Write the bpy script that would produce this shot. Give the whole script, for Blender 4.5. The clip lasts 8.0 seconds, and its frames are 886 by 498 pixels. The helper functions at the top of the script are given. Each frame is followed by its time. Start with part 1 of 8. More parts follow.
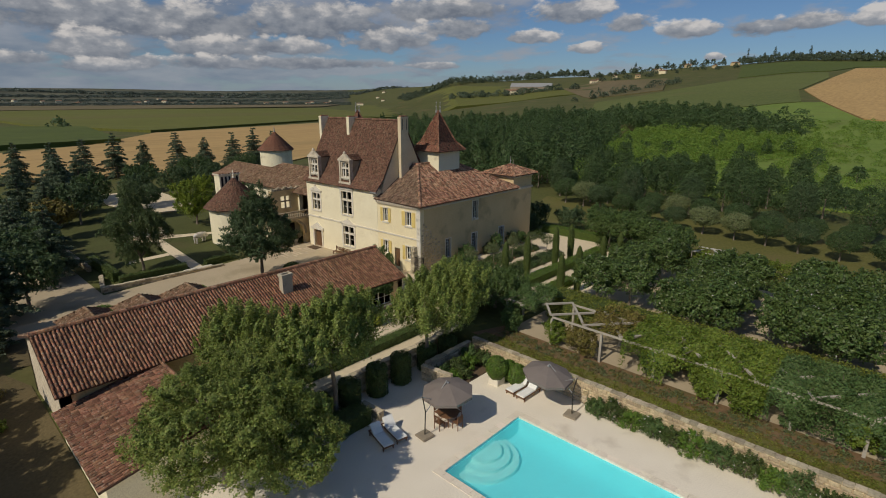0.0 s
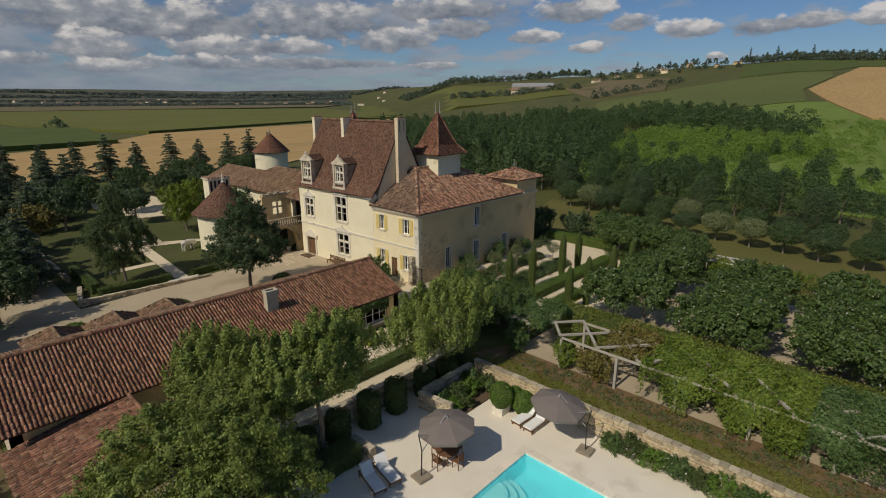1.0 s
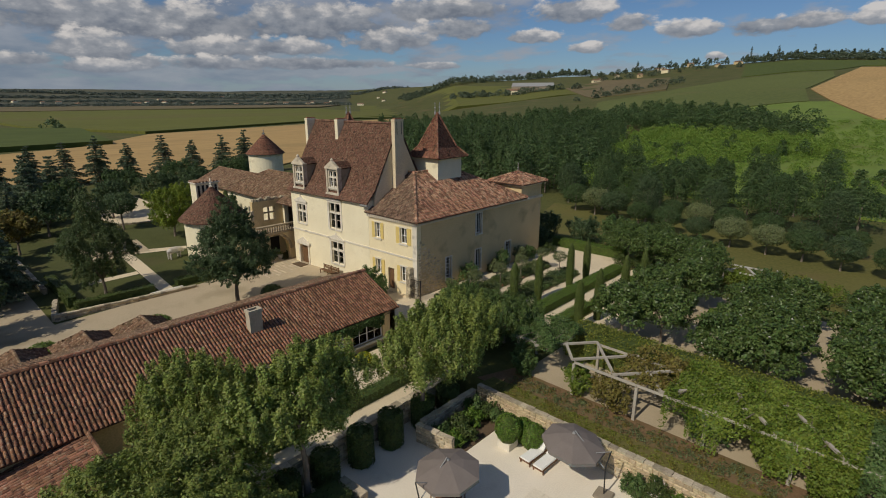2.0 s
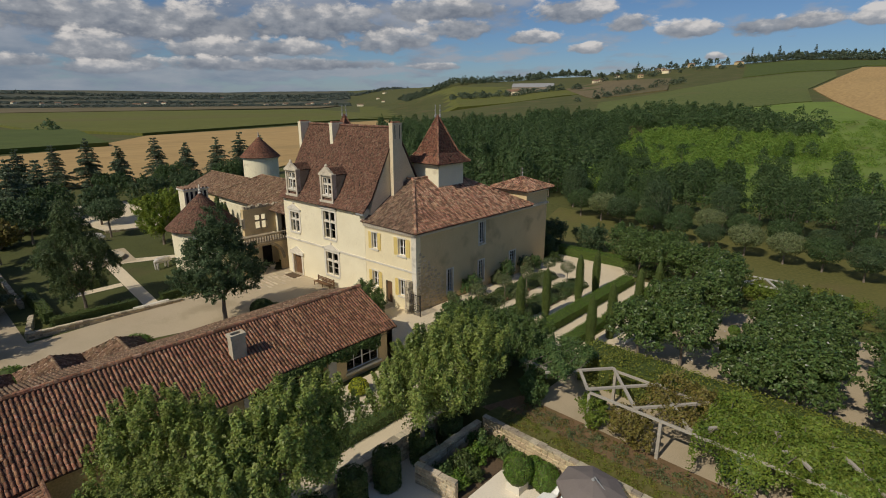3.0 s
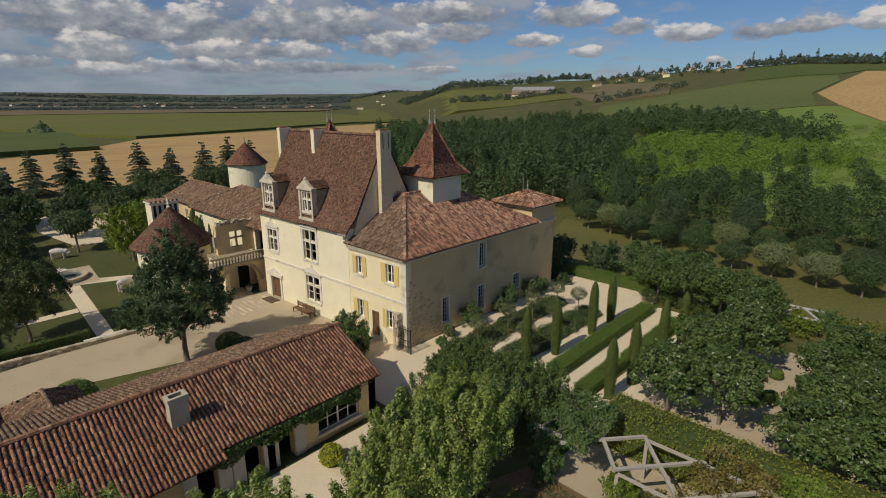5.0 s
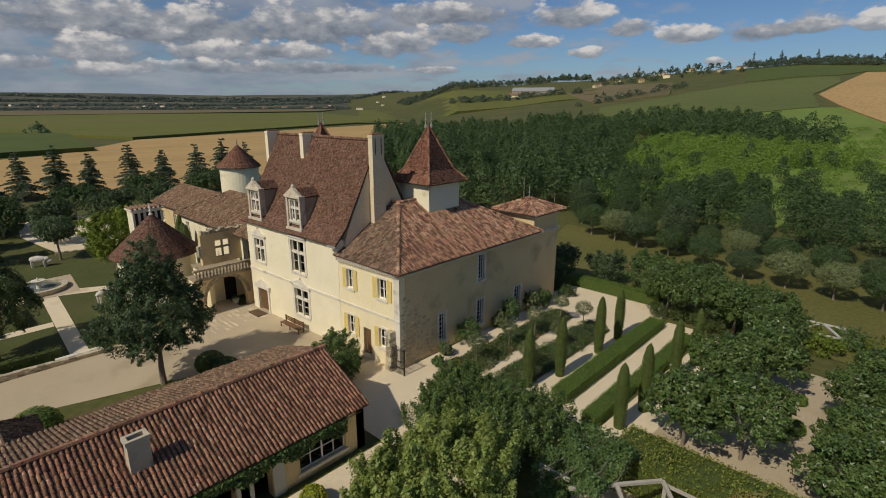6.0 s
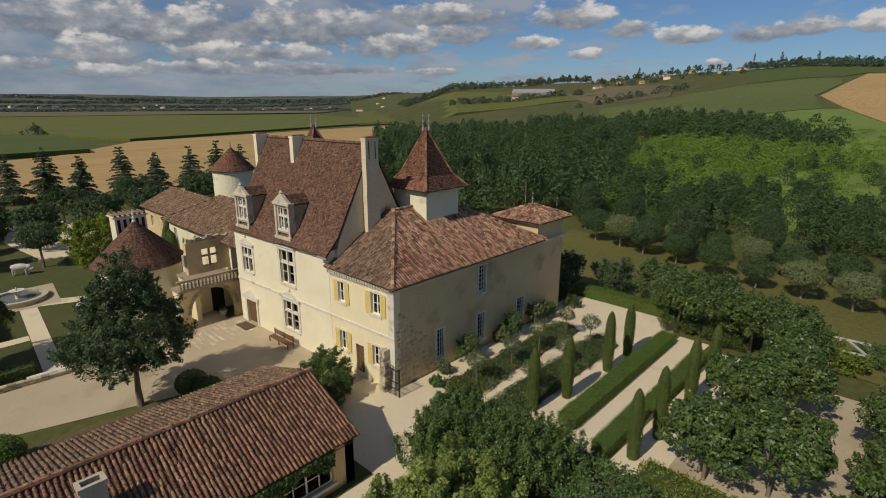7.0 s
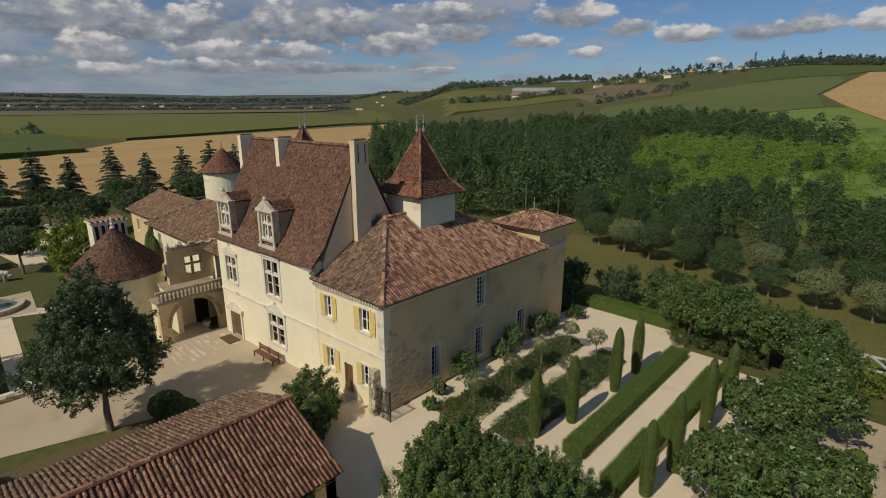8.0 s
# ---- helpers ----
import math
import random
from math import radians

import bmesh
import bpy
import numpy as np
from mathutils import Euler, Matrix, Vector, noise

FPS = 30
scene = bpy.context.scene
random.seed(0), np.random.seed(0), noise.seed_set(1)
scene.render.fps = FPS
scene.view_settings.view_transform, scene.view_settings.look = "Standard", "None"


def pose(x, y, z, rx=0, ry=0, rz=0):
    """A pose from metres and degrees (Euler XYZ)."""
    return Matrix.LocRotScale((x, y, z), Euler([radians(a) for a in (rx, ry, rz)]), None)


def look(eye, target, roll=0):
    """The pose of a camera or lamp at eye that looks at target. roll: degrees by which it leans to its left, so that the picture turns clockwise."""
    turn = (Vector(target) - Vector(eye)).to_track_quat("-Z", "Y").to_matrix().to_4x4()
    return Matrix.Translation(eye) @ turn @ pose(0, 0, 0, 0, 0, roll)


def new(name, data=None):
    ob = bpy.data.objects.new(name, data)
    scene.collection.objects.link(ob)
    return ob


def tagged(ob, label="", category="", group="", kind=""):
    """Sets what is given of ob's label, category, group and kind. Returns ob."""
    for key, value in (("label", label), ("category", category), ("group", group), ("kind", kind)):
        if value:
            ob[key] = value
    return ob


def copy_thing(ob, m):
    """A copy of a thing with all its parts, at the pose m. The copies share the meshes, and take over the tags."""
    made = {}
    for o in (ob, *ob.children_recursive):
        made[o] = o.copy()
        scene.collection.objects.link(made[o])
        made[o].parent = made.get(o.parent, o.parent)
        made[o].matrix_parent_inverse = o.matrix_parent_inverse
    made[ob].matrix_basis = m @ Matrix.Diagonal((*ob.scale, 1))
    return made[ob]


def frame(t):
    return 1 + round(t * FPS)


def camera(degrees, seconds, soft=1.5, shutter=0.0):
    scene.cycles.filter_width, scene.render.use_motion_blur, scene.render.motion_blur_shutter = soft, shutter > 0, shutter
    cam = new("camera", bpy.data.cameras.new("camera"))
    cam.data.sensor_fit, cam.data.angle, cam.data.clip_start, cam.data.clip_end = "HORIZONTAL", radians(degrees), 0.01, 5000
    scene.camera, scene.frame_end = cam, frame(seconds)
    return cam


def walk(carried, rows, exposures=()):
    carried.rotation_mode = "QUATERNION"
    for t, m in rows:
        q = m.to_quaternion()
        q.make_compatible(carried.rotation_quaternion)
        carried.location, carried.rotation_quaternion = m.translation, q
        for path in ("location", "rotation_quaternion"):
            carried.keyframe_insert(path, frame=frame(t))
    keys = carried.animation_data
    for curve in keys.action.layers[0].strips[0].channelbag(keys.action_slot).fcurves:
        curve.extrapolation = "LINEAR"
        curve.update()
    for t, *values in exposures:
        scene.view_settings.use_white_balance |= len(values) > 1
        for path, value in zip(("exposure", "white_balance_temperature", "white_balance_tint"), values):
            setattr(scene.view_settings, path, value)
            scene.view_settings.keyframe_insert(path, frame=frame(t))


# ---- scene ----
cam = camera(81.1, 8.0, 1.0)
PATH = [
    (0, (-0.883, 0.772, 18.599), (-2.194, 2.176, 18.042), 0.15),
    (0.5, (-1.947, 2.091, 18.588), (-3.263, 3.492, 18.032), 0.04),
    (1, (-3.066, 3.323, 18.607), (-4.381, 4.724, 18.05), 0.04),
    (1.5, (-4.225, 4.57, 18.589), (-5.539, 5.971, 18.031), 0.04),
    (3, (-7.518, 7.905, 18.74), (-8.833, 9.307, 18.185), -0.06),
    (3.5, (-8.557, 9.027, 18.792), (-9.871, 10.428, 18.238), -0.06),
    (4, (-9.572, 10.157, 18.806), (-10.886, 11.56, 18.256), 0.04),
    (4.5, (-10.46, 11.35, 18.798), (-11.776, 12.754, 18.252), 0.04),
    (6, (-13.037, 14.725, 18.984), (-14.353, 16.131, 18.442), 0.14),
    (6.5, (-13.882, 15.655, 18.983), (-15.196, 17.064, 18.443), 0.14),
    (7, (-14.668, 16.649, 18.963), (-15.985, 18.056, 18.426), 0.14),
    (7.5, (-15.494, 17.682, 18.97), (-16.809, 19.09, 18.432), 0.14),
    (8, (-16.244, 18.79, 19.032), (-17.559, 20.195, 18.491), 0.14),
]
walk(cam, [(t, look(eye, target, roll)) for t, eye, target, roll in PATH],
     [(0, -0.37), (1.7, -0.35), (2.9, -0.23), (7.5, -0.22), (8, -0.27)])

# ---- light ----
SUN_FROM = Vector((-0.01, -0.70, 0.665)).normalized()
sun = new("sun", bpy.data.lights.new("sun", "SUN"))
sun.data.energy, sun.data.angle, sun.data.color = 3.3, radians(0.6), (1.0, 0.915, 0.77)
sun.matrix_world = look((0, 0, 60), Vector((0, 0, 60)) - SUN_FROM)


CLOUD_AT = (3.3, 1.2, 0.0)
# cumulus heaps over the horizon: bearing, height, half width, half height in degrees
CUMULUS = [(164.3, 6.7, 8.7, 1.3), (165.3, 4.3, 3.2, 0.9), (156.2, 6.5, 4.8, 1.3), (145.8, 7.2, 7.3, 1.3), (156.0, 4.5, 3.8, 0.6), (149.2, 4.9, 3.6, 0.6),
           (138.5, 5.7, 3.8, 0.8), (132.7, 8.5, 6.3, 0.9), (131.0, 6.9, 3.7, 0.8), (120.3, 8.3, 3.5, 0.9), (114.7, 7.1, 1.8, 0.7), (124.1, 6.0, 2.6, 0.5),
           (109.2, 6.2, 2.6, 0.6), (103.3, 6.2, 3.2, 0.6), (99.6, 6.4, 2.2, 0.6), (95.6, 6.4, 1.4, 0.6), (118.6, 4.9, 1.5, 0.4), (106.9, 3.8, 0.8, 0.3),
           (170.4, 3.2, 2.3, 0.4), (161.4, 3.2, 1.1, 0.5), (155.9, 3.2, 3.9, 0.5), (165.4, 2.7, 3.3, 0.4), (133.9, 3.3, 2.7, 0.3), (146.0, 3.4, 6.3, 0.4)]


def make_world():
    w = bpy.data.worlds.new("sky")
    scene.world = w
    w.use_nodes = True
    n, l = w.node_tree.nodes, w.node_tree.links
    n.clear()
    sky = n.new("ShaderNodeTexSky")
    sky.sky_type, sky.sun_disc = "NISHITA", False
    sky.sun_elevation = math.asin(SUN_FROM.z)
    sky.sun_rotation = math.atan2(SUN_FROM.x, SUN_FROM.y)
    sky.air_density, sky.dust_density, sky.ozone_density = 1.0, 0.3, 3.0
    tc = n.new("ShaderNodeTexCoord")
    sep = n.new("ShaderNodeSeparateXYZ")
    l.new(tc.outputs["Generated"], sep.inputs[0])

    def math_node(op, a, b, clamp=False):
        m = n.new("ShaderNodeMath")
        m.operation, m.use_clamp = op, clamp
        for i, v in enumerate((a, b)):
            if isinstance(v, (int, float)):
                m.inputs[i].default_value = v
            else:
                l.new(v, m.inputs[i])
        return m.outputs[0]
    # flat cloud layer: direction divided by height above the horizon; a second look a little higher gives lit tops and grey bases
    up = math_node("MAXIMUM", sep.outputs[2], 0.0)

    def layer(lift):
        den = math_node("ADD", up, 0.21 + lift)
        comb = n.new("ShaderNodeCombineXYZ")
        l.new(math_node("DIVIDE", sep.outputs[0], den), comb.inputs[0])
        l.new(math_node("DIVIDE", sep.outputs[1], den), comb.inputs[1])
        return comb.outputs[0]

    def noise_node(vec, scale, detail, rough, offset):
        mp = n.new("ShaderNodeMapping")
        mp.inputs["Location"].default_value = offset
        l.new(vec, mp.inputs[0])
        nz = n.new("ShaderNodeTexNoise")
        nz.inputs["Scale"].default_value = scale
        nz.inputs["Detail"].default_value = detail
        nz.inputs["Roughness"].default_value = rough
        l.new(mp.outputs[0], nz.inputs[0])
        return nz.outputs["Fac"]
    here, above = layer(0.0), layer(0.030)
    shape = noise_node(here, 2.3, 12.0, 0.55, CLOUD_AT)
    shape_up = noise_node(above, 2.3, 5.0, 0.55, CLOUD_AT)
    # denser cover to the one side
    side = math_node("MULTIPLY", sep.outputs[0], -0.17)
    side = math_node("ADD", side, math_node("MULTIPLY", sep.outputs[1], -0.13))
    dens = math_node("ADD", shape, side)
    ramp = n.new("ShaderNodeValToRGB")
    ramp.color_ramp.elements[0].position, ramp.color_ramp.elements[1].position = 0.47, 0.60
    ramp.color_ramp.elements[1].color = (0.8, 0.8, 0.8, 1)
    l.new(dens, ramp.inputs[0])
    # bright where the cloud thins out upwards, grey in its thick body and base
    lit = math_node("MULTIPLY", math_node("SUBTRACT", shape, shape_up), 3.6)
    thick = math_node("MULTIPLY", math_node("SUBTRACT", dens, 0.53), 2.4)
    lit = math_node("ADD", math_node("SUBTRACT", lit, thick), 0.62, True)
    shade = n.new("ShaderNodeValToRGB")
    shade.color_ramp.elements[0].position, shade.color_ramp.elements[0].color = 0.05, (2.2, 2.7, 3.6, 1)
    shade.color_ramp.elements[1].position, shade.color_ramp.elements[1].color = 0.95, (4.2, 4.4, 4.9, 1)
    l.new(lit, shade.inputs[0])
    mix = n.new("ShaderNodeMix")
    mix.data_type = "RGBA"
    l.new(ramp.outputs[0], mix.inputs[0])
    deep = n.new("ShaderNodeMix")
    deep.data_type, deep.blend_type = "RGBA", "MULTIPLY"
    deep.inputs[0].default_value = 1.0
    deep.inputs[7].default_value = (0.53, 0.66, 0.84, 1)
    l.new(sky.outputs[0], deep.inputs[6])
    l.new(deep.outputs[2], mix.inputs[6])
    l.new(shade.outputs[0], mix.inputs[7])
    # heaped clouds with lit tops and flat grey bases
    bearing = math_node("ARCTAN2", math_node("MULTIPLY", sep.outputs[0], -1.0), sep.outputs[1])
    rise = math_node("ARCSINE", sep.outputs[2], 0.0)
    squash = n.new("ShaderNodeMapping")
    squash.inputs["Scale"].default_value = (1.0, 1.0, 1.9)
    l.new(tc.outputs["Generated"], squash.inputs[0])
    puff = noise_node(squash.outputs[0], 15.0, 9.0, 0.60, (0.3, 0.0, 0.0))
    billow = noise_node(squash.outputs[0], 34.0, 6.0, 0.55, (0.0, 0.7, 0.0))
    puff = math_node("SUBTRACT", puff, 0.5)
    billow = math_node("SUBTRACT", billow, 0.5)
    edge = math_node("ADD", math_node("MULTIPLY", puff, 2.2), math_node("MULTIPLY", billow, 1.1))
    tone_noise = math_node("ADD", math_node("MULTIPLY", puff, 1.3), math_node("MULTIPLY", billow, 1.5))
    sky_col = mix.outputs[2]
    for az, el, wide, high in CUMULUS:
        du = math_node("MULTIPLY", math_node("SUBTRACT", bearing, radians(az - 90)), 1 / radians(wide * (1.15 if az < 138 else 1.3)))
        dv = math_node("MULTIPLY", math_node("SUBTRACT", rise, radians(el)), 1 / radians(high * (1.45 if az < 138 else 1.75)))
        flat = math_node("MAXIMUM", dv, math_node("MULTIPLY", dv, -1.35))
        far = math_node("SQRT", math_node("ADD", math_node("MULTIPLY", du, du), math_node("MULTIPLY", flat, flat)), 0.0)
        f = math_node("ADD", math_node("SUBTRACT", 1.0, far), edge)
        cover = n.new("ShaderNodeMapRange")
        cover.interpolation_type = "SMOOTHSTEP"
        cover.inputs[1].default_value, cover.inputs[2].default_value = -0.10, 0.30
        cover.inputs[4].default_value = 0.94
        l.new(f, cover.inputs[0])
        small = min(1.0, wide / 6.0)
        tone = math_node("ADD", math_node("ADD", math_node("MULTIPLY", dv, 0.42), tone_noise), 0.62 - 0.22 * small, True)
        heap = n.new("ShaderNodeValToRGB")
        heap.color_ramp.elements[0].position, heap.color_ramp.elements[0].color = 0.10, (2.15, 2.45, 3.0, 1)
        heap.color_ramp.elements[1].position, heap.color_ramp.elements[1].color = 1.0, (8.3, 7.9, 7.6, 1)
        middle = heap.color_ramp.elements.new(0.6)
        middle.color = (4.0, 4.2, 4.6, 1)
        l.new(tone, heap.inputs[0])
        lay = n.new("ShaderNodeMix")
        lay.data_type = "RGBA"
        l.new(cover.outputs[0], lay.inputs[0])
        l.new(sky_col, lay.inputs[6])
        l.new(heap.outputs[0], lay.inputs[7])
        sky_col = lay.outputs[2]
    bg = n.new("ShaderNodeBackground")
    bg.inputs[1].default_value = 0.087
    # pale air near the horizon
    air = math_node("SUBTRACT", 0.55, math_node("MULTIPLY", up, 8.5), True)
    haze = n.new("ShaderNodeMix")
    haze.data_type = "RGBA"
    haze.inputs[7].default_value = (3.3, 4.0, 5.0, 1)
    l.new(air, haze.inputs[0])
    l.new(sky_col, haze.inputs[6])
    l.new(haze.outputs[2], bg.inputs[0])
    out = n.new("ShaderNodeOutputWorld")
    l.new(bg.outputs[0], out.inputs[0])


make_world()


# ---- materials ----
def material(name, dark, light, scale=3.0, fine=40.0, rough=0.85, bump=0.25, bump_dist=0.02, spread=0.0, island=0.0,
             stain=None, stain_scale=0.5, stain_amount=0.5, metal=0.0, stretch=(1, 1, 1), translucent=0.0, hue=0.010, speck=None, speck_scale=20.0, spec=0.3):
    m = bpy.data.materials.new(name)
    m.use_nodes = True
    n, l = m.node_tree.nodes, m.node_tree.links
    b = n["Principled BSDF"]
    b.inputs["Roughness"].default_value, b.inputs["Metallic"].default_value = rough, metal
    b.inputs["Specular IOR Level"].default_value = spec
    tc = n.new("ShaderNodeTexCoord")
    mp = n.new("ShaderNodeMapping")
    mp.inputs["Scale"].default_value = stretch
    l.new(tc.outputs["Object"], mp.inputs[0])

    def noise_node(s, detail):
        nz = n.new("ShaderNodeTexNoise")
        nz.inputs["Scale"].default_value, nz.inputs["Detail"].default_value = s, detail
        l.new(mp.outputs[0], nz.inputs[0])
        return nz.outputs["Fac"]

    def mixed(fac, a, c, mode="MIX"):
        x = n.new("ShaderNodeMix")
        x.data_type, x.blend_type = "RGBA", mode
        for i, v in ((0, fac), (6, a), (7, c)):
            if isinstance(v, tuple):
                x.inputs[i].default_value = (*v, 1)
            elif isinstance(v, float):
                x.inputs[i].default_value = v
            else:
                l.new(v, x.inputs[i])
        return x.outputs[2]

    def ramped(fac, lo, hi):
        r = n.new("ShaderNodeMapRange")
        r.inputs[1].default_value, r.inputs[2].default_value = lo, hi
        l.new(fac, r.inputs[0])
        return r.outputs[0]
    big, small = noise_node(scale, 4.0), noise_node(fine, 3.0)
    col = mixed(ramped(big, 0.32, 0.68), dark, light)
    col = mixed(ramped(small, 0.25, 0.75), col, tuple(min(1.0, c * 1.25) for c in light))
    if stain:
        col = mixed(ramped(noise_node(stain_scale, 5.0), 0.75 - 0.4 * stain_amount, 0.80), col, stain)
    if speck:
        pale, deep = speck
        col = mixed(ramped(noise_node(speck_scale, 4.0), 0.54, 0.66), col, pale)
        col = mixed(ramped(noise_node(speck_scale * 0.62, 4.0), 0.56, 0.70), col, deep)
    if spread or island:
        if island:
            g = n.new("ShaderNodeNewGeometry")
            r, amount = g.outputs["Random Per Island"], island
        else:
            o = n.new("ShaderNodeObjectInfo")
            r, amount = o.outputs["Random"], spread
        h = n.new("ShaderNodeHueSaturation")
        v = n.new("ShaderNodeMapRange")
        v.inputs[3].default_value, v.inputs[4].default_value = 1 - amount, 1 + amount
        l.new(r, v.inputs[0])
        l.new(v.outputs[0], h.inputs["Value"])
        w = n.new("ShaderNodeMath")
        w.operation = "MULTIPLY_ADD"
        w.inputs[1].default_value, w.inputs[2].default_value = 7.31, 0.0
        l.new(r, w.inputs[0])
        fr = n.new("ShaderNodeMath")
        fr.operation = "FRACT"
        l.new(w.outputs[0], fr.inputs[0])
        hv = n.new("ShaderNodeMapRange")
        hv.inputs[3].default_value, hv.inputs[4].default_value = 0.5 - hue, 0.5 + hue
        l.new(fr.outputs[0], hv.inputs[0])
        l.new(hv.outputs[0], h.inputs["Hue"])
        l.new(col, h.inputs["Color"])
        col = h.outputs[0]
    l.new(col, b.inputs["Base Color"])
    if bump:
        bp = n.new("ShaderNodeBump")
        bp.inputs["Strength"].default_value, bp.inputs["Distance"].default_value = bump, bump_dist
        l.new(small, bp.inputs["Height"])
        l.new(bp.outputs[0], b.inputs["Normal"])
    if translucent:
        t = n.new("ShaderNodeBsdfTranslucent")
        l.new(col, t.inputs[0])
        s = n.new("ShaderNodeMixShader")
        s.inputs[0].default_value = translucent
        l.new(b.outputs[0], s.inputs[1])
        l.new(t.outputs[0], s.inputs[2])
        l.new(s.outputs[0], n["Material Output"].inputs[0])
    return m


def glass_material():
    m = bpy.data.materials.new("window glass")
    m.use_nodes = True
    n, l = m.node_tree.nodes, m.node_tree.links
    n.remove(n["Principled BSDF"])
    t, g, s, f = (n.new(k) for k in ("ShaderNodeBsdfTransparent", "ShaderNodeBsdfGlossy", "ShaderNodeMixShader", "ShaderNodeFresnel"))
    t.inputs[0].default_value = (0.6, 0.62, 0.62, 1)
    g.inputs["Roughness"].default_value = 0.03
    f.inputs["IOR"].default_value = 1.12
    l.new(f.outputs[0], s.inputs[0])
    l.new(t.outputs[0], s.inputs[1])
    l.new(g.outputs[0], s.inputs[2])
    l.new(s.outputs[0], n["Material Output"].inputs[0])
    return m


def water_material():
    m = bpy.data.materials.new("pool water")
    m.use_nodes = True
    n, l = m.node_tree.nodes, m.node_tree.links
    n.remove(n["Principled BSDF"])
    t, d, g, s, s2, f = (n.new(k) for k in ("ShaderNodeBsdfTransparent", "ShaderNodeBsdfDiffuse", "ShaderNodeBsdfGlossy", "ShaderNodeMixShader", "ShaderNodeMixShader", "ShaderNodeFresnel"))
    t.inputs[0].default_value = (0.52, 0.93, 0.99, 1)
    d.inputs[0].default_value = (0.12, 0.64, 0.75, 1)
    s2.inputs[0].default_value = 0.45
    g.inputs["Roughness"].default_value = 0.02
    f.inputs["IOR"].default_value = 1.33
    tc, nz, bp = n.new("ShaderNodeTexCoord"), n.new("ShaderNodeTexNoise"), n.new("ShaderNodeBump")
    nz.inputs["Scale"].default_value, nz.inputs["Detail"].default_value = 5.0, 3.0
    bp.inputs["Strength"].default_value, bp.inputs["Distance"].default_value = 0.5, 0.06
    l.new(tc.outputs["Object"], nz.inputs[0])
    l.new(nz.outputs["Fac"], bp.inputs["Height"])
    l.new(bp.outputs[0], g.inputs["Normal"])
    l.new(bp.outputs[0], f.inputs["Normal"])
    l.new(t.outputs[0], s2.inputs[1])
    l.new(d.outputs[0], s2.inputs[2])
    l.new(f.outputs[0], s.inputs[0])
    l.new(s2.outputs[0], s.inputs[1])
    l.new(g.outputs[0], s.inputs[2])
    l.new(s.outputs[0], n["Material Output"].inputs[0])
    return m


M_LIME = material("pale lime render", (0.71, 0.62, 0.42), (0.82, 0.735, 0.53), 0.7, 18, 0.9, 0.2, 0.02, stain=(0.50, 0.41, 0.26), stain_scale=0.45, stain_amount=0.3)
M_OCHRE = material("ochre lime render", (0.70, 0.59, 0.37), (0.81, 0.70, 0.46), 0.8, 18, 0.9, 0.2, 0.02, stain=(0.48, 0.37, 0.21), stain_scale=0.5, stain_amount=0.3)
# Weathered tone of its own; colour also carries the brightness of shaded side walls.
M_AGED = material("weathered shade-toned render", (0.53, 0.395, 0.195), (0.65, 0.505, 0.28), 0.35, 10, 0.95, 0.35, 0.04, stain=(0.40, 0.305, 0.17), stain_scale=0.5, stain_amount=0.5)
# Lighter than the side render: upper gable's extra light is put into colour.
M_GABLE = material("light-toned gable render", (0.56, 0.46, 0.29), (0.68, 0.57, 0.39), 0.5, 12, 0.95, 0.3, 0.03, stain=(0.45, 0.35, 0.21), stain_scale=0.5, stain_amount=0.4)
M_RUBBLE = material("exposed rubble stone", (0.34, 0.26, 0.15), (0.52, 0.42, 0.27), 2.4, 9, 0.95, 0.5, 0.06, island=0.25)
M_PALE_RUBBLE = material("pale lime washed rubble", (0.46, 0.38, 0.27), (0.66, 0.57, 0.43), 2.2, 9, 0.95, 0.6, 0.06, stain=(0.33, 0.26, 0.17), stain_scale=1.5, stain_amount=0.5)
M_STONE = material("dressed limestone", (0.50, 0.45, 0.36), (0.70, 0.65, 0.54), 1.5, 30, 0.9, 0.2, 0.01, stain=(0.33, 0.30, 0.24), stain_scale=1.2, stain_amount=0.4)
M_DORMER = material("stained dormer limestone", (0.40, 0.34, 0.25), (0.60, 0.53, 0.41), 1.3, 26, 0.9, 0.25, 0.02, stain=(0.24, 0.19, 0.13), stain_scale=1.8, stain_amount=0.6)
M_TILE = material("terracotta roman tile", (0.185, 0.080, 0.044), (0.31, 0.150, 0.084), 1.2, 14, 0.9, 0.25, 0.01, island=0.42, stain=(0.40, 0.29, 0.18), stain_scale=3.0, stain_amount=0.45, speck=((0.40, 0.30, 0.21), (0.075, 0.045, 0.032)), speck_scale=9.0)
M_TILE_ONE = material("loose terracotta tile", (0.185, 0.080, 0.044), (0.31, 0.150, 0.084), 1.2, 14, 0.9, 0.25, 0.01, spread=0.42, stain=(0.40, 0.29, 0.18), stain_scale=3.0, stain_amount=0.45, speck=((0.40, 0.30, 0.21), (0.075, 0.045, 0.032)), speck_scale=9.0)
M_TILE_WING = material("sun-bleached roman tile", (0.190, 0.080, 0.047), (0.330, 0.160, 0.098), 1.2, 14, 0.9, 0.25, 0.01, island=0.56, stain=(0.50, 0.37, 0.24), stain_scale=2.6, stain_amount=0.75, speck=((0.40, 0.30, 0.21), (0.075, 0.045, 0.032)), speck_scale=7.0)
M_TILE_WING_ONE = material("loose sun-bleached tile", (0.190, 0.080, 0.047), (0.330, 0.160, 0.098), 1.2, 14, 0.9, 0.25, 0.01, spread=0.56, stain=(0.50, 0.37, 0.24), stain_scale=2.6, stain_amount=0.75, speck=((0.40, 0.30, 0.21), (0.075, 0.045, 0.032)), speck_scale=7.0)
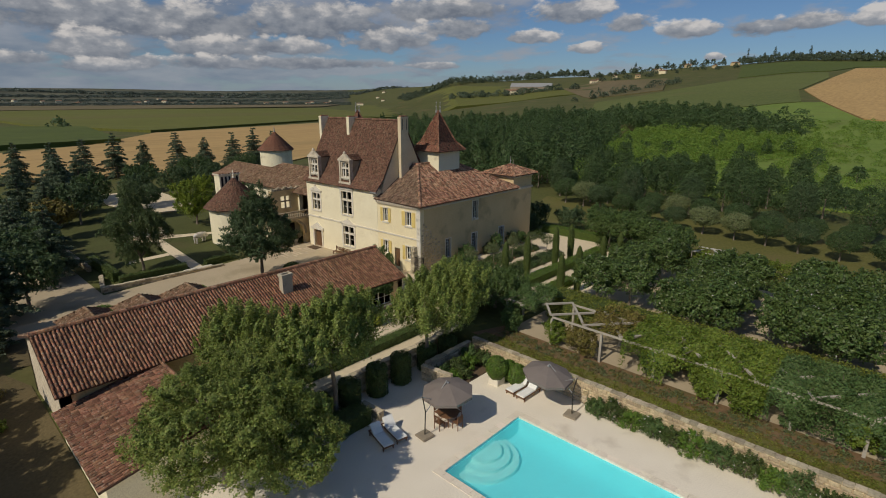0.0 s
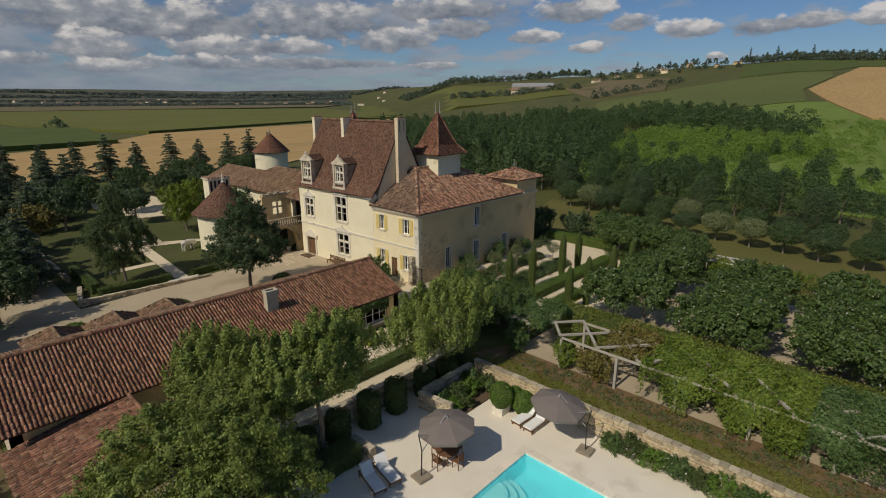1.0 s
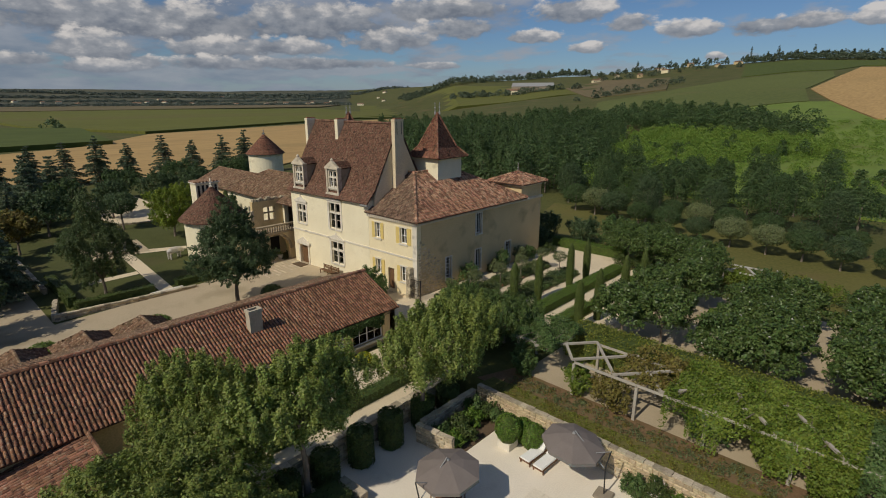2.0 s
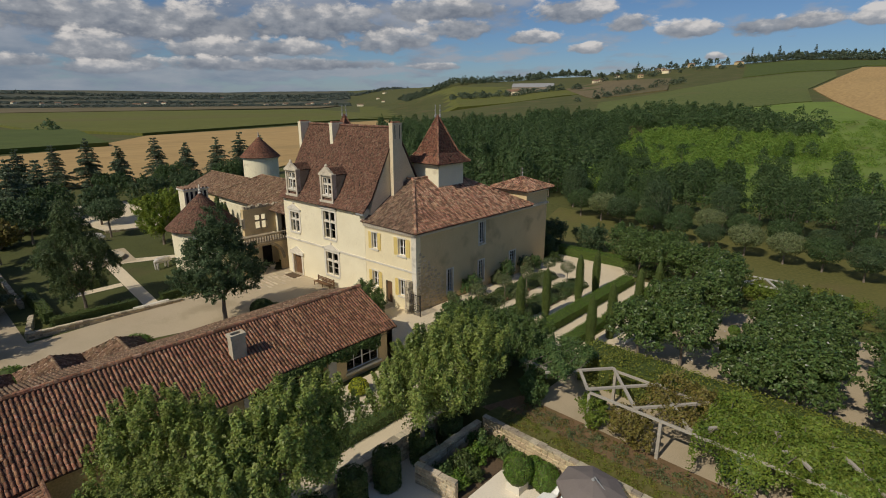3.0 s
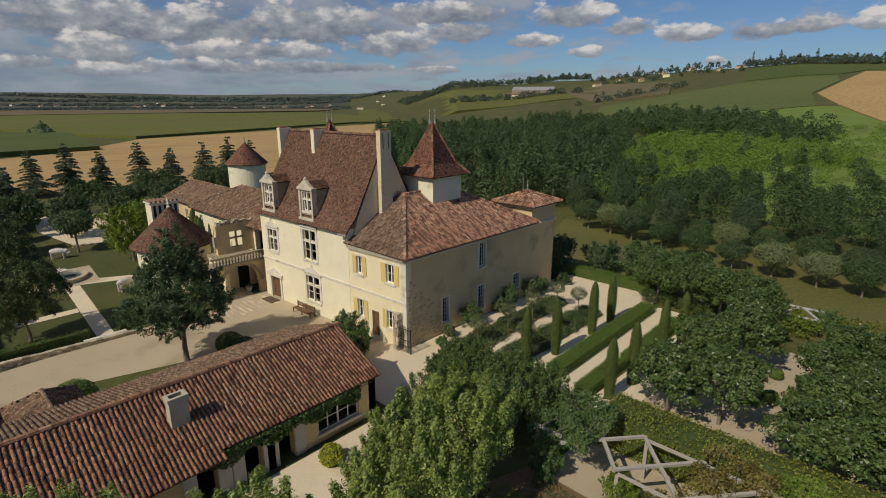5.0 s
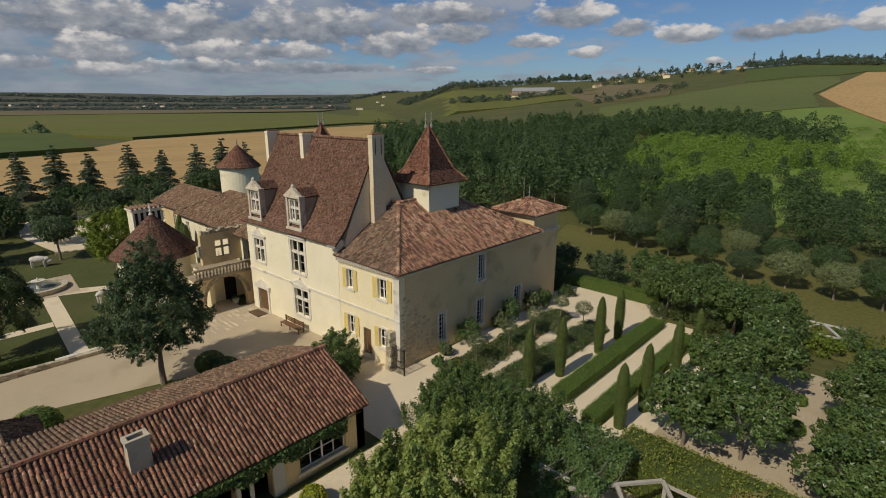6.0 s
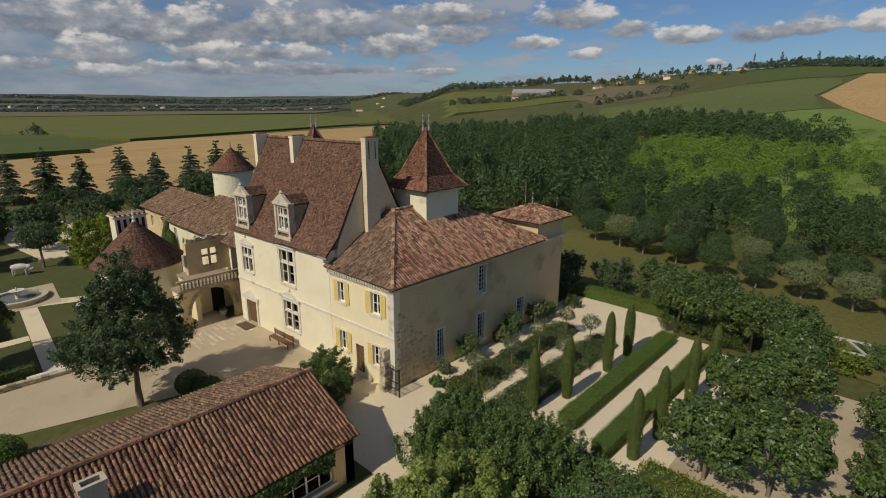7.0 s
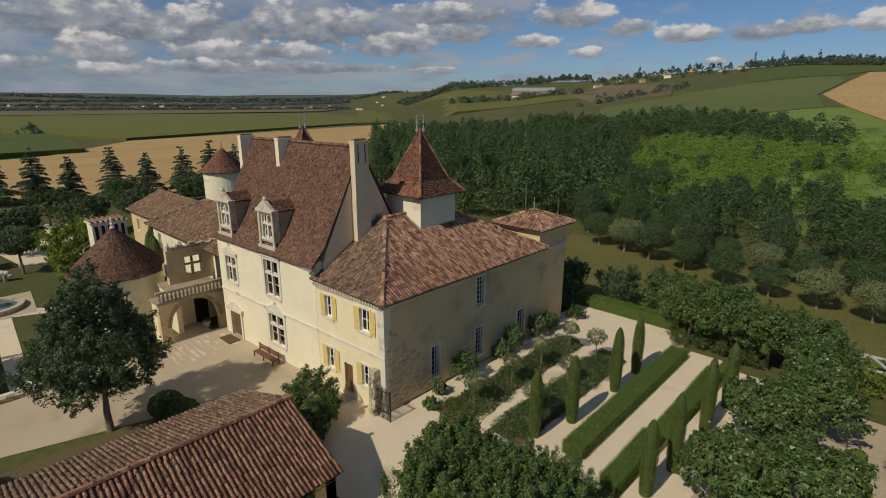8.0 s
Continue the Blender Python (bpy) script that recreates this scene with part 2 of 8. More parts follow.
M_TILE_OLD = material("lichened roman tile", (0.12, 0.068, 0.040), (0.215, 0.130, 0.078), 1.0, 14, 0.95, 0.25, 0.01, island=0.4, stain=(0.21, 0.17, 0.10), stain_scale=1.2, stain_amount=0.55, speck=((0.40, 0.30, 0.21), (0.075, 0.045, 0.032)), speck_scale=7.0)
M_TILE_ANNEX = material("dull red annex tile", (0.135, 0.060, 0.038), (0.235, 0.118, 0.072), 1.0, 14, 0.95, 0.25, 0.01, island=0.40, stain=(0.24, 0.16, 0.10), stain_scale=2.0, stain_amount=0.4, speck=((0.30, 0.21, 0.15), (0.06, 0.036, 0.028)), speck_scale=8.0)
M_TILE_HIP = material("grey brown weathered tile", (0.135, 0.078, 0.050), (0.235, 0.150, 0.098), 1.0, 14, 0.95, 0.25, 0.01, island=0.42, stain=(0.27, 0.21, 0.14), stain_scale=2.0, stain_amount=0.5, speck=((0.34, 0.27, 0.19), (0.07, 0.045, 0.034)), speck_scale=7.0)
M_FLAT = material("brown flat tile", (0.100, 0.050, 0.034), (0.190, 0.098, 0.064), 1.0, 20, 0.9, 0.2, 0.01, island=0.34, stain=(0.22, 0.15, 0.095), stain_scale=2.2, stain_amount=0.45, speck=((0.24, 0.17, 0.115), (0.045, 0.028, 0.022)), speck_scale=6.0)
M_RED = material("red flat tile", (0.155, 0.062, 0.039), (0.245, 0.110, 0.068), 1.0, 20, 0.9, 0.2, 0.01, island=0.36, stain=(0.22, 0.145, 0.09), stain_scale=2.0, stain_amount=0.45, speck=((0.24, 0.17, 0.115), (0.045, 0.028, 0.022)), speck_scale=6.0)
M_DECK = material("roof boarding", (0.05, 0.03, 0.02), (0.09, 0.05, 0.035), 2, 20)
M_GLASS, M_WATER = glass_material(), water_material()
M_WHITE = material("white painted joinery", (0.70, 0.68, 0.62), (0.80, 0.78, 0.73), 3, 40, 0.5, 0.05)
M_SHUTTER = material("yellow painted shutter", (0.62, 0.46, 0.14), (0.72, 0.56, 0.20), 2, 30, 0.6, 0.1, stretch=(8, 8, 1))
M_WOOD = material("brown oak door", (0.10, 0.05, 0.025), (0.18, 0.10, 0.05), 2, 25, 0.7, 0.2, stretch=(8, 8, 1))
M_GREY_WOOD = material("weathered grey timber", (0.27, 0.24, 0.19), (0.42, 0.38, 0.31), 2, 30, 0.9, 0.3, stretch=(1, 1, 6))
M_PALE_WOOD = material("pale painted timber", (0.40, 0.38, 0.33), (0.50, 0.48, 0.43), 2, 30, 0.8, 0.2)
# Teak darkened in colour to stand for the shade under the umbrella.
M_TEAK = material("shade-darkened teak furniture", (0.10, 0.048, 0.026), (0.19, 0.095, 0.05), 3, 40, 0.6, 0.1)
# Near-black colour stands in for shade inside rooms, slots and openings.
M_DARK = material("interior shade black", (0.015, 0.013, 0.012), (0.03, 0.026, 0.022), 1, 10)
M_GRAVEL = material("pale limestone gravel", (0.365, 0.295, 0.19), (0.46, 0.375, 0.255), 0.35, 22, 0.95, 0.3, 0.01, stain=(0.31, 0.25, 0.155), stain_scale=0.25, stain_amount=0.55)
M_GRAVEL_PALE = material("fresh cream gravel", (0.56, 0.465, 0.31), (0.68, 0.57, 0.40), 0.3, 22, 0.95, 0.3, 0.01, stain=(0.45, 0.37, 0.24), stain_scale=0.3, stain_amount=0.4)
M_FLAG = material("worn flagstone", (0.42, 0.345, 0.235), (0.54, 0.455, 0.325), 1.2, 16, 0.9, 0.2, 0.01, spread=0.16)
M_CREAM = material("cream stone mullion", (0.56, 0.49, 0.37), (0.68, 0.61, 0.49), 2, 30, 0.8, 0.1)
M_PAVE = material("pale terrace paving", (0.70, 0.62, 0.49), (0.80, 0.72, 0.585), 0.6, 16, 0.9, 0.12, 0.005, stain=(0.60, 0.51, 0.39), stain_scale=0.5, stain_amount=0.4)
M_PAVE_ONE = material("pale paving slab", (0.66, 0.57, 0.44), (0.79, 0.70, 0.56), 0.6, 16, 0.9, 0.12, 0.005, spread=0.08)
M_POOL = material("turquoise pool liner", (0.30, 0.74, 0.78), (0.38, 0.82, 0.85), 0.8, 9, 0.4, 0.0)
M_GRASS = material("meadow grass", (0.046, 0.056, 0.014), (0.092, 0.096, 0.027), 0.06, 1.6, 0.95, 0.5, 0.1, stain=(0.15, 0.115, 0.048), stain_scale=0.05, stain_amount=0.55)
M_DRYLAWN = material("dry mown grass", (0.080, 0.086, 0.020), (0.130, 0.122, 0.034), 0.10, 3.0, 0.95, 0.4, 0.05, stain=(0.165, 0.125, 0.052), stain_scale=0.12, stain_amount=0.5)
M_AGED_STONE = material("weathered grey limestone", (0.36, 0.30, 0.21), (0.52, 0.45, 0.33), 1.5, 30, 0.9, 0.2, 0.01, stain=(0.25, 0.21, 0.15), stain_scale=1.2, stain_amount=0.5)
M_LAWN = material("mown lawn", (0.046, 0.054, 0.014), (0.078, 0.086, 0.026), 0.30, 6.0, 0.95, 0.4, 0.05, stain=(0.105, 0.085, 0.038), stain_scale=0.18, stain_amount=0.45)
M_DRY = material("dry bare strip", (0.135, 0.080, 0.042), (0.200, 0.125, 0.066), 0.8, 9.0, 0.95, 0.5, 0.05, stain=(0.10, 0.098, 0.032), stain_scale=0.5, stain_amount=0.8)
M_SLOPE = material("rough green slope grass", (0.092, 0.150, 0.021), (0.152, 0.210, 0.038), 0.05, 1.2, 0.95, 0.5, 0.1, stain=(0.15, 0.155, 0.045), stain_scale=0.06, stain_amount=0.5)
M_VERGE = material("rough brown verge grass", (0.080, 0.062, 0.028), (0.125, 0.096, 0.046), 0.3, 6.0, 0.95, 0.5, 0.05, stain=(0.10, 0.085, 0.034), stain_scale=0.25, stain_amount=0.5)
M_OLD_STONE = material("old brown limestone", (0.25, 0.195, 0.125), (0.37, 0.30, 0.20), 1.5, 26, 0.95, 0.3, 0.02, stain=(0.17, 0.135, 0.09), stain_scale=1.2, stain_amount=0.5)
M_FALLOW = material("brown fallow field", (0.115, 0.088, 0.045), (0.165, 0.130, 0.066), 0.01, 0.3, 0.95, 0.3, 0.1, stretch=(1, 0.2, 1), stain=(0.085, 0.09, 0.03), stain_scale=0.006, stain_amount=0.6)
M_FOUNT = material("still grey basin water", (0.10, 0.115, 0.10), (0.15, 0.165, 0.14), 1.5, 6, 0.08, 0.05)
M_MEADOW = material("hillside meadow", (0.076, 0.098, 0.022), (0.113, 0.132, 0.034), 0.01, 0.4, 0.95, 0.4, 0.1, stain=(0.15, 0.14, 0.05), stain_scale=0.012, stain_amount=0.4)
M_SOIL = material("garden soil", (0.07, 0.045, 0.028), (0.13, 0.09, 0.055), 0.8, 9.0, 0.95, 0.5, 0.05)
M_WHEAT = material("ripe wheat stubble", (0.34, 0.215, 0.085), (0.43, 0.285, 0.115), 0.02, 0.6, 0.95, 0.3, 0.1, stretch=(1, 0.12, 1), stain=(0.34, 0.24, 0.10), stain_scale=0.03, stain_amount=0.5)
M_MAIZE = material("green maize crop", (0.050, 0.072, 0.013), (0.082, 0.105, 0.022), 0.012, 0.5, 0.95, 0.6, 0.3, stretch=(1, 0.2, 1))
M_MAIZE2 = material("olive crop", (0.080, 0.092, 0.016), (0.128, 0.132, 0.026), 0.012, 0.5, 0.95, 0.6, 0.3, stretch=(1, 0.2, 1), stain=(0.15, 0.12, 0.045), stain_scale=0.004, stain_amount=0.45)
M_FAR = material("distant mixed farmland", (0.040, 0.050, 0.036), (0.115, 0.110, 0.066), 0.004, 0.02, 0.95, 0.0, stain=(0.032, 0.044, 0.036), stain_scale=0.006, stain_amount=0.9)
M_BARK = material("grey brown bark", (0.10, 0.08, 0.06), (0.22, 0.18, 0.14), 3, 14, 0.95, 0.6, 0.03, stretch=(1, 1, 0.3))
M_METAL = material("dark wrought iron", (0.03, 0.03, 0.03), (0.06, 0.055, 0.05), 4, 30, 0.5, 0.1, metal=0.6)
M_LEAD = material("grey lead", (0.20, 0.20, 0.20), (0.30, 0.30, 0.29), 4, 30, 0.5, 0.1)
M_CANVAS = material("taupe canvas", (0.16, 0.13, 0.115), (0.20, 0.17, 0.15), 1.5, 60, 0.9, 0.1, 0.004)
M_CUSHION = material("off-white cushion", (0.74, 0.71, 0.66), (0.82, 0.80, 0.75), 2, 30, 0.9, 0.1)
M_CONCRETE = material("beige cast stone base", (0.22, 0.18, 0.13), (0.31, 0.26, 0.19), 4, 40, 0.9, 0.2)


def leaf(name, dark, light, scale=0.5, tr=0.25, island=0.35, rough=0.55):
    return material(name, dark, light, scale, 4.0, rough, 0.0, island=island, translucent=tr, hue=0.022, spec=0.4)


L_PLANE = leaf("plane tree leaf", (0.122, 0.184, 0.032), (0.290, 0.345, 0.092), 0.6, 0.42, 0.4, 0.45)
L_OAK = leaf("dark oak leaf", (0.048, 0.084, 0.034), (0.100, 0.148, 0.062), 0.5, 0.42)
L_FRUIT = leaf("orchard leaf", (0.058, 0.112, 0.030), (0.130, 0.200, 0.062), 0.6, 0.40)
L_GLOSSY = leaf("glossy dark evergreen leaf", (0.050, 0.094, 0.024), (0.122, 0.180, 0.050), 0.6, 0.34, 0.45, 0.40)
L_OLIVE = leaf("dull olive walnut leaf", (0.106, 0.150, 0.028), (0.240, 0.290, 0.072), 0.5, 0.40)
L_LIME = leaf("golden lime leaf", (0.24, 0.27, 0.012), (0.40, 0.42, 0.03), 1.0, 0.25, 0.25)
L_BRIGHT = leaf("bright lime leaf", (0.110, 0.168, 0.016), (0.215, 0.275, 0.034), 0.5, 0.38)
L_WOOD = leaf("woodland leaf", (0.046, 0.086, 0.028), (0.096, 0.150, 0.052), 0.08, 0.42)
L_YOUNG = leaf("young grove leaf", (0.098, 0.176, 0.023), (0.172, 0.262, 0.040), 0.05)
L_CEDAR = leaf("blue cedar needles", (0.070, 0.106, 0.062), (0.140, 0.182, 0.105), 0.4, 0.35)
# Bluish tint of both far leaf colours is painted aerial haze.
L_FARWOOD = leaf("haze-tinted woodland leaf", (0.048, 0.070, 0.042), (0.088, 0.115, 0.066), 0.02, 0.2)
L_FARHAZE = leaf("haze-tinted valley leaf", (0.058, 0.078, 0.062), (0.098, 0.122, 0.094), 0.02, 0.2)
L_WILLOW = leaf("willow leaf", (0.054, 0.086, 0.030), (0.105, 0.145, 0.052), 0.4, 0.35)
L_BOX = leaf("clipped box leaf", (0.074, 0.140, 0.016), (0.130, 0.215, 0.030), 1.2, 0.25, 0.2)
L_CYP = leaf("cypress sprig", (0.072, 0.104, 0.020), (0.112, 0.152, 0.032), 1.2, 0.25, 0.2)
L_HEDGE = leaf("vine hedge leaf", (0.105, 0.138, 0.018), (0.190, 0.208, 0.032), 0.25, 0.25, 0.3)
L_VINE = leaf("climbing vine leaf", (0.095, 0.155, 0.018), (0.185, 0.245, 0.036), 0.35, 0.35, 0.35)
L_AUTUMN = leaf("yellowing shrub leaf", (0.10, 0.095, 0.020), (0.19, 0.155, 0.035), 0.5, 0.2, 0.35)
L_LAV = leaf("grey green herb leaf", (0.070, 0.096, 0.034), (0.13, 0.155, 0.062), 0.8, 0.15, 0.35)
L_SAGE = leaf("pale sage leaf", (0.105, 0.140, 0.052), (0.185, 0.215, 0.090), 0.6, 0.2, 0.35)
L_FLOWER = leaf("pale blossom", (0.45, 0.40, 0.36), (0.62, 0.58, 0.54), 2.0, 0.2, 0.2)
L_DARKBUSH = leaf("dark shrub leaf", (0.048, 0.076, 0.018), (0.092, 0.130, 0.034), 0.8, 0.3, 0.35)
M_CORNER_STONE = material("bare corner stone", (0.40, 0.315, 0.195), (0.56, 0.455, 0.30), 2.4, 9, 0.95, 0.5, 0.04, spread=0.22)
M_RUBBLE_ONE = material("loose wall stone", (0.29, 0.24, 0.165), (0.45, 0.385, 0.275), 2.4, 9, 0.95, 0.5, 0.04, spread=0.35)


# ---- builders ----
RNG = np.random.default_rng(7)


def link_mesh(name, me, mat, parent=None, label="", kind=""):
    me.materials.append(mat)
    ob = new(name, me)
    if parent is not None:
        ob.parent = parent
        if parent.data is None:
            ob.matrix_parent_inverse = parent.matrix_basis.inverted()
    if label:
        ob["label"] = label
    if kind:
        ob["kind"] = kind
    return ob


def thing(name, label, category, at=(0, 0, 0), group="", kind=""):
    ob = new(name)
    ob.location = at
    return tagged(ob, label, category, group, kind)


class Shape:
    """Collects vertices and faces of one mesh."""

    def __init__(self):
        self.v, self.f = [], []

    def add(self, verts, faces):
        k = len(self.v)
        self.v += [tuple(p) for p in verts]
        self.f += [tuple(i + k for i in q) for q in faces]
        return self

    def hexa(self, p):
        return self.add(p, [(0, 3, 2, 1), (4, 5, 6, 7), (0, 1, 5, 4), (1, 2, 6, 5), (2, 3, 7, 6), (3, 0, 4, 7)])

    def box(self, x0, y0, z0, x1, y1, z1):
        return self.hexa([(x0, y0, z0), (x1, y0, z0), (x1, y1, z0), (x0, y1, z0), (x0, y0, z1), (x1, y0, z1), (x1, y1, z1), (x0, y1, z1)])

    def lbox(self, fr, s0, d0, z0, s1, d1, z1):
        return self.hexa([fr(s0, d0, z0), fr(s1, d0, z0), fr(s1, d1, z0), fr(s0, d1, z0), fr(s0, d0, z1), fr(s1, d0, z1), fr(s1, d1, z1), fr(s0, d1, z1)])

    def prism(self, low, high):
        n = len(low)
        return self.add(list(low) + list(high), [tuple(range(n))[::-1], tuple(range(n, 2 * n))] + [(i, (i + 1) % n, n + (i + 1) % n, n + i) for i in range(n)])

    def lathe(self, c, profile, n=12, caps=True):
        vs, fs = [], []
        for r, z in profile:
            vs += [(c[0] + r * math.cos(2 * math.pi * i / n), c[1] + r * math.sin(2 * math.pi * i / n), c[2] + z) for i in range(n)]
        for k in range(len(profile) - 1):
            fs += [(k * n + i, k * n + (i + 1) % n, (k + 1) * n + (i + 1) % n, (k + 1) * n + i) for i in range(n)]
        if caps:
            fs += [tuple(range(n))[::-1], tuple(range((len(profile) - 1) * n, len(profile) * n))]
        return self.add(vs, fs)

    def tube(self, a, b, r0, r1, n=7):
        a, b = Vector(a), Vector(b)
        z = (b - a).normalized()
        x = z.orthogonal().normalized()
        y = z.cross(x)
        vs = []
        for p, r in ((a, r0), (b, r1)):
            vs += [p + r * (math.cos(2 * math.pi * i / n) * x + math.sin(2 * math.pi * i / n) * y) for i in range(n)]
        return self.add(vs, [(i, (i + 1) % n, n + (i + 1) % n, n + i) for i in range(n)] + [tuple(range(n))[::-1], tuple(range(n, 2 * n))])

    def put(self, name, mat, parent=None, label="", kind="", bevel=0.0):
        me = bpy.data.meshes.new(name)
        if bevel:
            bm = bmesh.new()
            vs = [bm.verts.new(p) for p in self.v]
            for q in self.f:
                bm.faces.new([vs[i] for i in q])
            bmesh.ops.bevel(bm, geom=list(bm.edges), offset=bevel, segments=2, affect="EDGES")
            bm.to_mesh(me)
            bm.free()
        else:
            me.from_pydata(self.v, [], self.f)
        me.update()
        return link_mesh(name, me, mat, parent, label, kind)


def frame_of(ox, oy, degrees):
    """Local frame of a wall: s along it, d into the building, z up."""
    a = radians(degrees)
    c, s = math.cos(a), math.sin(a)
    return lambda u, d, z: (ox + u * c - d * s, oy + u * s + d * c, z)


def quads_mesh(name, verts, quads):
    """A mesh from arrays of vertices and of faces with three or four corners."""
    me = bpy.data.meshes.new(name)
    nv, nq = len(verts), len(quads)
    k = quads.shape[1]
    me.vertices.add(nv)
    me.vertices.foreach_set("co", np.ascontiguousarray(verts, dtype=np.float32).ravel())
    me.loops.add(nq * k)
    me.loops.foreach_set("vertex_index", np.ascontiguousarray(quads, dtype=np.int32).ravel())
    me.polygons.add(nq)
    me.polygons.foreach_set("loop_start", np.arange(0, nq * k, k, dtype=np.int32))
    me.polygons.foreach_set("loop_total", np.full(nq, k, dtype=np.int32))
    me.update(calc_edges=True)
    return me


# ---- roofs ----
def roman_template(w, length):
    a = np.linspace(0, math.pi, 6)
    low = np.stack([-np.cos(a) * w * 0.50, np.zeros(6), np.sin(a) * w * 0.50 + 0.012], 1)
    top = np.stack([-np.cos(a) * w * 0.40, np.full(6, length * 1.12), np.sin(a) * w * 0.40 - 0.002], 1)
    v = np.concatenate([low, top])
    q = [(i, i + 1, i + 7, i + 6) for i in range(5)] + [(0, 5, 4, 1), (1, 4, 3, 2)]
    return v, np.array(q)


def flat_template(w, length):
    v = np.array([(-w / 2, 0, 0.028), (w / 2, 0, 0.028), (w / 2, length * 1.15, 0.0), (-w / 2, length * 1.15, 0.0), (-w / 2, 0, 0.0), (w / 2, 0, 0.0)], dtype=float)
    return v, np.array([(0, 1, 2, 3), (4, 5, 1, 0)])


def tiles(o, u, v, size_u, size_v, template, pitch, keep, jitter=0.012):
    """Tile places on a slope: o is the lower corner, u along the eave, v up the slope. Returns places and axes."""
    o, u, v = (np.array(k, dtype=float) for k in (o, u, v))
    n = np.cross(u, v)
    nu, nv = int(size_u / pitch[0]), int(size_v / pitch[1])
    gu, gv = np.meshgrid((np.arange(nu) + 0.5) * size_u / nu, np.arange(nv) * size_v / nv)
    gu, gv = gu.ravel(), gv.ravel()
    ok = keep(gu, gv)
    gu, gv = gu[ok], gv[ok]
    gu = gu + RNG.normal(0, jitter, len(gu))
    gv = gv + RNG.normal(0, jitter * 1.5, len(gv))
    gw = np.abs(RNG.normal(0, jitter * 0.5, len(gu)))
    return np.stack([gu, gv, gw], 1), (o, u, v, n)


def tile_field(name, slopes, template, mat, parent, label="", kind="stuff"):
    tv, tq = template
    vs, qs, k = [], [], 0
    for places, (o, u, v, n) in slopes:
        if not len(places):
            continue
        skew = RNG.normal(0, 0.03, len(places))
        x = tv[None, :, 0] + skew[:, None] * tv[None, :, 1] + places[:, None, 0]
        y = tv[None, :, 1] + places[:, None, 1]
        z = tv[None, :, 2] + places[:, None, 2]
        p = o + x[..., None] * u + y[..., None] * v + z[..., None] * n
        vs.append(p.reshape(-1, 3))
        qs.append((tq[None] + (np.arange(len(places)) * len(tv))[:, None, None] + k).reshape(-1, 4))
        k += p.shape[0] * p.shape[1]
    return link_mesh(name, quads_mesh(name, np.concatenate(vs), np.concatenate(qs)), mat, parent, label, kind)


LOOSE = []


def slope(parent, name, corners, template, pitch, mat, deck=0.10, loose=None):
    """One roof slope: a thick deck of 3 or 4 corners (eave first) and tiles upon it.
    loose: a test on the plan; tiles that pass become pieces of their own."""
    c = [Vector(p) for p in corners]
    u = (c[1] - c[0]).normalized()
    n = u.cross(c[2] - c[0]).normalized()
    v = n.cross(u)
    flat = [((p - c[0]).dot(u), (p - c[0]).dot(v)) for p in c]
    body = Shape().prism([p - n * deck for p in c], c).put(name, M_DECK, parent)
    size_u, size_v = max(p[0] for p in flat), max(p[1] for p in flat)
    low = min(p[0] for p in flat)

    def keep(a, b):
        ok = np.ones(len(a), bool)
        for (x0, y0), (x1, y1) in zip(flat, flat[1:] + flat[:1]):
            ok &= (x1 - x0) * (b - y0) - (y1 - y0) * (a + low - x0) >= -0.02
        return ok
    o = c[0] + u * low
    places, axes = tiles(o, u, v, size_u - low, size_v, template, pitch, lambda a, b: keep(a, b))
    if loose is not None:
        world = np.array(axes[0]) + places[:, :1] * axes[1] + places[:, 1:2] * axes[2]
        chosen = loose(world[:, 0], world[:, 1])
        index = np.flatnonzero(chosen)[:300]
        LOOSE.append((body, places[index], axes, template, M_TILE_WING_ONE if mat is M_TILE_WING else M_TILE_ONE))
        rest = np.ones(len(places), bool)
        rest[index] = False
        places = places[rest]
    tile_field("tiling", [(places, axes)], template, mat, body)
    return body


def ridge_caps(parent, a, b, mat, r=0.13, step=0.38):
    """A row of half-round cap tiles along a ridge or hip."""
    a, b = Vector(a), Vector(b)
    n = max(2, int((b - a).length / step))
    s = Shape()
    for i in range(n):
        p, q = a.lerp(b, i / n), a.lerp(b, (i + 1.12) / n)
        s.tube(p + Vector((0, 0, 0.01)), q, r * 1.05, r * 0.9, 7)
    return s.put("ridge_cap", mat, parent, "row of mortared half-round ridge tiles", "stuff")


ROMAN = roman_template(0.150, 0.34)
ROMAN_P = (0.205, 0.34)
FLAT = flat_template(0.155, 0.12)
FLAT_P = (0.16, 0.12)


def gable_roof(parent, fr, s0, s1, d_eave, z_eave, d_ridge, z_ridge, d_back, template, pitch, mat, loose=None, cap=True):
    slope(parent, "roof_slope", [fr(s0, d_eave, z_eave), fr(s1, d_eave, z_eave), fr(s1, d_ridge, z_ridge), fr(s0, d_ridge, z_ridge)], template, pitch, mat, loose=loose)
    slope(parent, "roof_slope", [fr(s1, d_back, z_eave), fr(s0, d_back, z_eave), fr(s0, d_ridge, z_ridge), fr(s1, d_ridge, z_ridge)], template, pitch, mat)
    if cap:
        ridge_caps(parent, fr(s0, d_ridge, z_ridge + 0.06), fr(s1, d_ridge, z_ridge + 0.06), mat)


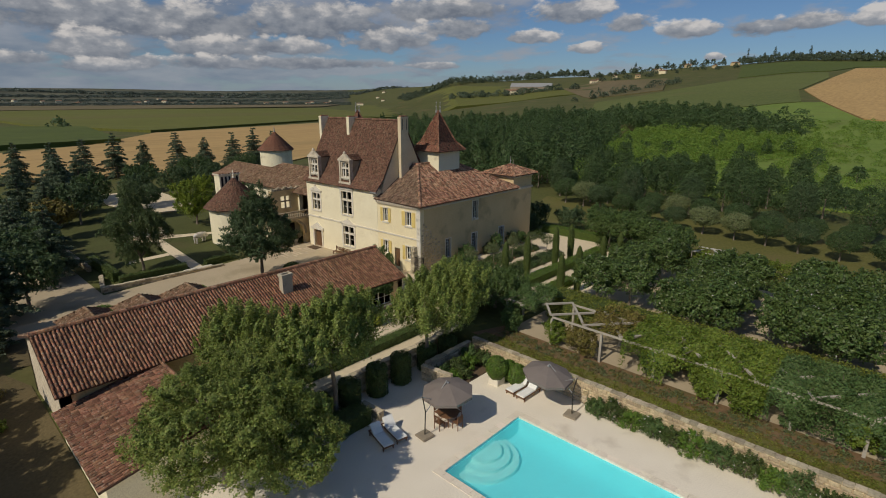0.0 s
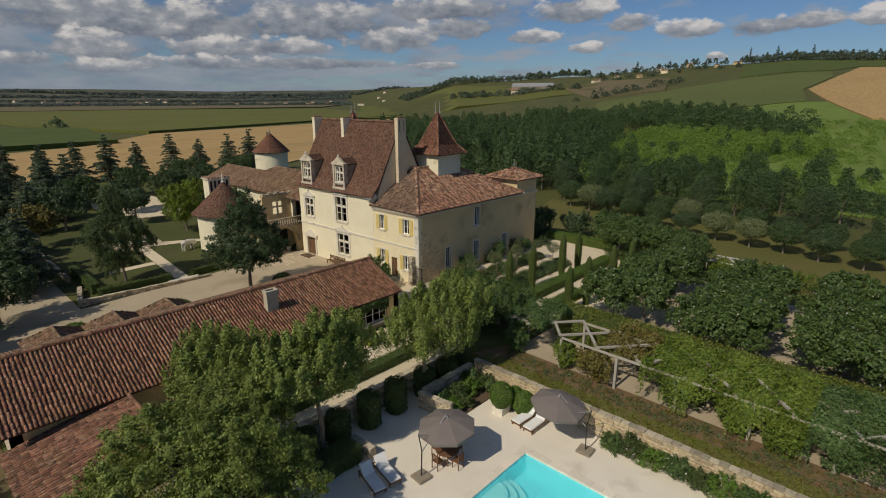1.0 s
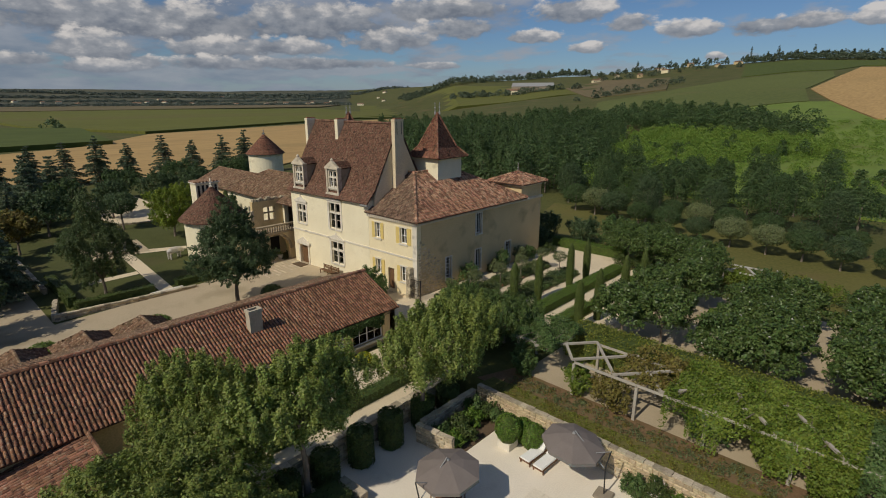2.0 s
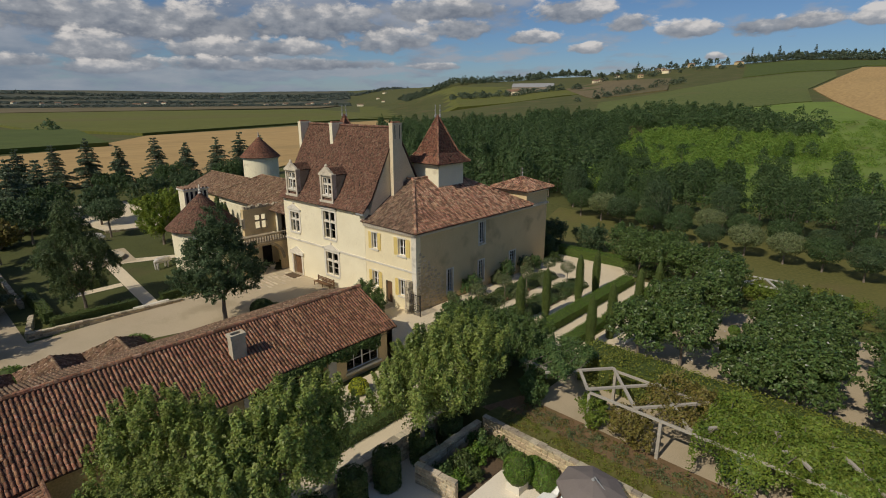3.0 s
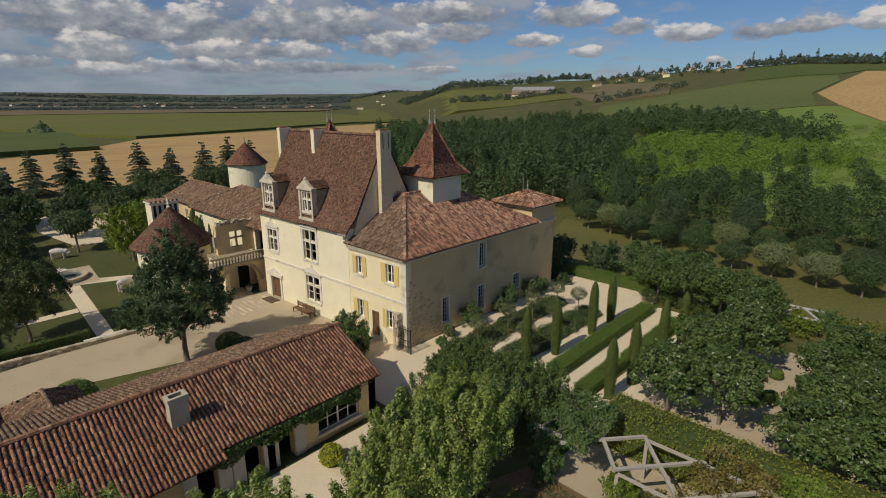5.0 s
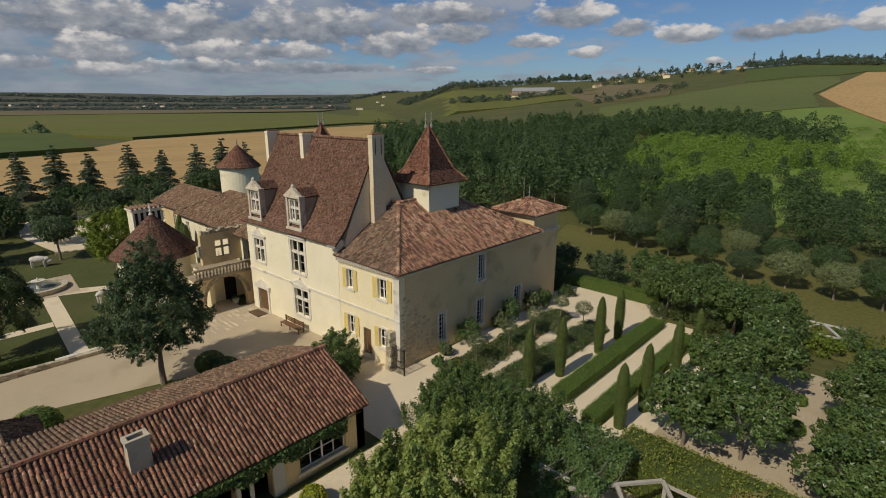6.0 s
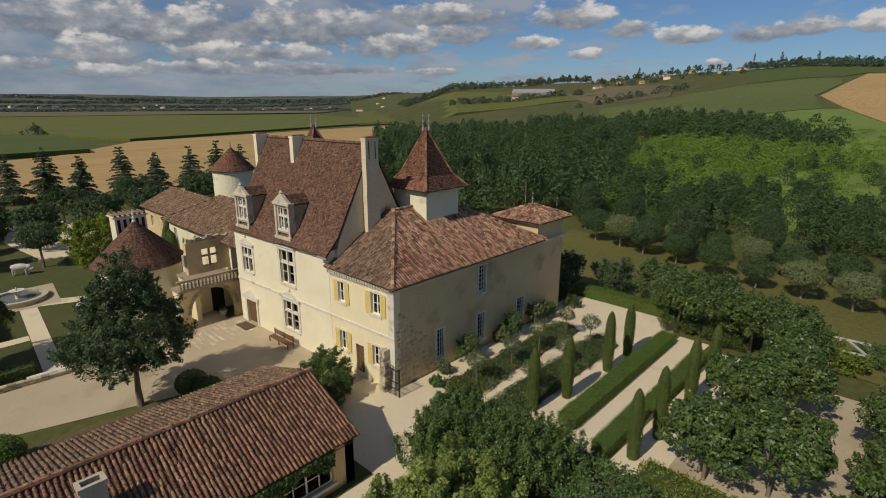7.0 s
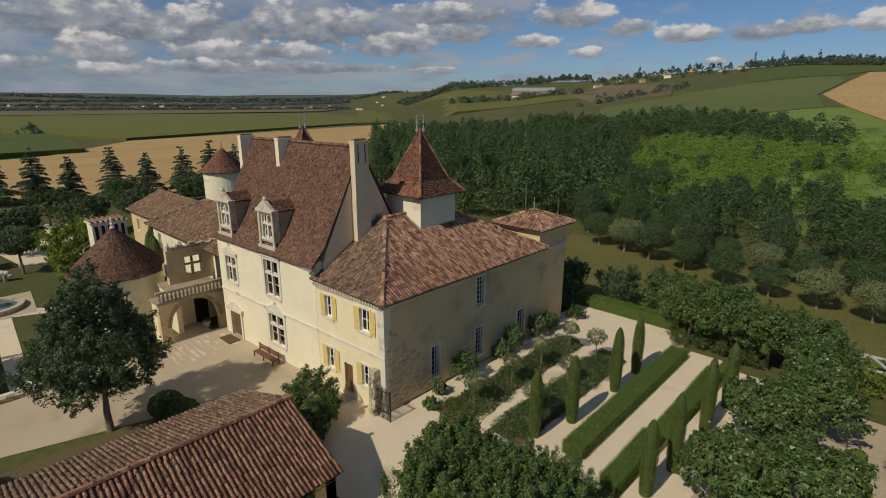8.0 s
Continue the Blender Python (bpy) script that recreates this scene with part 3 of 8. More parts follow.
def hip_roof(parent, x0, y0, x1, y1, z0, apex0, apex1, template, pitch, mat, loose=None, caps=True):
    """Four slopes from a rectangle of eaves to a ridge apex0-apex1 that runs along y (or to one point)."""
    a, b = Vector(apex0), Vector(apex1)
    same = (a - b).length < 0.01
    c = [Vector((x0, y0, z0)), Vector((x1, y0, z0)), Vector((x1, y1, z0)), Vector((x0, y1, z0))]
    slope(parent, "roof_slope", [c[0], c[1], a], template, pitch, mat)
    slope(parent, "roof_slope", [c[1], c[2], a] if same else [c[1], c[2], b, a], template, pitch, mat, loose=loose)
    slope(parent, "roof_slope", [c[2], c[3], b], template, pitch, mat)
    slope(parent, "roof_slope", [c[3], c[0], a] if same else [c[3], c[0], a, b], template, pitch, mat)
    if caps:
        up = Vector((0, 0, 0.06))
        for p, q in ((c[0], a), (c[1], a), (c[2], b), (c[3], b)):
            ridge_caps(parent, p + up, q + up, mat)
        if not same:
            ridge_caps(parent, a + up, b + up, mat)


# ---- walls and windows ----
def wall(parent, fr, s0, s1, z0, z1, openings=(), thick=0.5, mat=None, name="wall", label=""):
    """A wall with real thickness; openings (s0, s1, z0, z1) go through it."""
    ss = sorted({s0, s1, *[o[0] for o in openings], *[o[1] for o in openings]})
    zs = sorted({z0, z1, *[o[2] for o in openings], *[o[3] for o in openings]})
    ss, zs = [k for k in ss if s0 <= k <= s1], [k for k in zs if z0 <= k <= z1]

    def solid(i, j):
        if i < 0 or j < 0 or i >= len(ss) - 1 or j >= len(zs) - 1:
            return False
        a, b = (ss[i] + ss[i + 1]) / 2, (zs[j] + zs[j + 1]) / 2
        return not any(o[0] < a < o[1] and o[2] < b < o[3] for o in openings)
    sh = Shape()
    for i in range(len(ss) - 1):
        for j in range(len(zs) - 1):
            if not solid(i, j):
                continue
            a, b, c, d = ss[i], ss[i + 1], zs[j], zs[j + 1]
            sh.add([fr(a, 0, c), fr(b, 0, c), fr(b, 0, d), fr(a, 0, d)], [(0, 1, 2, 3)])
            sh.add([fr(a, thick, c), fr(b, thick, c), fr(b, thick, d), fr(a, thick, d)], [(3, 2, 1, 0)])
            for di, dj, e in ((-1, 0, ((a, c), (a, d))), (1, 0, ((b, d), (b, c))), (0, -1, ((b, c), (a, c))), (0, 1, ((a, d), (b, d)))):
                if not solid(i + di, j + dj):
                    (p, q), (r, t) = e
                    sh.add([fr(p, 0, q), fr(r, 0, t), fr(r, thick, t), fr(p, thick, q)], [(0, 1, 2, 3)])
    return sh.put(name, mat, parent, label)


def window(parent, fr, s0, s1, z0, z1, mat=None, cols=2, rows=3, bar=0.05, recess=0.16, surround=None, cross=False, sill=True, pediment=False, shutters=False, panes=True):
    """A window set in its opening: frame with bars, panes, sill, stone surround, shutters."""
    mat = mat or M_WHITE
    d0, d1 = recess, recess + 0.07
    sh, bars = Shape(), []
    e = 0.07
    for a, b, c, d in ((s0, s0 + e, z0, z1), (s1 - e, s1, z0, z1), (s0 + e, s1 - e, z0, z0 + e), (s0 + e, s1 - e, z1 - e, z1)):
        sh.lbox(fr, a, d0, c, b, d1, d)
    zc = z0 + (z1 - z0) * 0.62
    if cross:
        m = (s0 + s1) / 2
        sh2 = Shape()
        sh2.lbox(fr, m - 0.08, 0.03, z0, m + 0.08, 0.24, z1)
        sh2.lbox(fr, s0, 0.032, zc - 0.08, m - 0.08, 0.238, zc + 0.08)
        sh2.lbox(fr, m + 0.08, 0.032, zc - 0.08, s1, 0.238, zc + 0.08)
    for i in range(1, cols):
        x = s0 + (s1 - s0) * i / cols
        w = bar * (0.9 if (i * 2 == cols) else 0.5)
        bars.append((x - w, d0 + 0.004, z0 + e, x + w, d1 - 0.004, z1 - e))
    for j in range(1, rows):
        z = z0 + (z1 - z0) * j / rows
        bars.append((s0 + e, d0 + 0.008, z - bar * 0.4, s1 - e, d1 - 0.008, z + bar * 0.4))
    win = sh.put("window", mat, parent)
    for b in bars:
        Shape().lbox(fr, *b).put("glazing_bar", mat, win)
    if cross:
        sh2.put("stone_mullion", M_STONE, win, "stone cross mullion")
    for i in range(cols):
        for j in range(rows):
            if panes or (i == 0 and j == 0):
                a, b = s0 + (s1 - s0) * i / cols, s0 + (s1 - s0) * (i + 1) / cols
                c, d = z0 + (z1 - z0) * j / rows, z0 + (z1 - z0) * (j + 1) / rows
                if not panes:
                    b, d = s1, z1
                g = Shape().lbox(fr, a + 0.012, d0 + 0.03, c + 0.012, b - 0.012, d0 + 0.036, d - 0.012).put("pane", M_GLASS, win)
                g.visible_shadow = False
    if sill:
        Shape().lbox(fr, s0 - 0.14, -0.09, z0 - 0.16, s1 + 0.14, 0.16, z0 - 0.001).put("sill", M_STONE, win, "projecting limestone sill")
    if surround:
        w = surround
        q = Shape()
        q.lbox(fr, s0 - w, -0.05, z0, s0 - 0.001, 0.10, z1).lbox(fr, s1 + 0.001, -0.05, z0, s1 + w, 0.10, z1).lbox(fr, s0 - w, -0.052, z1 + 0.001, s1 + w, 0.10, z1 + w)
        q.put("surround", M_STONE, win, "moulded limestone surround")
    if pediment:
        w = (surround or 0) + 0.12
        zt = z1 + (surround or 0)
        m = (s0 + s1) / 2
        q = Shape().lbox(fr, s0 - w, -0.16, zt + 0.002, s1 + w, 0.05, zt + 0.13)
        q.prism([fr(s0 - w, -0.14, zt + 0.13), fr(s1 + w, -0.14, zt + 0.13), fr(m, -0.14, zt + 0.62)], [fr(s0 - w, 0.0, zt + 0.13), fr(s1 + w, 0.0, zt + 0.13), fr(m, 0.0, zt + 0.62)])
        q.lathe(fr(m, -0.07, zt + 0.60), [(0.07, 0), (0.10, 0.08), (0.04, 0.2)], 6)
        q.put("pediment", M_STONE, win, "carved stone pediment over the window")
    if shutters:
        wd = (s1 - s0) * 0.56
        for a, b in ((s0 - wd - 0.04, s0 - 0.04), (s1 + 0.04, s1 + wd + 0.04)):
            q = Shape()
            n = 4
            for i in range(n):
                x = a + (b - a) * i / n
                q.lbox(fr, x + 0.006, -0.06, z0 - 0.04, x + (b - a) / n - 0.006, -0.025, z1 + 0.04)
            for z in (z0 + 0.2, (z0 + z1) / 2, z1 - 0.2):
                q.lbox(fr, a, -0.078, z - 0.05, b, -0.061, z + 0.05)
            q.put("shutter", M_SHUTTER, win, "open yellow plank shutter")
    return win


def dentils(parent, fr, s0, s1, z, step=0.25):
    """A band of tile-ends below the eave."""
    q = Shape().lbox(fr, s0, -0.10, z, s1, -0.002, z + 0.099)
    for i in range(int((s1 - s0) / step)):
        x = s0 + (i + 0.5) * step
        q.lbox(fr, x - 0.065, -0.30, z + 0.10, x + 0.065, 0.0, z + 0.30)
    return q.put("cornice", M_CREAM, parent, "dentilled tile cornice")


def chimney(parent, fr, s0, d0, s1, d1, z0, z1, mat, pots=0):
    q = Shape().lbox(fr, s0, d0, z0, s1, d1, z1 - 0.25)
    q.lbox(fr, s0 - 0.03, d0 - 0.03, z1 - 0.25, s1 + 0.03, d1 + 0.03, z1 - 0.1)
    ob = q.put("chimney", mat, parent, "tall rendered chimney stack")
    Shape().lbox(fr, s0 + 0.08, d0 + 0.1, z1 - 0.1, s1 - 0.08, d1 - 0.1, z1 + 0.03).put("chimney_cap", M_TILE, ob)
    for i in range(pots):
        t = d0 + (i + 0.5) * (d1 - d0) / pots
        # Groove is a dark strip on the face, its shade painted.
        Shape().lbox(fr, s1, t - 0.03, z1 - 1.5, s1 + 0.02, t + 0.03, z1 - 0.3).put("groove", M_DARK, ob)
    return ob


# ---- ground ----
def step(a, b, x):
    t = np.clip((np.asarray(x, dtype=float) - a) / (b - a), 0, 1)
    return t * t * (3 - 2 * t)


SKY_AZ = np.array([-180, -120, -60, 0, 40, 80, 94, 100, 104, 109, 112, 118, 121, 126, 132, 136, 142, 155, 172, 180], dtype=float)
SKY_EL = np.array([0.8, 0.6, 0.6, 1.5, 3.0, 3.3, 3.3, 3.5, 3.2, 3.0, 2.7, 2.2, 2.3, 1.9, 1.9, 1.2, 0.9, 0.7, 0.8, 0.8])
RIDGE = np.array([3800, 3800, 3800, 2000, 1300, 1200, 1100, 1100, 1100, 1100, 1150, 1300, 1350, 1500, 1700, 2400, 3600, 3800, 3800, 3800], dtype=float)
EYE_AT = np.array((-12.0, 12.0))


def site_level(x, y):
    """Height of the garden around the house."""
    base = 0.2 + 1.0 * step(8, 46, y)
    return base + (1.25 - base) * step(-40.5, -36.5, x) * step(2, 9, y)


def height(x, y):
    x, y = np.asarray(x, dtype=float), np.asarray(y, dtype=float)
    dx, dy = x - EYE_AT[0], y - EYE_AT[1]
    r = np.hypot(dx, dy)
    az = np.degrees(np.arctan2(dy, dx))
    el, ridge = np.interp(az, SKY_AZ, SKY_EL), np.interp(az, SKY_AZ, RIDGE)
    top = 19 + ridge * np.tan(np.radians(el))
    start = np.where(ridge < 2600, 110.0, 1900.0)
    start = np.interp(ridge, [1100, 1700, 2400, 3600], [110, 260, 900, 2000])
    t = np.clip((r - start) / (ridge - start), 0, 1)
    hill = top * np.power(t, 1.35)
    rolling = 3.0 * np.sin(x / 170 + 1.0) * np.sin(y / 210) * step(400, 1500, r)
    near = site_level(x, y) * (1 - step(90, 220, r)) - 0.8 * step(90, 220, r)
    return near + hill + rolling * (t > 0)


def terrain():
    def lines(a, b, far):
        near = np.arange(a, b + 0.01, 1.0)
        out, d, p = [], 1.0, b
        while p < far:
            d = min(d * 1.18, 90.0)
            p += d
            out.append(p)
        neg, d, p = [], 1.0, a
        while p > -far:
            d = min(d * 1.18, 90.0)
            p -= d
            neg.append(p)
        return np.concatenate([np.array(neg[::-1]), near, np.array(out)])
    xs, ys = lines(-112, 30, 4700), lines(-10, 96, 4700)
    gx, gy = np.meshgrid(xs, ys)
    z = height(gx, gy)
    sunk = (gx > -25.4) & (gy < 28.2) & (gx < 22) & (gy > -9)
    z = np.where(sunk, -2.4, z)
    n, m = len(xs), len(ys)
    v = np.stack([gx.ravel(), gy.ravel(), z.ravel()], 1)
    i = (np.arange(m - 1)[:, None] * n + np.arange(n - 1)[None]).ravel()
    ob = link_mesh("ground", quads_mesh("ground", v, np.stack([i, i + 1, i + n + 1, i + n], 1)), M_GRASS, None, "grassy ground that rises to wooded hills", "structure")
    ob["category"] = "ground"


terrain()


def sheet(name, poly, mat, label, lift=0.03, cell=2.0, kind="structure", category="ground", thick=0.0):
    """A flat piece of ground laid over the terrain within an outline."""
    p = np.array(poly, dtype=float)
    x0, y0, x1, y1 = *p.min(0), *p.max(0)
    bm = bmesh.new()
    bm.faces.new([bm.verts.new((a[0], a[1], 0)) for a in p])
    bm.normal_update()
    if bm.faces[:][0].normal.z < 0:
        bmesh.ops.reverse_faces(bm, faces=bm.faces[:])
    for k, lo, hi in ((0, x0, x1), (1, y0, y1)):
        for i in range(1, int((hi - lo) / cell) + 1):
            at, no = [0, 0, 0], [0, 0, 0]
            at[k], no[k] = lo + i * cell, 1
            bmesh.ops.bisect_plane(bm, geom=bm.verts[:] + bm.edges[:] + bm.faces[:], plane_co=at, plane_no=no)
    co = np.array([v.co[:2] for v in bm.verts])
    z = height(co[:, 0], co[:, 1]) + lift
    for v, h in zip(bm.verts, z):
        v.co.z = h
    if thick:
        edge = [e for e in bm.edges if e.is_boundary]
        made = bmesh.ops.extrude_edge_only(bm, edges=edge)
        for v in made["geom"]:
            if isinstance(v, bmesh.types.BMVert):
                v.co.z -= thick
    me = bpy.data.meshes.new(name)
    bm.to_mesh(me)
    bm.free()
    ob = link_mesh(name, me, mat, None, label, kind)
    ob["category"] = category
    return ob


def polar(az, r):
    a = radians(az)
    return (EYE_AT[0] + r * math.cos(a), EYE_AT[1] + r * math.sin(a))


# courtyard, gravel walks, lawns
sheet("courtyard", [(-56.6, 6), (-50.8, 6), (-50.8, 18), (-47.5, 27), (-43.5, 31.5), (-37.3, 31.5), (-35.0, 36.0), (-37.3, 37.5), (-57.0, 36.4), (-57.0, 20)], M_GRAVEL, "pale gravel forecourt in front of the manor", 0.035, 1.0, category="courtyard")
sheet("courtyard_drive", [(-78, 8.5), (-62, 6), (-50.8, 4), (-50.8, 13), (-57.2, 12.6), (-78, 12.4)], M_GRAVEL, "pale gravel drive beside the garden wall", 0.03, 2.0, category="drive")
sheet("gate_court", [(-40.0, 30.2), (-27.6, 30.2), (-27.6, 36), (-30.2, 39), (-36.9, 40), (-37.0, 36.5), (-40, 36)], M_GRAVEL_PALE, "pale gravel apron beside the gate", 0.045, 1.0, category="gravel")
sheet("walk_by_house", [(-37.0, 38), (-34.6, 38), (-34.6, 60), (-37.0, 60)], M_GRAVEL_PALE, "narrow gravel walk along the house wall", 0.05, 1.0, category="path")
sheet("garden_floor", [(-34.6, 37.5), (-27.4, 37.5), (-27.4, 60), (-34.6, 60)], M_GRAVEL_PALE, "pale gravel of the formal garden", 0.055, 1.0, category="gravel")
sheet("garden_back_walk", [(-37.6, 56.0), (-28.7, 56.0), (-28.4, 59.7), (-37.6, 59.6)], M_GRAVEL_PALE, "sunlit gravel walk at the garden end", 0.06, 1.0, category="path")
sheet("garden_walk", [(-26.7, 39.0), (-24.9, 39.0), (-24.5, 57), (-26.7, 57)], M_GRAVEL_PALE, "straight gravel walk between clipped hedges", 0.065, 1.0, category="path")
sheet("cypress_walk", [(-24.0, 38.6), (-21.6, 38.6), (-21.3, 56), (-23.4, 56)], M_GRAVEL_PALE, "gravel strip with clipped cypresses", 0.06, 1.0, category="path")
sheet("orchard_floor", [(-21.6, 38.7), (10, 38.7), (10, 55), (-21.4, 55)], M_GRAVEL, "pale gravel ground under the fruit trees", 0.05, 1.5, category="gravel")
sheet("far_lawn", [(-44, 61), (14, 56), (26, 60), (26, 79), (-52, 84)], M_DRYLAWN, "mown grass strip with ball trees", 0.05, 2.0, category="lawn")
sheet("garden_lawn", [(-90, 13.5), (-58.2, 14.5), (-57.6, 27), (-62, 29), (-70, 35), (-90, 34)], M_LAWN, "mown lawn of the walled garden", 0.06, 1.5, category="lawn")
sheet("lawn_path", [(-73.4, 22.4), (-57.9, 21.4), (-57.6, 22.6), (-73.2, 23.7)], M_GRAVEL_PALE, "pale stone path across the lawn", 0.10, 1.0, category="path")
sheet("lawn_path_cross", [(-78.2, 24.3), (-73.2, 23.7), (-69.4, 31.0), (-70.4, 31.3), (-74.2, 25.4)], M_GRAVEL_PALE, "pale stone path across the lawn", 0.105, 1.0, category="path")
sheet("lawn_path_side", [(-66.5, 17.3), (-65.3, 17.2), (-65.0, 21.8), (-66.2, 21.9)], M_GRAVEL_PALE, "pale stone path across the lawn", 0.10, 1.0, category="path")
sheet("rough_ground", [(-46, -9), (-25.6, -9), (-25.6, 4.4), (-41.6, 4.4), (-46, 3.0)], M_VERGE, "rough brown grass beside the barn", 0.05, 1.5, category="ground")
sheet("barn_verge", [(-50.7, 4), (-45.2, 4), (-40.2, 31), (-43.8, 31), (-47.6, 26.8)], M_VERGE, "dry grass verge behind the barn", 0.05, 1.0, category="verge")
sheet("terrace_path", [(-26.8, 9.8), (-25.6, 9.8), (-25.3, 27.5), (-25.9, 29.8), (-26.9, 29.8)], M_GRAVEL_PALE, "pale gravel path above the pool terrace", 0.07, 1.0, category="path")
sheet("lavender_strip", [(-24.2, 29.0), (14, 29.0), (14, 33.4), (-22.5, 33.4)], M_DRY, "dry strip of earth and herbs behind the retaining wall", 0.06, 1.0, category="verge")
sheet("grass_band", [(-23.6, 28.4), (14, 28.45), (14, 29.75), (-23.4, 29.75)], M_DRYLAWN, "low olive grass band behind the retaining wall", 0.10, 1.0, category="verge")
sheet("pergola_floor", [(-22.4, 31.6), (14, 31.6), (14, 37.0), (-22.4, 37.0)], M_GRAVEL, "pale gravel under the pergola", 0.075, 1.0, category="path")
sheet("barn_yard", [(-32.0, 9.8), (-26.7, 9.8), (-26.7, 31), (-32.0, 31)], M_GRAVEL_PALE, "pale gravel yard along the barn", 0.04, 1.0, category="yard")

# farmland in the distance
FARM = [
    ("wheat_field", [(-150, 20), (-128, 66), (-175, 130), (-268, 225), (-420, 400), (-330, 110), (-262, 62), (-240, 20)], M_WHEAT, "cut golden wheat field beyond the conifers", 0.35, 0.3),
    ("maize_field", [(-243, -60), (-268, 75), (-400, 93), (-430, 60), (-420, -60)], M_MAIZE, "block of tall green maize", 2.0, 2.5),
    ("green_field", [(-336, 110), (-470, 430), (-900, 600), (-1000, 330), (-980, 60), (-440, 74)], M_MAIZE2, "wide flat field of green crop", 1.5, 2.0),
]
for nm, poly, mt, lb, up, th in FARM:
    sheet(nm, poly, mt, lb, up, 14.0, category="field", thick=th)
sheet("fallow_field", [polar(181, 950), polar(160, 1050), polar(146, 1250), polar(144, 1650), polar(160, 1620), polar(181, 1600)], M_FALLOW, "flat brown fallow field", 2.2, 30.0, category="field", thick=2.5)
sheet("upper_crop", [polar(104.1, 745), polar(97.0, 815), polar(95.2, 900), polar(90, 930), polar(90, 1030), polar(104, 1030)], M_MAIZE, "dark green crop below the crest", 0.9, 16.0, category="field", thick=3.0)
sheet("slope_fallow", [polar(120.3, 821), polar(117, 1000), polar(110.2, 821), polar(110.4, 600), polar(117.4, 590)], M_FALLOW, "brown field below the hillside village", 1.4, 16.0, category="field", thick=3.0)
sheet("far_green_field", [polar(142, 520), polar(137, 560), polar(118, 700), polar(122, 1000), polar(134, 1500), polar(142, 1500)], M_MAIZE2, "green field in front of the farm", 1.2, 20.0, category="field", thick=4.0)
sheet("hill_meadow", [polar(116.8, 524), polar(110.4, 572), polar(104.3, 713), polar(97.2, 790), polar(97.0, 700), polar(98.8, 530), polar(98.2, 420), polar(104.5, 370), polar(110, 360), polar(117, 420)], M_MEADOW, "green meadow on the hillside", 0.6, 14.0, category="field", thick=4.0)
sheet("hill_wheat_field", [polar(98.4, 530), polar(96.7, 700), polar(95.4, 872), polar(86, 900), polar(82, 400), polar(86, 300), polar(93, 320), polar(96.6, 425)], M_WHEAT, "tan ploughed field on the hill", 0.7, 14.0, category="field", thick=4.0)
sheet("slope_meadow", [polar(112, 100), polar(86, 92), polar(80, 260), polar(86, 298), polar(93, 318), polar(96.6, 422), polar(98.2, 418), polar(104.5, 368), polar(112, 356)], M_SLOPE, "bright grassy slope among young trees", 0.25, 6.0, category="meadow", thick=1.0)
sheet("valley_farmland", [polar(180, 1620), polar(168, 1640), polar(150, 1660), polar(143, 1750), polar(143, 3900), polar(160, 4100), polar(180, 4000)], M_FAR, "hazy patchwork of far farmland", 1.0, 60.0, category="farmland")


# ---- the manor ----
FM = frame_of(-37.1, 36.2, 2.6)          # main front, s to the right
FS = frame_of(-37.1, 36.2, 90.0)         # side wall of the wing, s away


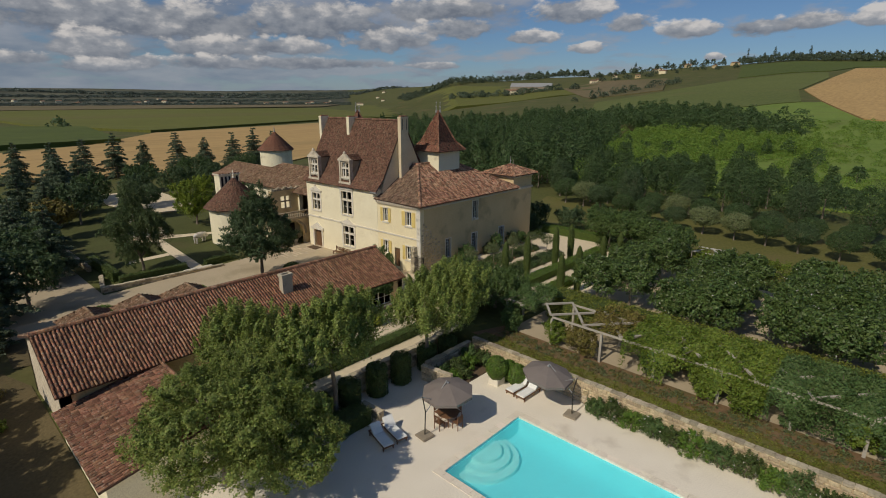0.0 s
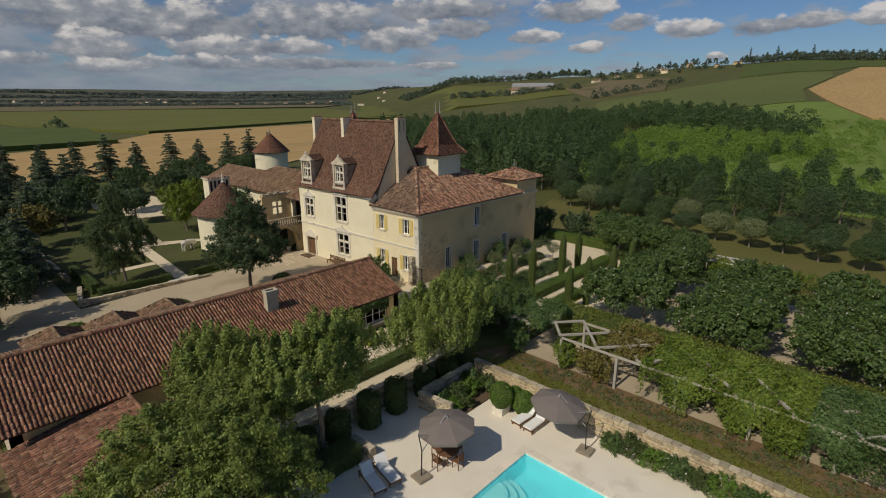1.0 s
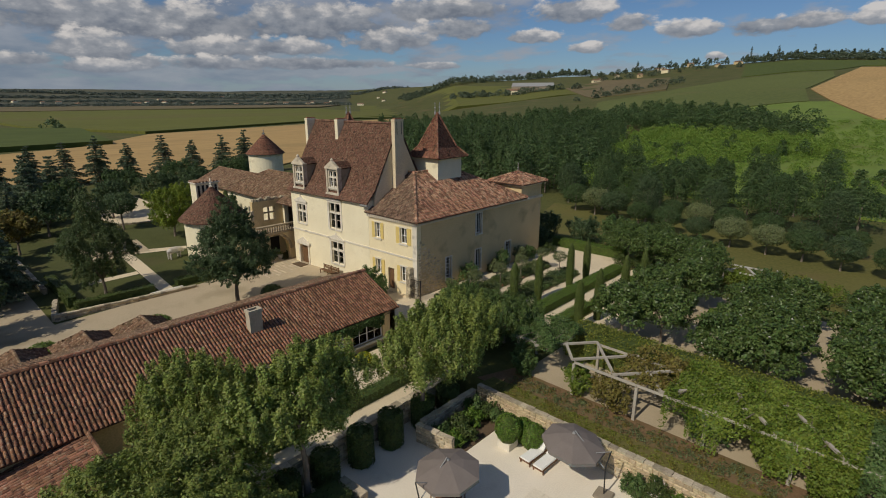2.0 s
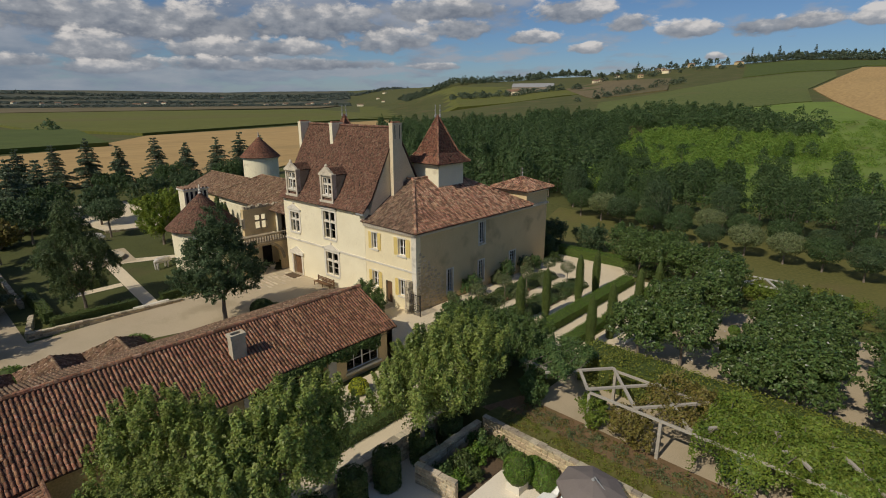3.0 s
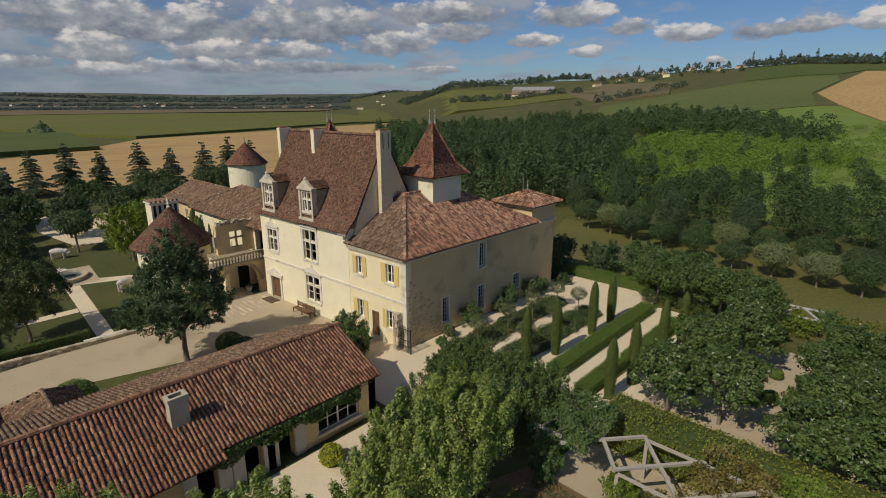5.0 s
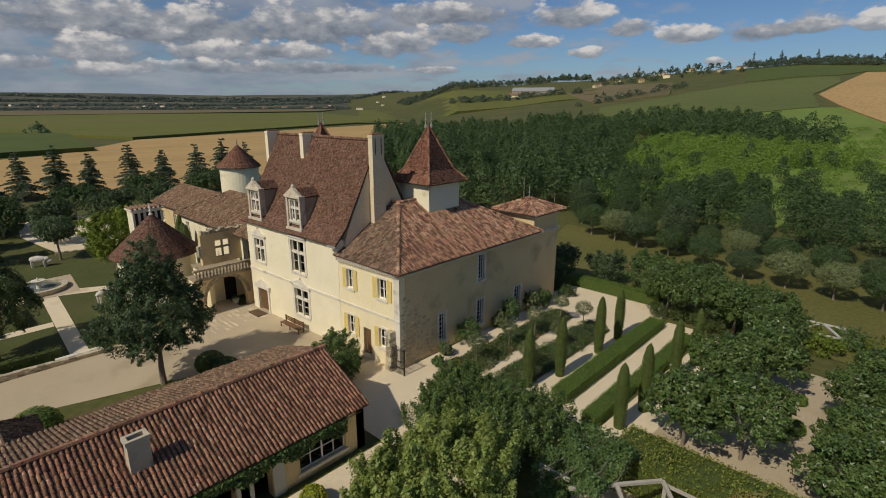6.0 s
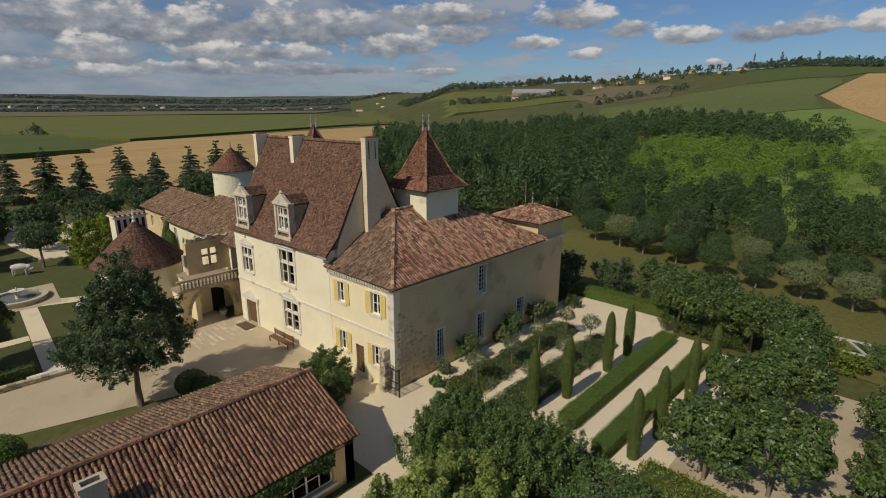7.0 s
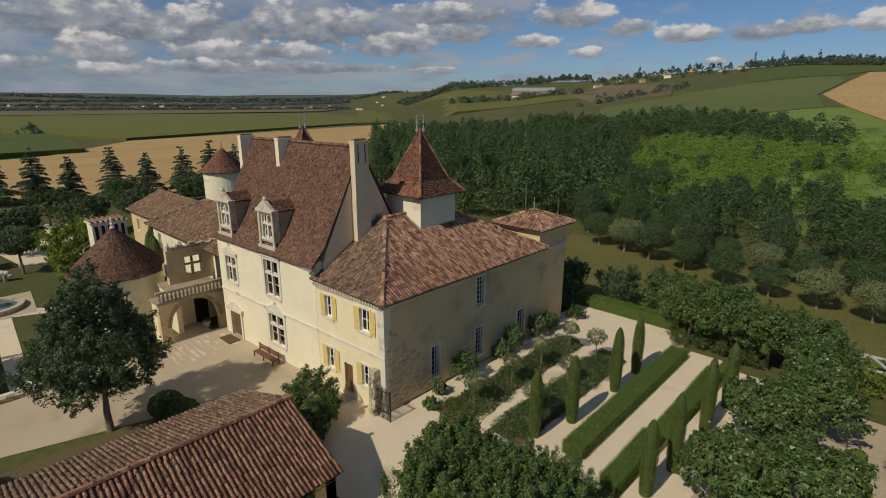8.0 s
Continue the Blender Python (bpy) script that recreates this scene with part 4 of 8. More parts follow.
def manor_house():
    h = thing("manor_house", "cream rendered manor house with steep brown tiled roof and dormers", "house", FM(-12.6, 4, 0.9))
    up = [(-17.8, -16.35, 5.65, 7.7), (-12.25, -10.5, 5.85, 8.5)]
    low = [(-12.2, -10.35, 2.15, 4.45)]
    door = (-17.85, -16.4, 0.95, 3.2)
    wall(h, FM, -18.9, -6.3, 0.2, 9.35, up + low + [door], 0.6, M_LIME)
    for o in up + low:
        window(h, FM, *o, mat=M_CREAM, cols=2, rows=3, surround=0.26, cross=True, pediment=True)
    # string course and cornice
    Shape().lbox(FM, -18.9, -0.07, 4.72, -6.3, -0.002, 4.90).put("string_course", M_STONE, h, "moulded limestone string course")
    Shape().lbox(FM, -18.95, -0.16, 9.05, -6.3, -0.003, 9.3).put("cornice", M_STONE, h, "limestone eaves cornice")
    # door
    d = Shape()
    for i in range(5):
        d.lbox(FM, -17.80 + i * 0.27, 0.22, 1.02, -17.80 + i * 0.27 + 0.255, 0.28, 3.15)
    dr = d.put("door", M_WOOD, h, "brown planked entrance door")
    Shape().lbox(FM, -16.62, 0.16, 1.95, -16.56, 0.22, 2.2).put("handle", M_METAL, dr)
    q = Shape().lbox(FM, -18.1, -0.08, 0.95, -17.86, 0.1, 3.2).lbox(FM, -16.39, -0.08, 0.95, -16.15, 0.1, 3.2).lbox(FM, -18.3, -0.2, 3.201, -15.95, 0.1, 3.5)
    q.prism([FM(-18.2, -0.16, 3.5), FM(-16.05, -0.16, 3.5), FM(-17.12, -0.16, 4.05)], [FM(-18.2, -0.002, 3.5), FM(-16.05, -0.002, 3.5), FM(-17.12, -0.002, 4.05)])
    q.put("door_surround", M_STONE, dr, "pedimented stone door surround")
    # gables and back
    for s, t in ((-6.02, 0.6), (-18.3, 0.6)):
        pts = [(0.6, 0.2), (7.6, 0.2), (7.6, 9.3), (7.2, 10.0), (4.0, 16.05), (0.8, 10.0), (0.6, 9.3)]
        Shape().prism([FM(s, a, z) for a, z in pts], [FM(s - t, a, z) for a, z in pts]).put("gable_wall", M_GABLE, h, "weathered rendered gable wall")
    Shape().lbox(FM, -18.9, 7.6, 0.2, -6.3, 8.2, 9.3).put("back_wall", M_LIME, h)
    # Near-black slab paints the rooms behind the windows as shaded.
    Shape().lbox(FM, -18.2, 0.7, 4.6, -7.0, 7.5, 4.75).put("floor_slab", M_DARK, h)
    # roof: steep upper slopes and a flared foot
    L, R = -19.1, -5.98
    prof = [(-0.42, 9.12), (0.65, 10.25), (4.0, 16.3)]
    for (a, za), (b, zb) in zip(prof, prof[1:]):
        slope(h, "roof_slope", [FM(L, a, za), FM(R, a, za), FM(R, b, zb), FM(L, b, zb)], FLAT, FLAT_P, M_FLAT)
        slope(h, "roof_slope", [FM(R, 8 - a, za), FM(L, 8 - a, za), FM(L, 8 - b, zb), FM(R, 8 - b, zb)], FLAT, FLAT_P, M_FLAT)
    ridge_caps(h, FM(L, 4.0, 16.34), FM(R, 4.0, 16.34), M_FLAT, 0.12)
    for s0, s1, d0, d1 in ((-6.0, -5.55, 3.05, 4.2), (-14.45, -14.0, 3.0, 4.3), (-19.55, -19.12, 2.9, 4.1)):
        chimney(h, FM, s0, d0, s1, d1, 9.0 if s0 > -10 else 11.0, 16.85 if s0 > -10 else 16.65, M_LIME if s0 < -10 else M_GABLE, 0 if s0 < -10 else 2)
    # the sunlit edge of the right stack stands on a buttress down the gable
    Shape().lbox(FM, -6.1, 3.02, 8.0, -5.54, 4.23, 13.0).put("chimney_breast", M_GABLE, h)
    for c in (-17.05, -11.35):
        dormer(h, c)
    Shape().lbox(FM, -6.9, -0.5, 8.95, -5.9, -0.36, 9.07).put("gutter", M_LEAD, h)
    return h


def dormer(h, c):
    w = 0.88
    base, eave, top = 9.85, 11.95, 12.62
    a, b = c - w, c + w
    op = (c - 0.56, c + 0.56, 10.15, 11.72)
    dm = wall(h, lambda s, d, z: FM(s, d - 0.02, z), a, b, base, eave, [op], 0.4, M_DORMER, "dormer", "carved limestone dormer with gabled roof")
    window(dm, lambda s, d, z: FM(s, d - 0.02, z), *op, cols=2, rows=3, cross=True, sill=True, panes=False)
    q = Shape()
    for s in (a - 0.06, b - 0.16):
        q.lbox(FM, s, -0.14, base - 0.3, s + 0.22, -0.022, eave)
    q.lbox(FM, a - 0.15, -0.22, eave, b + 0.15, 0.3, eave + 0.18)
    q.lbox(FM, a - 0.15, -0.22, base - 0.45, b + 0.15, -0.021, base - 0.25)
    q.prism([FM(a - 0.15, -0.16, eave + 0.18), FM(b + 0.15, -0.16, eave + 0.18), FM(c, -0.16, top + 0.2)], [FM(a - 0.15, 0.1, eave + 0.18), FM(b + 0.15, 0.1, eave + 0.18), FM(c, 0.1, top + 0.2)])
    q.lathe(FM(c, -0.03, top + 0.12), [(0.13, 0), (0.17, 0.1), (0.06, 0.28)], 7)
    q.put("pediment", M_DORMER, dm, "limestone pilasters and triangular pediment")
    for s0, s1 in ((a, a + 0.15), (b - 0.15, b)):
        pts = [(0.38, base - 0.3), (0.38, eave), (1.75, eave), (0.6, 10.1)]
        Shape().prism([FM(s0, d, z) for d, z in pts], [FM(s1, d, z) for d, z in pts]).put("cheek", M_OLD_STONE, dm)
    for sa, ea in ((a - 0.12, c), (b + 0.12, c)):
        za, zb = eave + 0.1, top
        p = [FM(sa, -0.1, za), FM(sa, 1.8, za), FM(ea, 2.2, zb), FM(ea, -0.1, zb)]
        if sa < c:
            p = [p[1], p[0], p[3], p[2]]
        slope(dm, "dormer_roof", p, FLAT, FLAT_P, M_FLAT, 0.06)


def side_wing():
    h = thing("side_wing", "ochre rendered wing with yellow shutters and hipped tile roof", "house", (-40, 44, 1.1))
    up = [(-5.35, -4.65, 6.05, 7.5), (-2.05, -1.2, 6.05, 7.5)]
    low = [(-5.4, -4.65, 2.5, 3.95), (-2.05, -1.3, 2.4, 3.85)]
    door = (-3.75, -2.95, 1.3, 3.4)
    wall(h, FM, -6.28, 0.0, 0.4, 8.27, up + low + [door], 0.55, M_OCHRE, label="ochre rendered front wall")
    for o in up + low:
        window(h, FM, *o, cols=2, rows=2, surround=0.14, shutters=True)
    d = Shape()
    for i in range(3):
        d.lbox(FM, -3.72 + i * 0.255, 0.2, 1.32, -3.72 + i * 0.255 + 0.245, 0.26, 3.38)
    dr = d.put("door", M_WOOD, h, "brown plank door")
    Shape().lbox(FM, -3.08, 0.15, 2.2, -3.03, 0.2, 2.4).put("handle", M_METAL, dr)
    Shape().lbox(FM, -6.28, -0.06, 4.72, 0.0, -0.002, 4.88).put("string_course", M_STONE, h)
    Shape().lbox(FM, -0.5, -0.03, 1.0, 0.03, 0.0, 8.2).put("quoin", M_STONE, h, "limestone corner quoins")
    side = [(8.05, 9.15, 5.7, 7.75), (8.0, 9.1, 1.95, 4.05), (3.65, 4.65, 2.05, 4.2), (13.0, 14.2, 1.75, 3.9)]
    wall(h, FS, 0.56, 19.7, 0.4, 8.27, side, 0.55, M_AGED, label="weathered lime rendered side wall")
    for o in side:
        window(h, FS, o[0] + 0.12, o[1] - 0.12, o[2], o[3], cols=3, rows=6, bar=0.035, surround=0.10, panes=False)
    back = frame_of(-37.65, 55.9, 180)
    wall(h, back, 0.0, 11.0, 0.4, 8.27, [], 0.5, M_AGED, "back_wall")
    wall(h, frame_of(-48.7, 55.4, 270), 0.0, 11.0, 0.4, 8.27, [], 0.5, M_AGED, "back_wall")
    # Near-black slabs put interior shade behind the wing windows.
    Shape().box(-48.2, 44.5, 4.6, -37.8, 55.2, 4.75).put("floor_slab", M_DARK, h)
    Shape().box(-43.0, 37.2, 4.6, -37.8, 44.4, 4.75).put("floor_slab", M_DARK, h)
    dentils(h, FM, -6.28, 0.0, 7.92)
    dentils(h, FS, 0.1, 19.6, 7.92)
    z0, zr = 8.32, 11.55
    A, B = (-42.5, 41.2, zr), (-42.5, 46.5, zr)
    ft = (ROMAN, ROMAN_P, M_TILE_WING)
    slope(h, "roof_slope", [(-43.75, 35.72, z0), (-36.6, 35.72, z0), A, (-43.75, 41.2, zr)], ROMAN, ROMAN_P, M_TILE_HIP)
    slope(h, "roof_slope", [(-36.6, 35.72, z0), (-36.6, 52.5, z0), B, A], *ft, loose=lambda x, y: (x > -40.6) & (y < 46.0))
    slope(h, "roof_slope", [(-36.6, 52.5, z0), (-48.4, 52.5, z0), B], *ft)
    slope(h, "roof_slope", [(-48.4, 52.5, z0), (-48.4, 44.9, z0), (-42.5, 44.9, zr), B], *ft)
    for p, q in ((A, (-36.6, 35.72, z0)), (B, (-36.6, 52.5, z0)), (A, B), ((-43.75, 41.2, zr), A)):
        ridge_caps(h, (q[0], q[1], q[2] + 0.06), (p[0], p[1], p[2] + 0.06), M_TILE_WING)
    # patch of bare wall: rubble stones at the foot of the corner
    r = random.Random(3)
    laid = []
    for i in range(5000):
        y = 36.5 + r.random() * 5.2
        z = 0.9 + r.random() * 5.6
        if z - 0.9 > 6.1 - 1.15 * (y - 36.2) + r.uniform(-0.4, 0.4):
            continue
        a, b = r.uniform(0.12, 0.27), r.uniform(0.08, 0.15)
        if len(laid) >= 290 or any(abs(y - p) < (a + q) * 0.80 and abs(z - t) < (b + k) * 0.80 for p, t, q, k in laid):
            continue
        laid.append((y, z, a, b))
        if any(36.2 + o[0] - 0.25 < y < 36.2 + o[1] + 0.25 and o[2] - 0.2 < z < o[3] + 0.2 for o in side):
            continue
        Shape().prism([(-37.13, y + a * math.cos(k), z + b * math.sin(k)) for k in (0.3, 1.4, 2.6, 3.6, 4.6, 5.5)],
                      [(-37.10 + r.uniform(0.02, 0.05), y + 0.85 * a * math.cos(k), z + 0.85 * b * math.sin(k)) for k in (0.3, 1.4, 2.6, 3.6, 4.6, 5.5)]).put("stone", M_CORNER_STONE, h)
    return h


def pyramid_tower(name, label, x0, y0, x1, y1, z0, z1, over, apex, mat_wall, template, pitch, mat_roof, flare=0.0, prongs=0, teeth=False):
    h = thing(name, label, "tower", ((x0 + x1) / 2, (y0 + y1) / 2, z0))
    f = [frame_of(x0, y0, 0), frame_of(x1, y0, 90), frame_of(x1, y1, 180), frame_of(x0, y1, 270)]
    lens = [x1 - x0, y1 - y0, x1 - x0, y1 - y0]
    for fr, n in zip(f, lens):
        wall(h, fr, 0.0 if fr in (f[0], f[2]) else 0.3, n if fr in (f[0], f[2]) else n - 0.3, z0, z1, [], 0.3, mat_wall)
        if teeth:
            dentils(h, fr, 0.0, n, z1 - 0.3, 0.3)
    cx, cy = (x0 + x1) / 2, (y0 + y1) / 2
    if flare:
        m = 0.62
        lo = [(x0 - over, y0 - over), (x1 + over, y0 - over), (x1 + over, y1 + over), (x0 - over, y1 + over)]
        hi = [(cx + (a - cx) * m, cy + (b - cy) * m) for a, b in lo]
        for i in range(4):
            j = (i + 1) % 4
            slope(h, "roof_slope", [(*lo[i], z1), (*lo[j], z1), (*hi[j], z1 + flare), (*hi[i], z1 + flare)], template, pitch, mat_roof)
            slope(h, "roof_slope", [(*hi[i], z1 + flare), (*hi[j], z1 + flare), (cx, cy, apex)], template, pitch, mat_roof)
            ridge_caps(h, (*lo[i], z1 + 0.04), (*hi[i], z1 + flare + 0.04), mat_roof, 0.10)
            ridge_caps(h, (*hi[i], z1 + flare + 0.04), (cx, cy, apex + 0.04), mat_roof, 0.10)
    else:
        hip_roof(h, x0 - over, y0 - over, x1 + over, y1 + over, z1, (cx, cy, apex), (cx, cy, apex), template, pitch, mat_roof)
    for i in range(prongs):
        o = (i - (prongs - 1) / 2) * 0.42
        Shape().lathe((cx + o * 0.75, cy + o * 0.75, apex - 0.15), [(0.10, 0), (0.10, 0.25), (0.05, 0.3), (0.03, 0.55), (0.09, 0.65), (0.03, 0.75), (0.02, 1.0), (0.06, 1.08), (0.01, 1.2)], 6).put("finial", M_LEAD, h, "slender lead finial")
    return h


def round_tower(name, label, c, r, z0, z1, over, apex, mat_wall, mat_roof, finial=None):
    h = thing(name, label, "tower", (c[0], c[1], z0))
    Shape().lathe((c[0], c[1], 0), [(r, z0), (r, z1), (r - 0.35, z1), (r - 0.35, z0)], 36, False).put("wall", mat_wall, h)
    Shape().lathe((c[0], c[1], 0), [(r + 0.14, z1 - 0.3), (r + 0.2, z1 - 0.05), (r, z1 - 0.04)], 36, False).put("cornice", M_STONE, h)
    n = 20
    rf = r + over
    lo = [(c[0] + rf * math.cos(2 * math.pi * i / n), c[1] + rf * math.sin(2 * math.pi * i / n)) for i in range(n)]
    for i in range(n):
        j = (i + 1) % n
        slope(h, "roof_slope", [(*lo[i], z1), (*lo[j], z1), (c[0], c[1], apex)], FLAT, FLAT_P, mat_roof)
    Shape().lathe((c[0], c[1], apex - 0.25), [(0.16, 0), (0.2, 0.2), (0.08, 0.3), (0.14, 0.5), (0.05, 0.65), (0.10, 0.8), (0.02, 1.15)], 8).put("finial", finial or M_LEAD, h, "turned finial at the roof tip")
    return h


def gallery():
    """Arched porch with a balustraded terrace on top, left of the main front."""
    h = thing("arched_gallery", "stone gallery with round arch and balustraded terrace", "porch", (-59, 33, 0.9))
    fr = frame_of(-56.85, 30.7, 90)
    w = 5.3
    a0, a1, spring = 0.75, 4.5, 2.25
    c, rad = (a0 + a1) / 2, (a1 - a0) / 2
    q = Shape()
    q.lbox(fr, 0, 0, 0.3, a0, 0.55, 4.25).lbox(fr, a1, 0, 0.3, w, 0.55, 4.25)
    n = 18
    for i in range(n):
        s0, s1 = a0 + (a1 - a0) * i / n, a0 + (a1 - a0) * (i + 1) / n
        z0, z1 = (spring + math.sqrt(max(0.0, rad * rad - (s - c) ** 2)) for s in (s0, s1))
        q.hexa([fr(s0, 0, z0), fr(s1, 0, z1), fr(s1, 0.55, z1), fr(s0, 0.55, z0), fr(s0, 0, 4.25), fr(s1, 0, 4.25), fr(s1, 0.55, 4.25), fr(s0, 0.55, 4.25)])
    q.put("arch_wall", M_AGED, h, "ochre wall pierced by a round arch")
    for i in range(13):
        t0, t1 = math.pi * i / 13 + 0.012, math.pi * (i + 1) / 13 - 0.012
        Shape().hexa([fr(c - rr * math.cos(t), dd, spring + rr * math.sin(t)) for dd in (-0.05, 0.2) for rr, t in ((rad, t0), (rad, t1), (rad + 0.3, t1), (rad + 0.3, t0))]).put("arch_stone", M_OLD_STONE, h)
    Shape().box(-58.3, 30.7, 0.3, -57.4, 31.2, 4.25).put("wall", M_OCHRE, h)
    Shape().box(-61.6, 32.4, 0.3, -58.3, 32.8, 4.25).put("wall", M_OCHRE, h)
    Shape().box(-60.0, 32.8, 0.3, -59.6, 36.2, 4.25).put("back_wall", M_OCHRE, h)
    # Dark panel on the back wall paints the shade of a doorway.
    Shape().box(-59.598, 34.3, 0.95, -59.54, 35.4, 3.2).put("doorway", M_DARK, h, "doorway drawn as a shade-dark panel at the back of the porch")
    Shape().box(-58.35, 30.6, 4.26, -56.7, 36.1, 4.46).box(-61.7, 32.3, 4.26, -58.35, 36.1, 4.46).put("terrace_slab", M_OLD_STONE, h, "limestone terrace slab")
    Shape().box(-58.3, 31.2, 0.7, -56.85, 32.4, 0.98).box(-59.6, 32.8, 0.7, -56.85, 35.3, 0.98).box(-58.3, 32.4, 0.7, -56.85, 32.8, 0.98).put("porch_floor", M_FLAG, h, "pale stone porch floor")
    rail = Shape().box(-56.95, 30.6, 5.12, -56.65, 36.1, 5.28)
    rail.put("handrail", M_OLD_STONE, h, "stone balustrade handrail")
    prof = [(0.09, 0), (0.09, 0.06), (0.05, 0.1), (0.10, 0.26), (0.05, 0.48), (0.07, 0.56), (0.09, 0.6), (0.09, 0.66)]
    for i in range(18):
        Shape().lathe((-56.8, 30.85 + i * 0.295, 4.46), prof, 8).put("baluster", M_OLD_STONE, h)
    # wall behind the terrace with a mullioned window and a broken top
    up = frame_of(-60.4, 30.9, 90)
    ob = (3.3, 4.75, 5.0, 6.6)
    wall(h, up, 2.0, 6.2, 4.46, 7.35, [ob], 0.5, M_AGED, "upper_wall", "worn upper wall with cross window")
    Shape().lbox(up, ob[0], 0.1, 5.85, ob[1], 0.3, 6.0).lbox(up, (ob[0] + ob[1]) / 2 - 0.07, 0.104, ob[2], (ob[0] + ob[1]) / 2 + 0.07, 0.296, ob[3]).put("stone_mullion", M_OLD_STONE, h, "open stone cross mullion")
    r = random.Random(8)
    for k in range(22):
        a = 1.75 + k * 0.2
        z = 7.36 if a > 2.0 else 6.2
        Shape().lbox(up, a, r.uniform(-0.03, 0.06), z - 0.9 if a < 2.0 else z, a + r.uniform(0.16, 0.195), r.uniform(0.42, 0.52), z + (0.1 + 0.28 * abs(math.sin(k * 0.7))) * r.uniform(0.6, 1.2)).put("top_stone", M_RUBBLE_ONE, h)
    return h


def left_range():
    h = thing("left_range", "low cream wing with lichened roman tile roof", "house", (-66, 41, 0.6))
    fr = frame_of(-74.0, 36.4, 1.0)
    op = [(1.2, 1.9, 4.6, 6.2), (6.2, 7.0, 4.2, 6.2)]
    wall(h, fr, 0.0, 14.0, 0.0, 6.9, op, 0.5, M_LIME)
    for o in op:
        window(h, fr, *o, cols=2, rows=3, panes=False)
    wall(h, frame_of(-74.0, 44.4, 270), 0.0, 7.5, 0.0, 6.9, [], 0.5, M_LIME)
    wall(h, frame_of(-56.5, 44.9, 180), 0.0, 17.5, 0.0, 6.9, [], 0.5, M_LIME)
    hip_roof_x(h, -74.6, 35.9, -56.0, 45.2, 6.95, 9.4, 4.6, M_TILE_OLD)
    g = thing("rear_range", "long rear wing with lichened tile roof", "house", (-82, 43, 0.3))
    wall(g, frame_of(-90.0, 39.0, 0.0), 0.0, 16.0, 0.0, 5.9, [(2, 2.8, 3.6, 5.0), (6, 6.8, 3.6, 5.0), (10, 10.8, 3.6, 5.0)], 0.5, M_AGED)
    for a in (2, 6, 10):
        window(g, frame_of(-90.0, 39.0, 0.0), a, a + 0.8, 3.6, 5.0, panes=False)
    wall(g, frame_of(-90.0, 46.0, 270), 0.0, 6.5, 0.0, 5.9, [], 0.5, M_AGED)
    wall(g, frame_of(-74.0, 46.5, 180), 0.0, 16.0, 0.0, 5.9, [], 0.5, M_AGED)
    gable_roof(g, frame_of(-90.4, 39.0, 0.0), 0.0, 16.6, -0.5, 5.95, 3.75, 7.9, 8.0, ROMAN, ROMAN_P, M_TILE_OLD)


def hip_roof_x(parent, x0, y0, x1, y1, z0, zr, inset, mat, template=None, pitch=None, caps=True):
    """Hipped roof whose ridge runs along x."""
    template, pitch = template or ROMAN, pitch or ROMAN_P
    ym = (y0 + y1) / 2
    a, b = (x0 + inset, ym, zr), (x1 - inset, ym, zr)
    slope(parent, "roof_slope", [(x0, y0, z0), (x1, y0, z0), b, a], template, pitch, mat)
    slope(parent, "roof_slope", [(x1, y0, z0), (x1, y1, z0), b], template, pitch, mat)
    slope(parent, "roof_slope", [(x1, y1, z0), (x0, y1, z0), a, b], template, pitch, mat)
    slope(parent, "roof_slope", [(x0, y1, z0), (x0, y0, z0), a], template, pitch, mat)
    if caps:
        for p, q in (((x0, y0, z0), a), ((x1, y0, z0), b), ((x1, y1, z0), b), ((x0, y1, z0), a), (a, b)):
            ridge_caps(parent, (p[0], p[1], p[2] + 0.06), (q[0], q[1], q[2] + 0.06), mat)


manor_house()
side_wing()
pyramid_tower("spire_tower", "square cream tower with steep red tiled spire", -44.5, 43.0, -41.0, 46.5, 8.5, 12.95, 0.5, 17.25, M_LIME, FLAT, FLAT_P, M_RED, 0.95, 2)
pyramid_tower("corner_tower", "square tower with low hipped tile roof at the wing's end", -41.0, 52.0, -37.12, 55.88, 8.06, 9.75, 0.5, 10.75, M_AGED, ROMAN, ROMAN_P, M_TILE_WING, 0.0, 1, True)
pyramid_tower("stair_turret", "slim stair turret with steep red tiled roof", -58.1, 42.4, -54.9, 45.6, 6.0, 13.6, 0.4, 17.1, M_LIME, FLAT, FLAT_P, M_RED, 0.6, 2)
gallery()
round_tower("round_turret", "round cream turret with conical red tiled roof", (-65.5, 30.7), 3.3, 0.2, 5.3, 0.6, 9.0, M_LIME, M_FLAT, M_STONE)
round_tower("round_tower", "distant round dovecote tower with conical tiled roof", (-98.2, 55.3), 3.1, 0.2, 8.7, 0.5, 12.3, M_LIME, M_RED)
left_range()


def fluted_chimney():
    h = thing("fluted_chimney", "broad cream chimney with slotted face and tile cap", "chimney", (-68, 31, 5))
    Shape().box(-68.6, 29.6, 3.0, -67.0, 32.2, 9.1).put("shaft", M_LIME, h)
    # Slots are dark strips on the shaft; their depth shade is painted.
    for i in range(5):
        Shape().box(-67.0, 29.78 + i * 0.5, 7.2, -66.96, 30.02 + i * 0.5, 8.9).put("slot", M_DARK, h, "vertical slot drawn as a shade-dark strip")
    Shape().box(-68.75, 29.45, 9.1, -66.85, 32.35, 9.22).put("coping", M_STONE, h)
    for i in range(7):
        Shape().tube((-68.75, 29.65 + i * 0.4, 9.3), (-66.85, 29.65 + i * 0.4, 9.3), 0.13, 0.11, 7).put("cap_tile", M_TILE_OLD, h)


fluted_chimney()


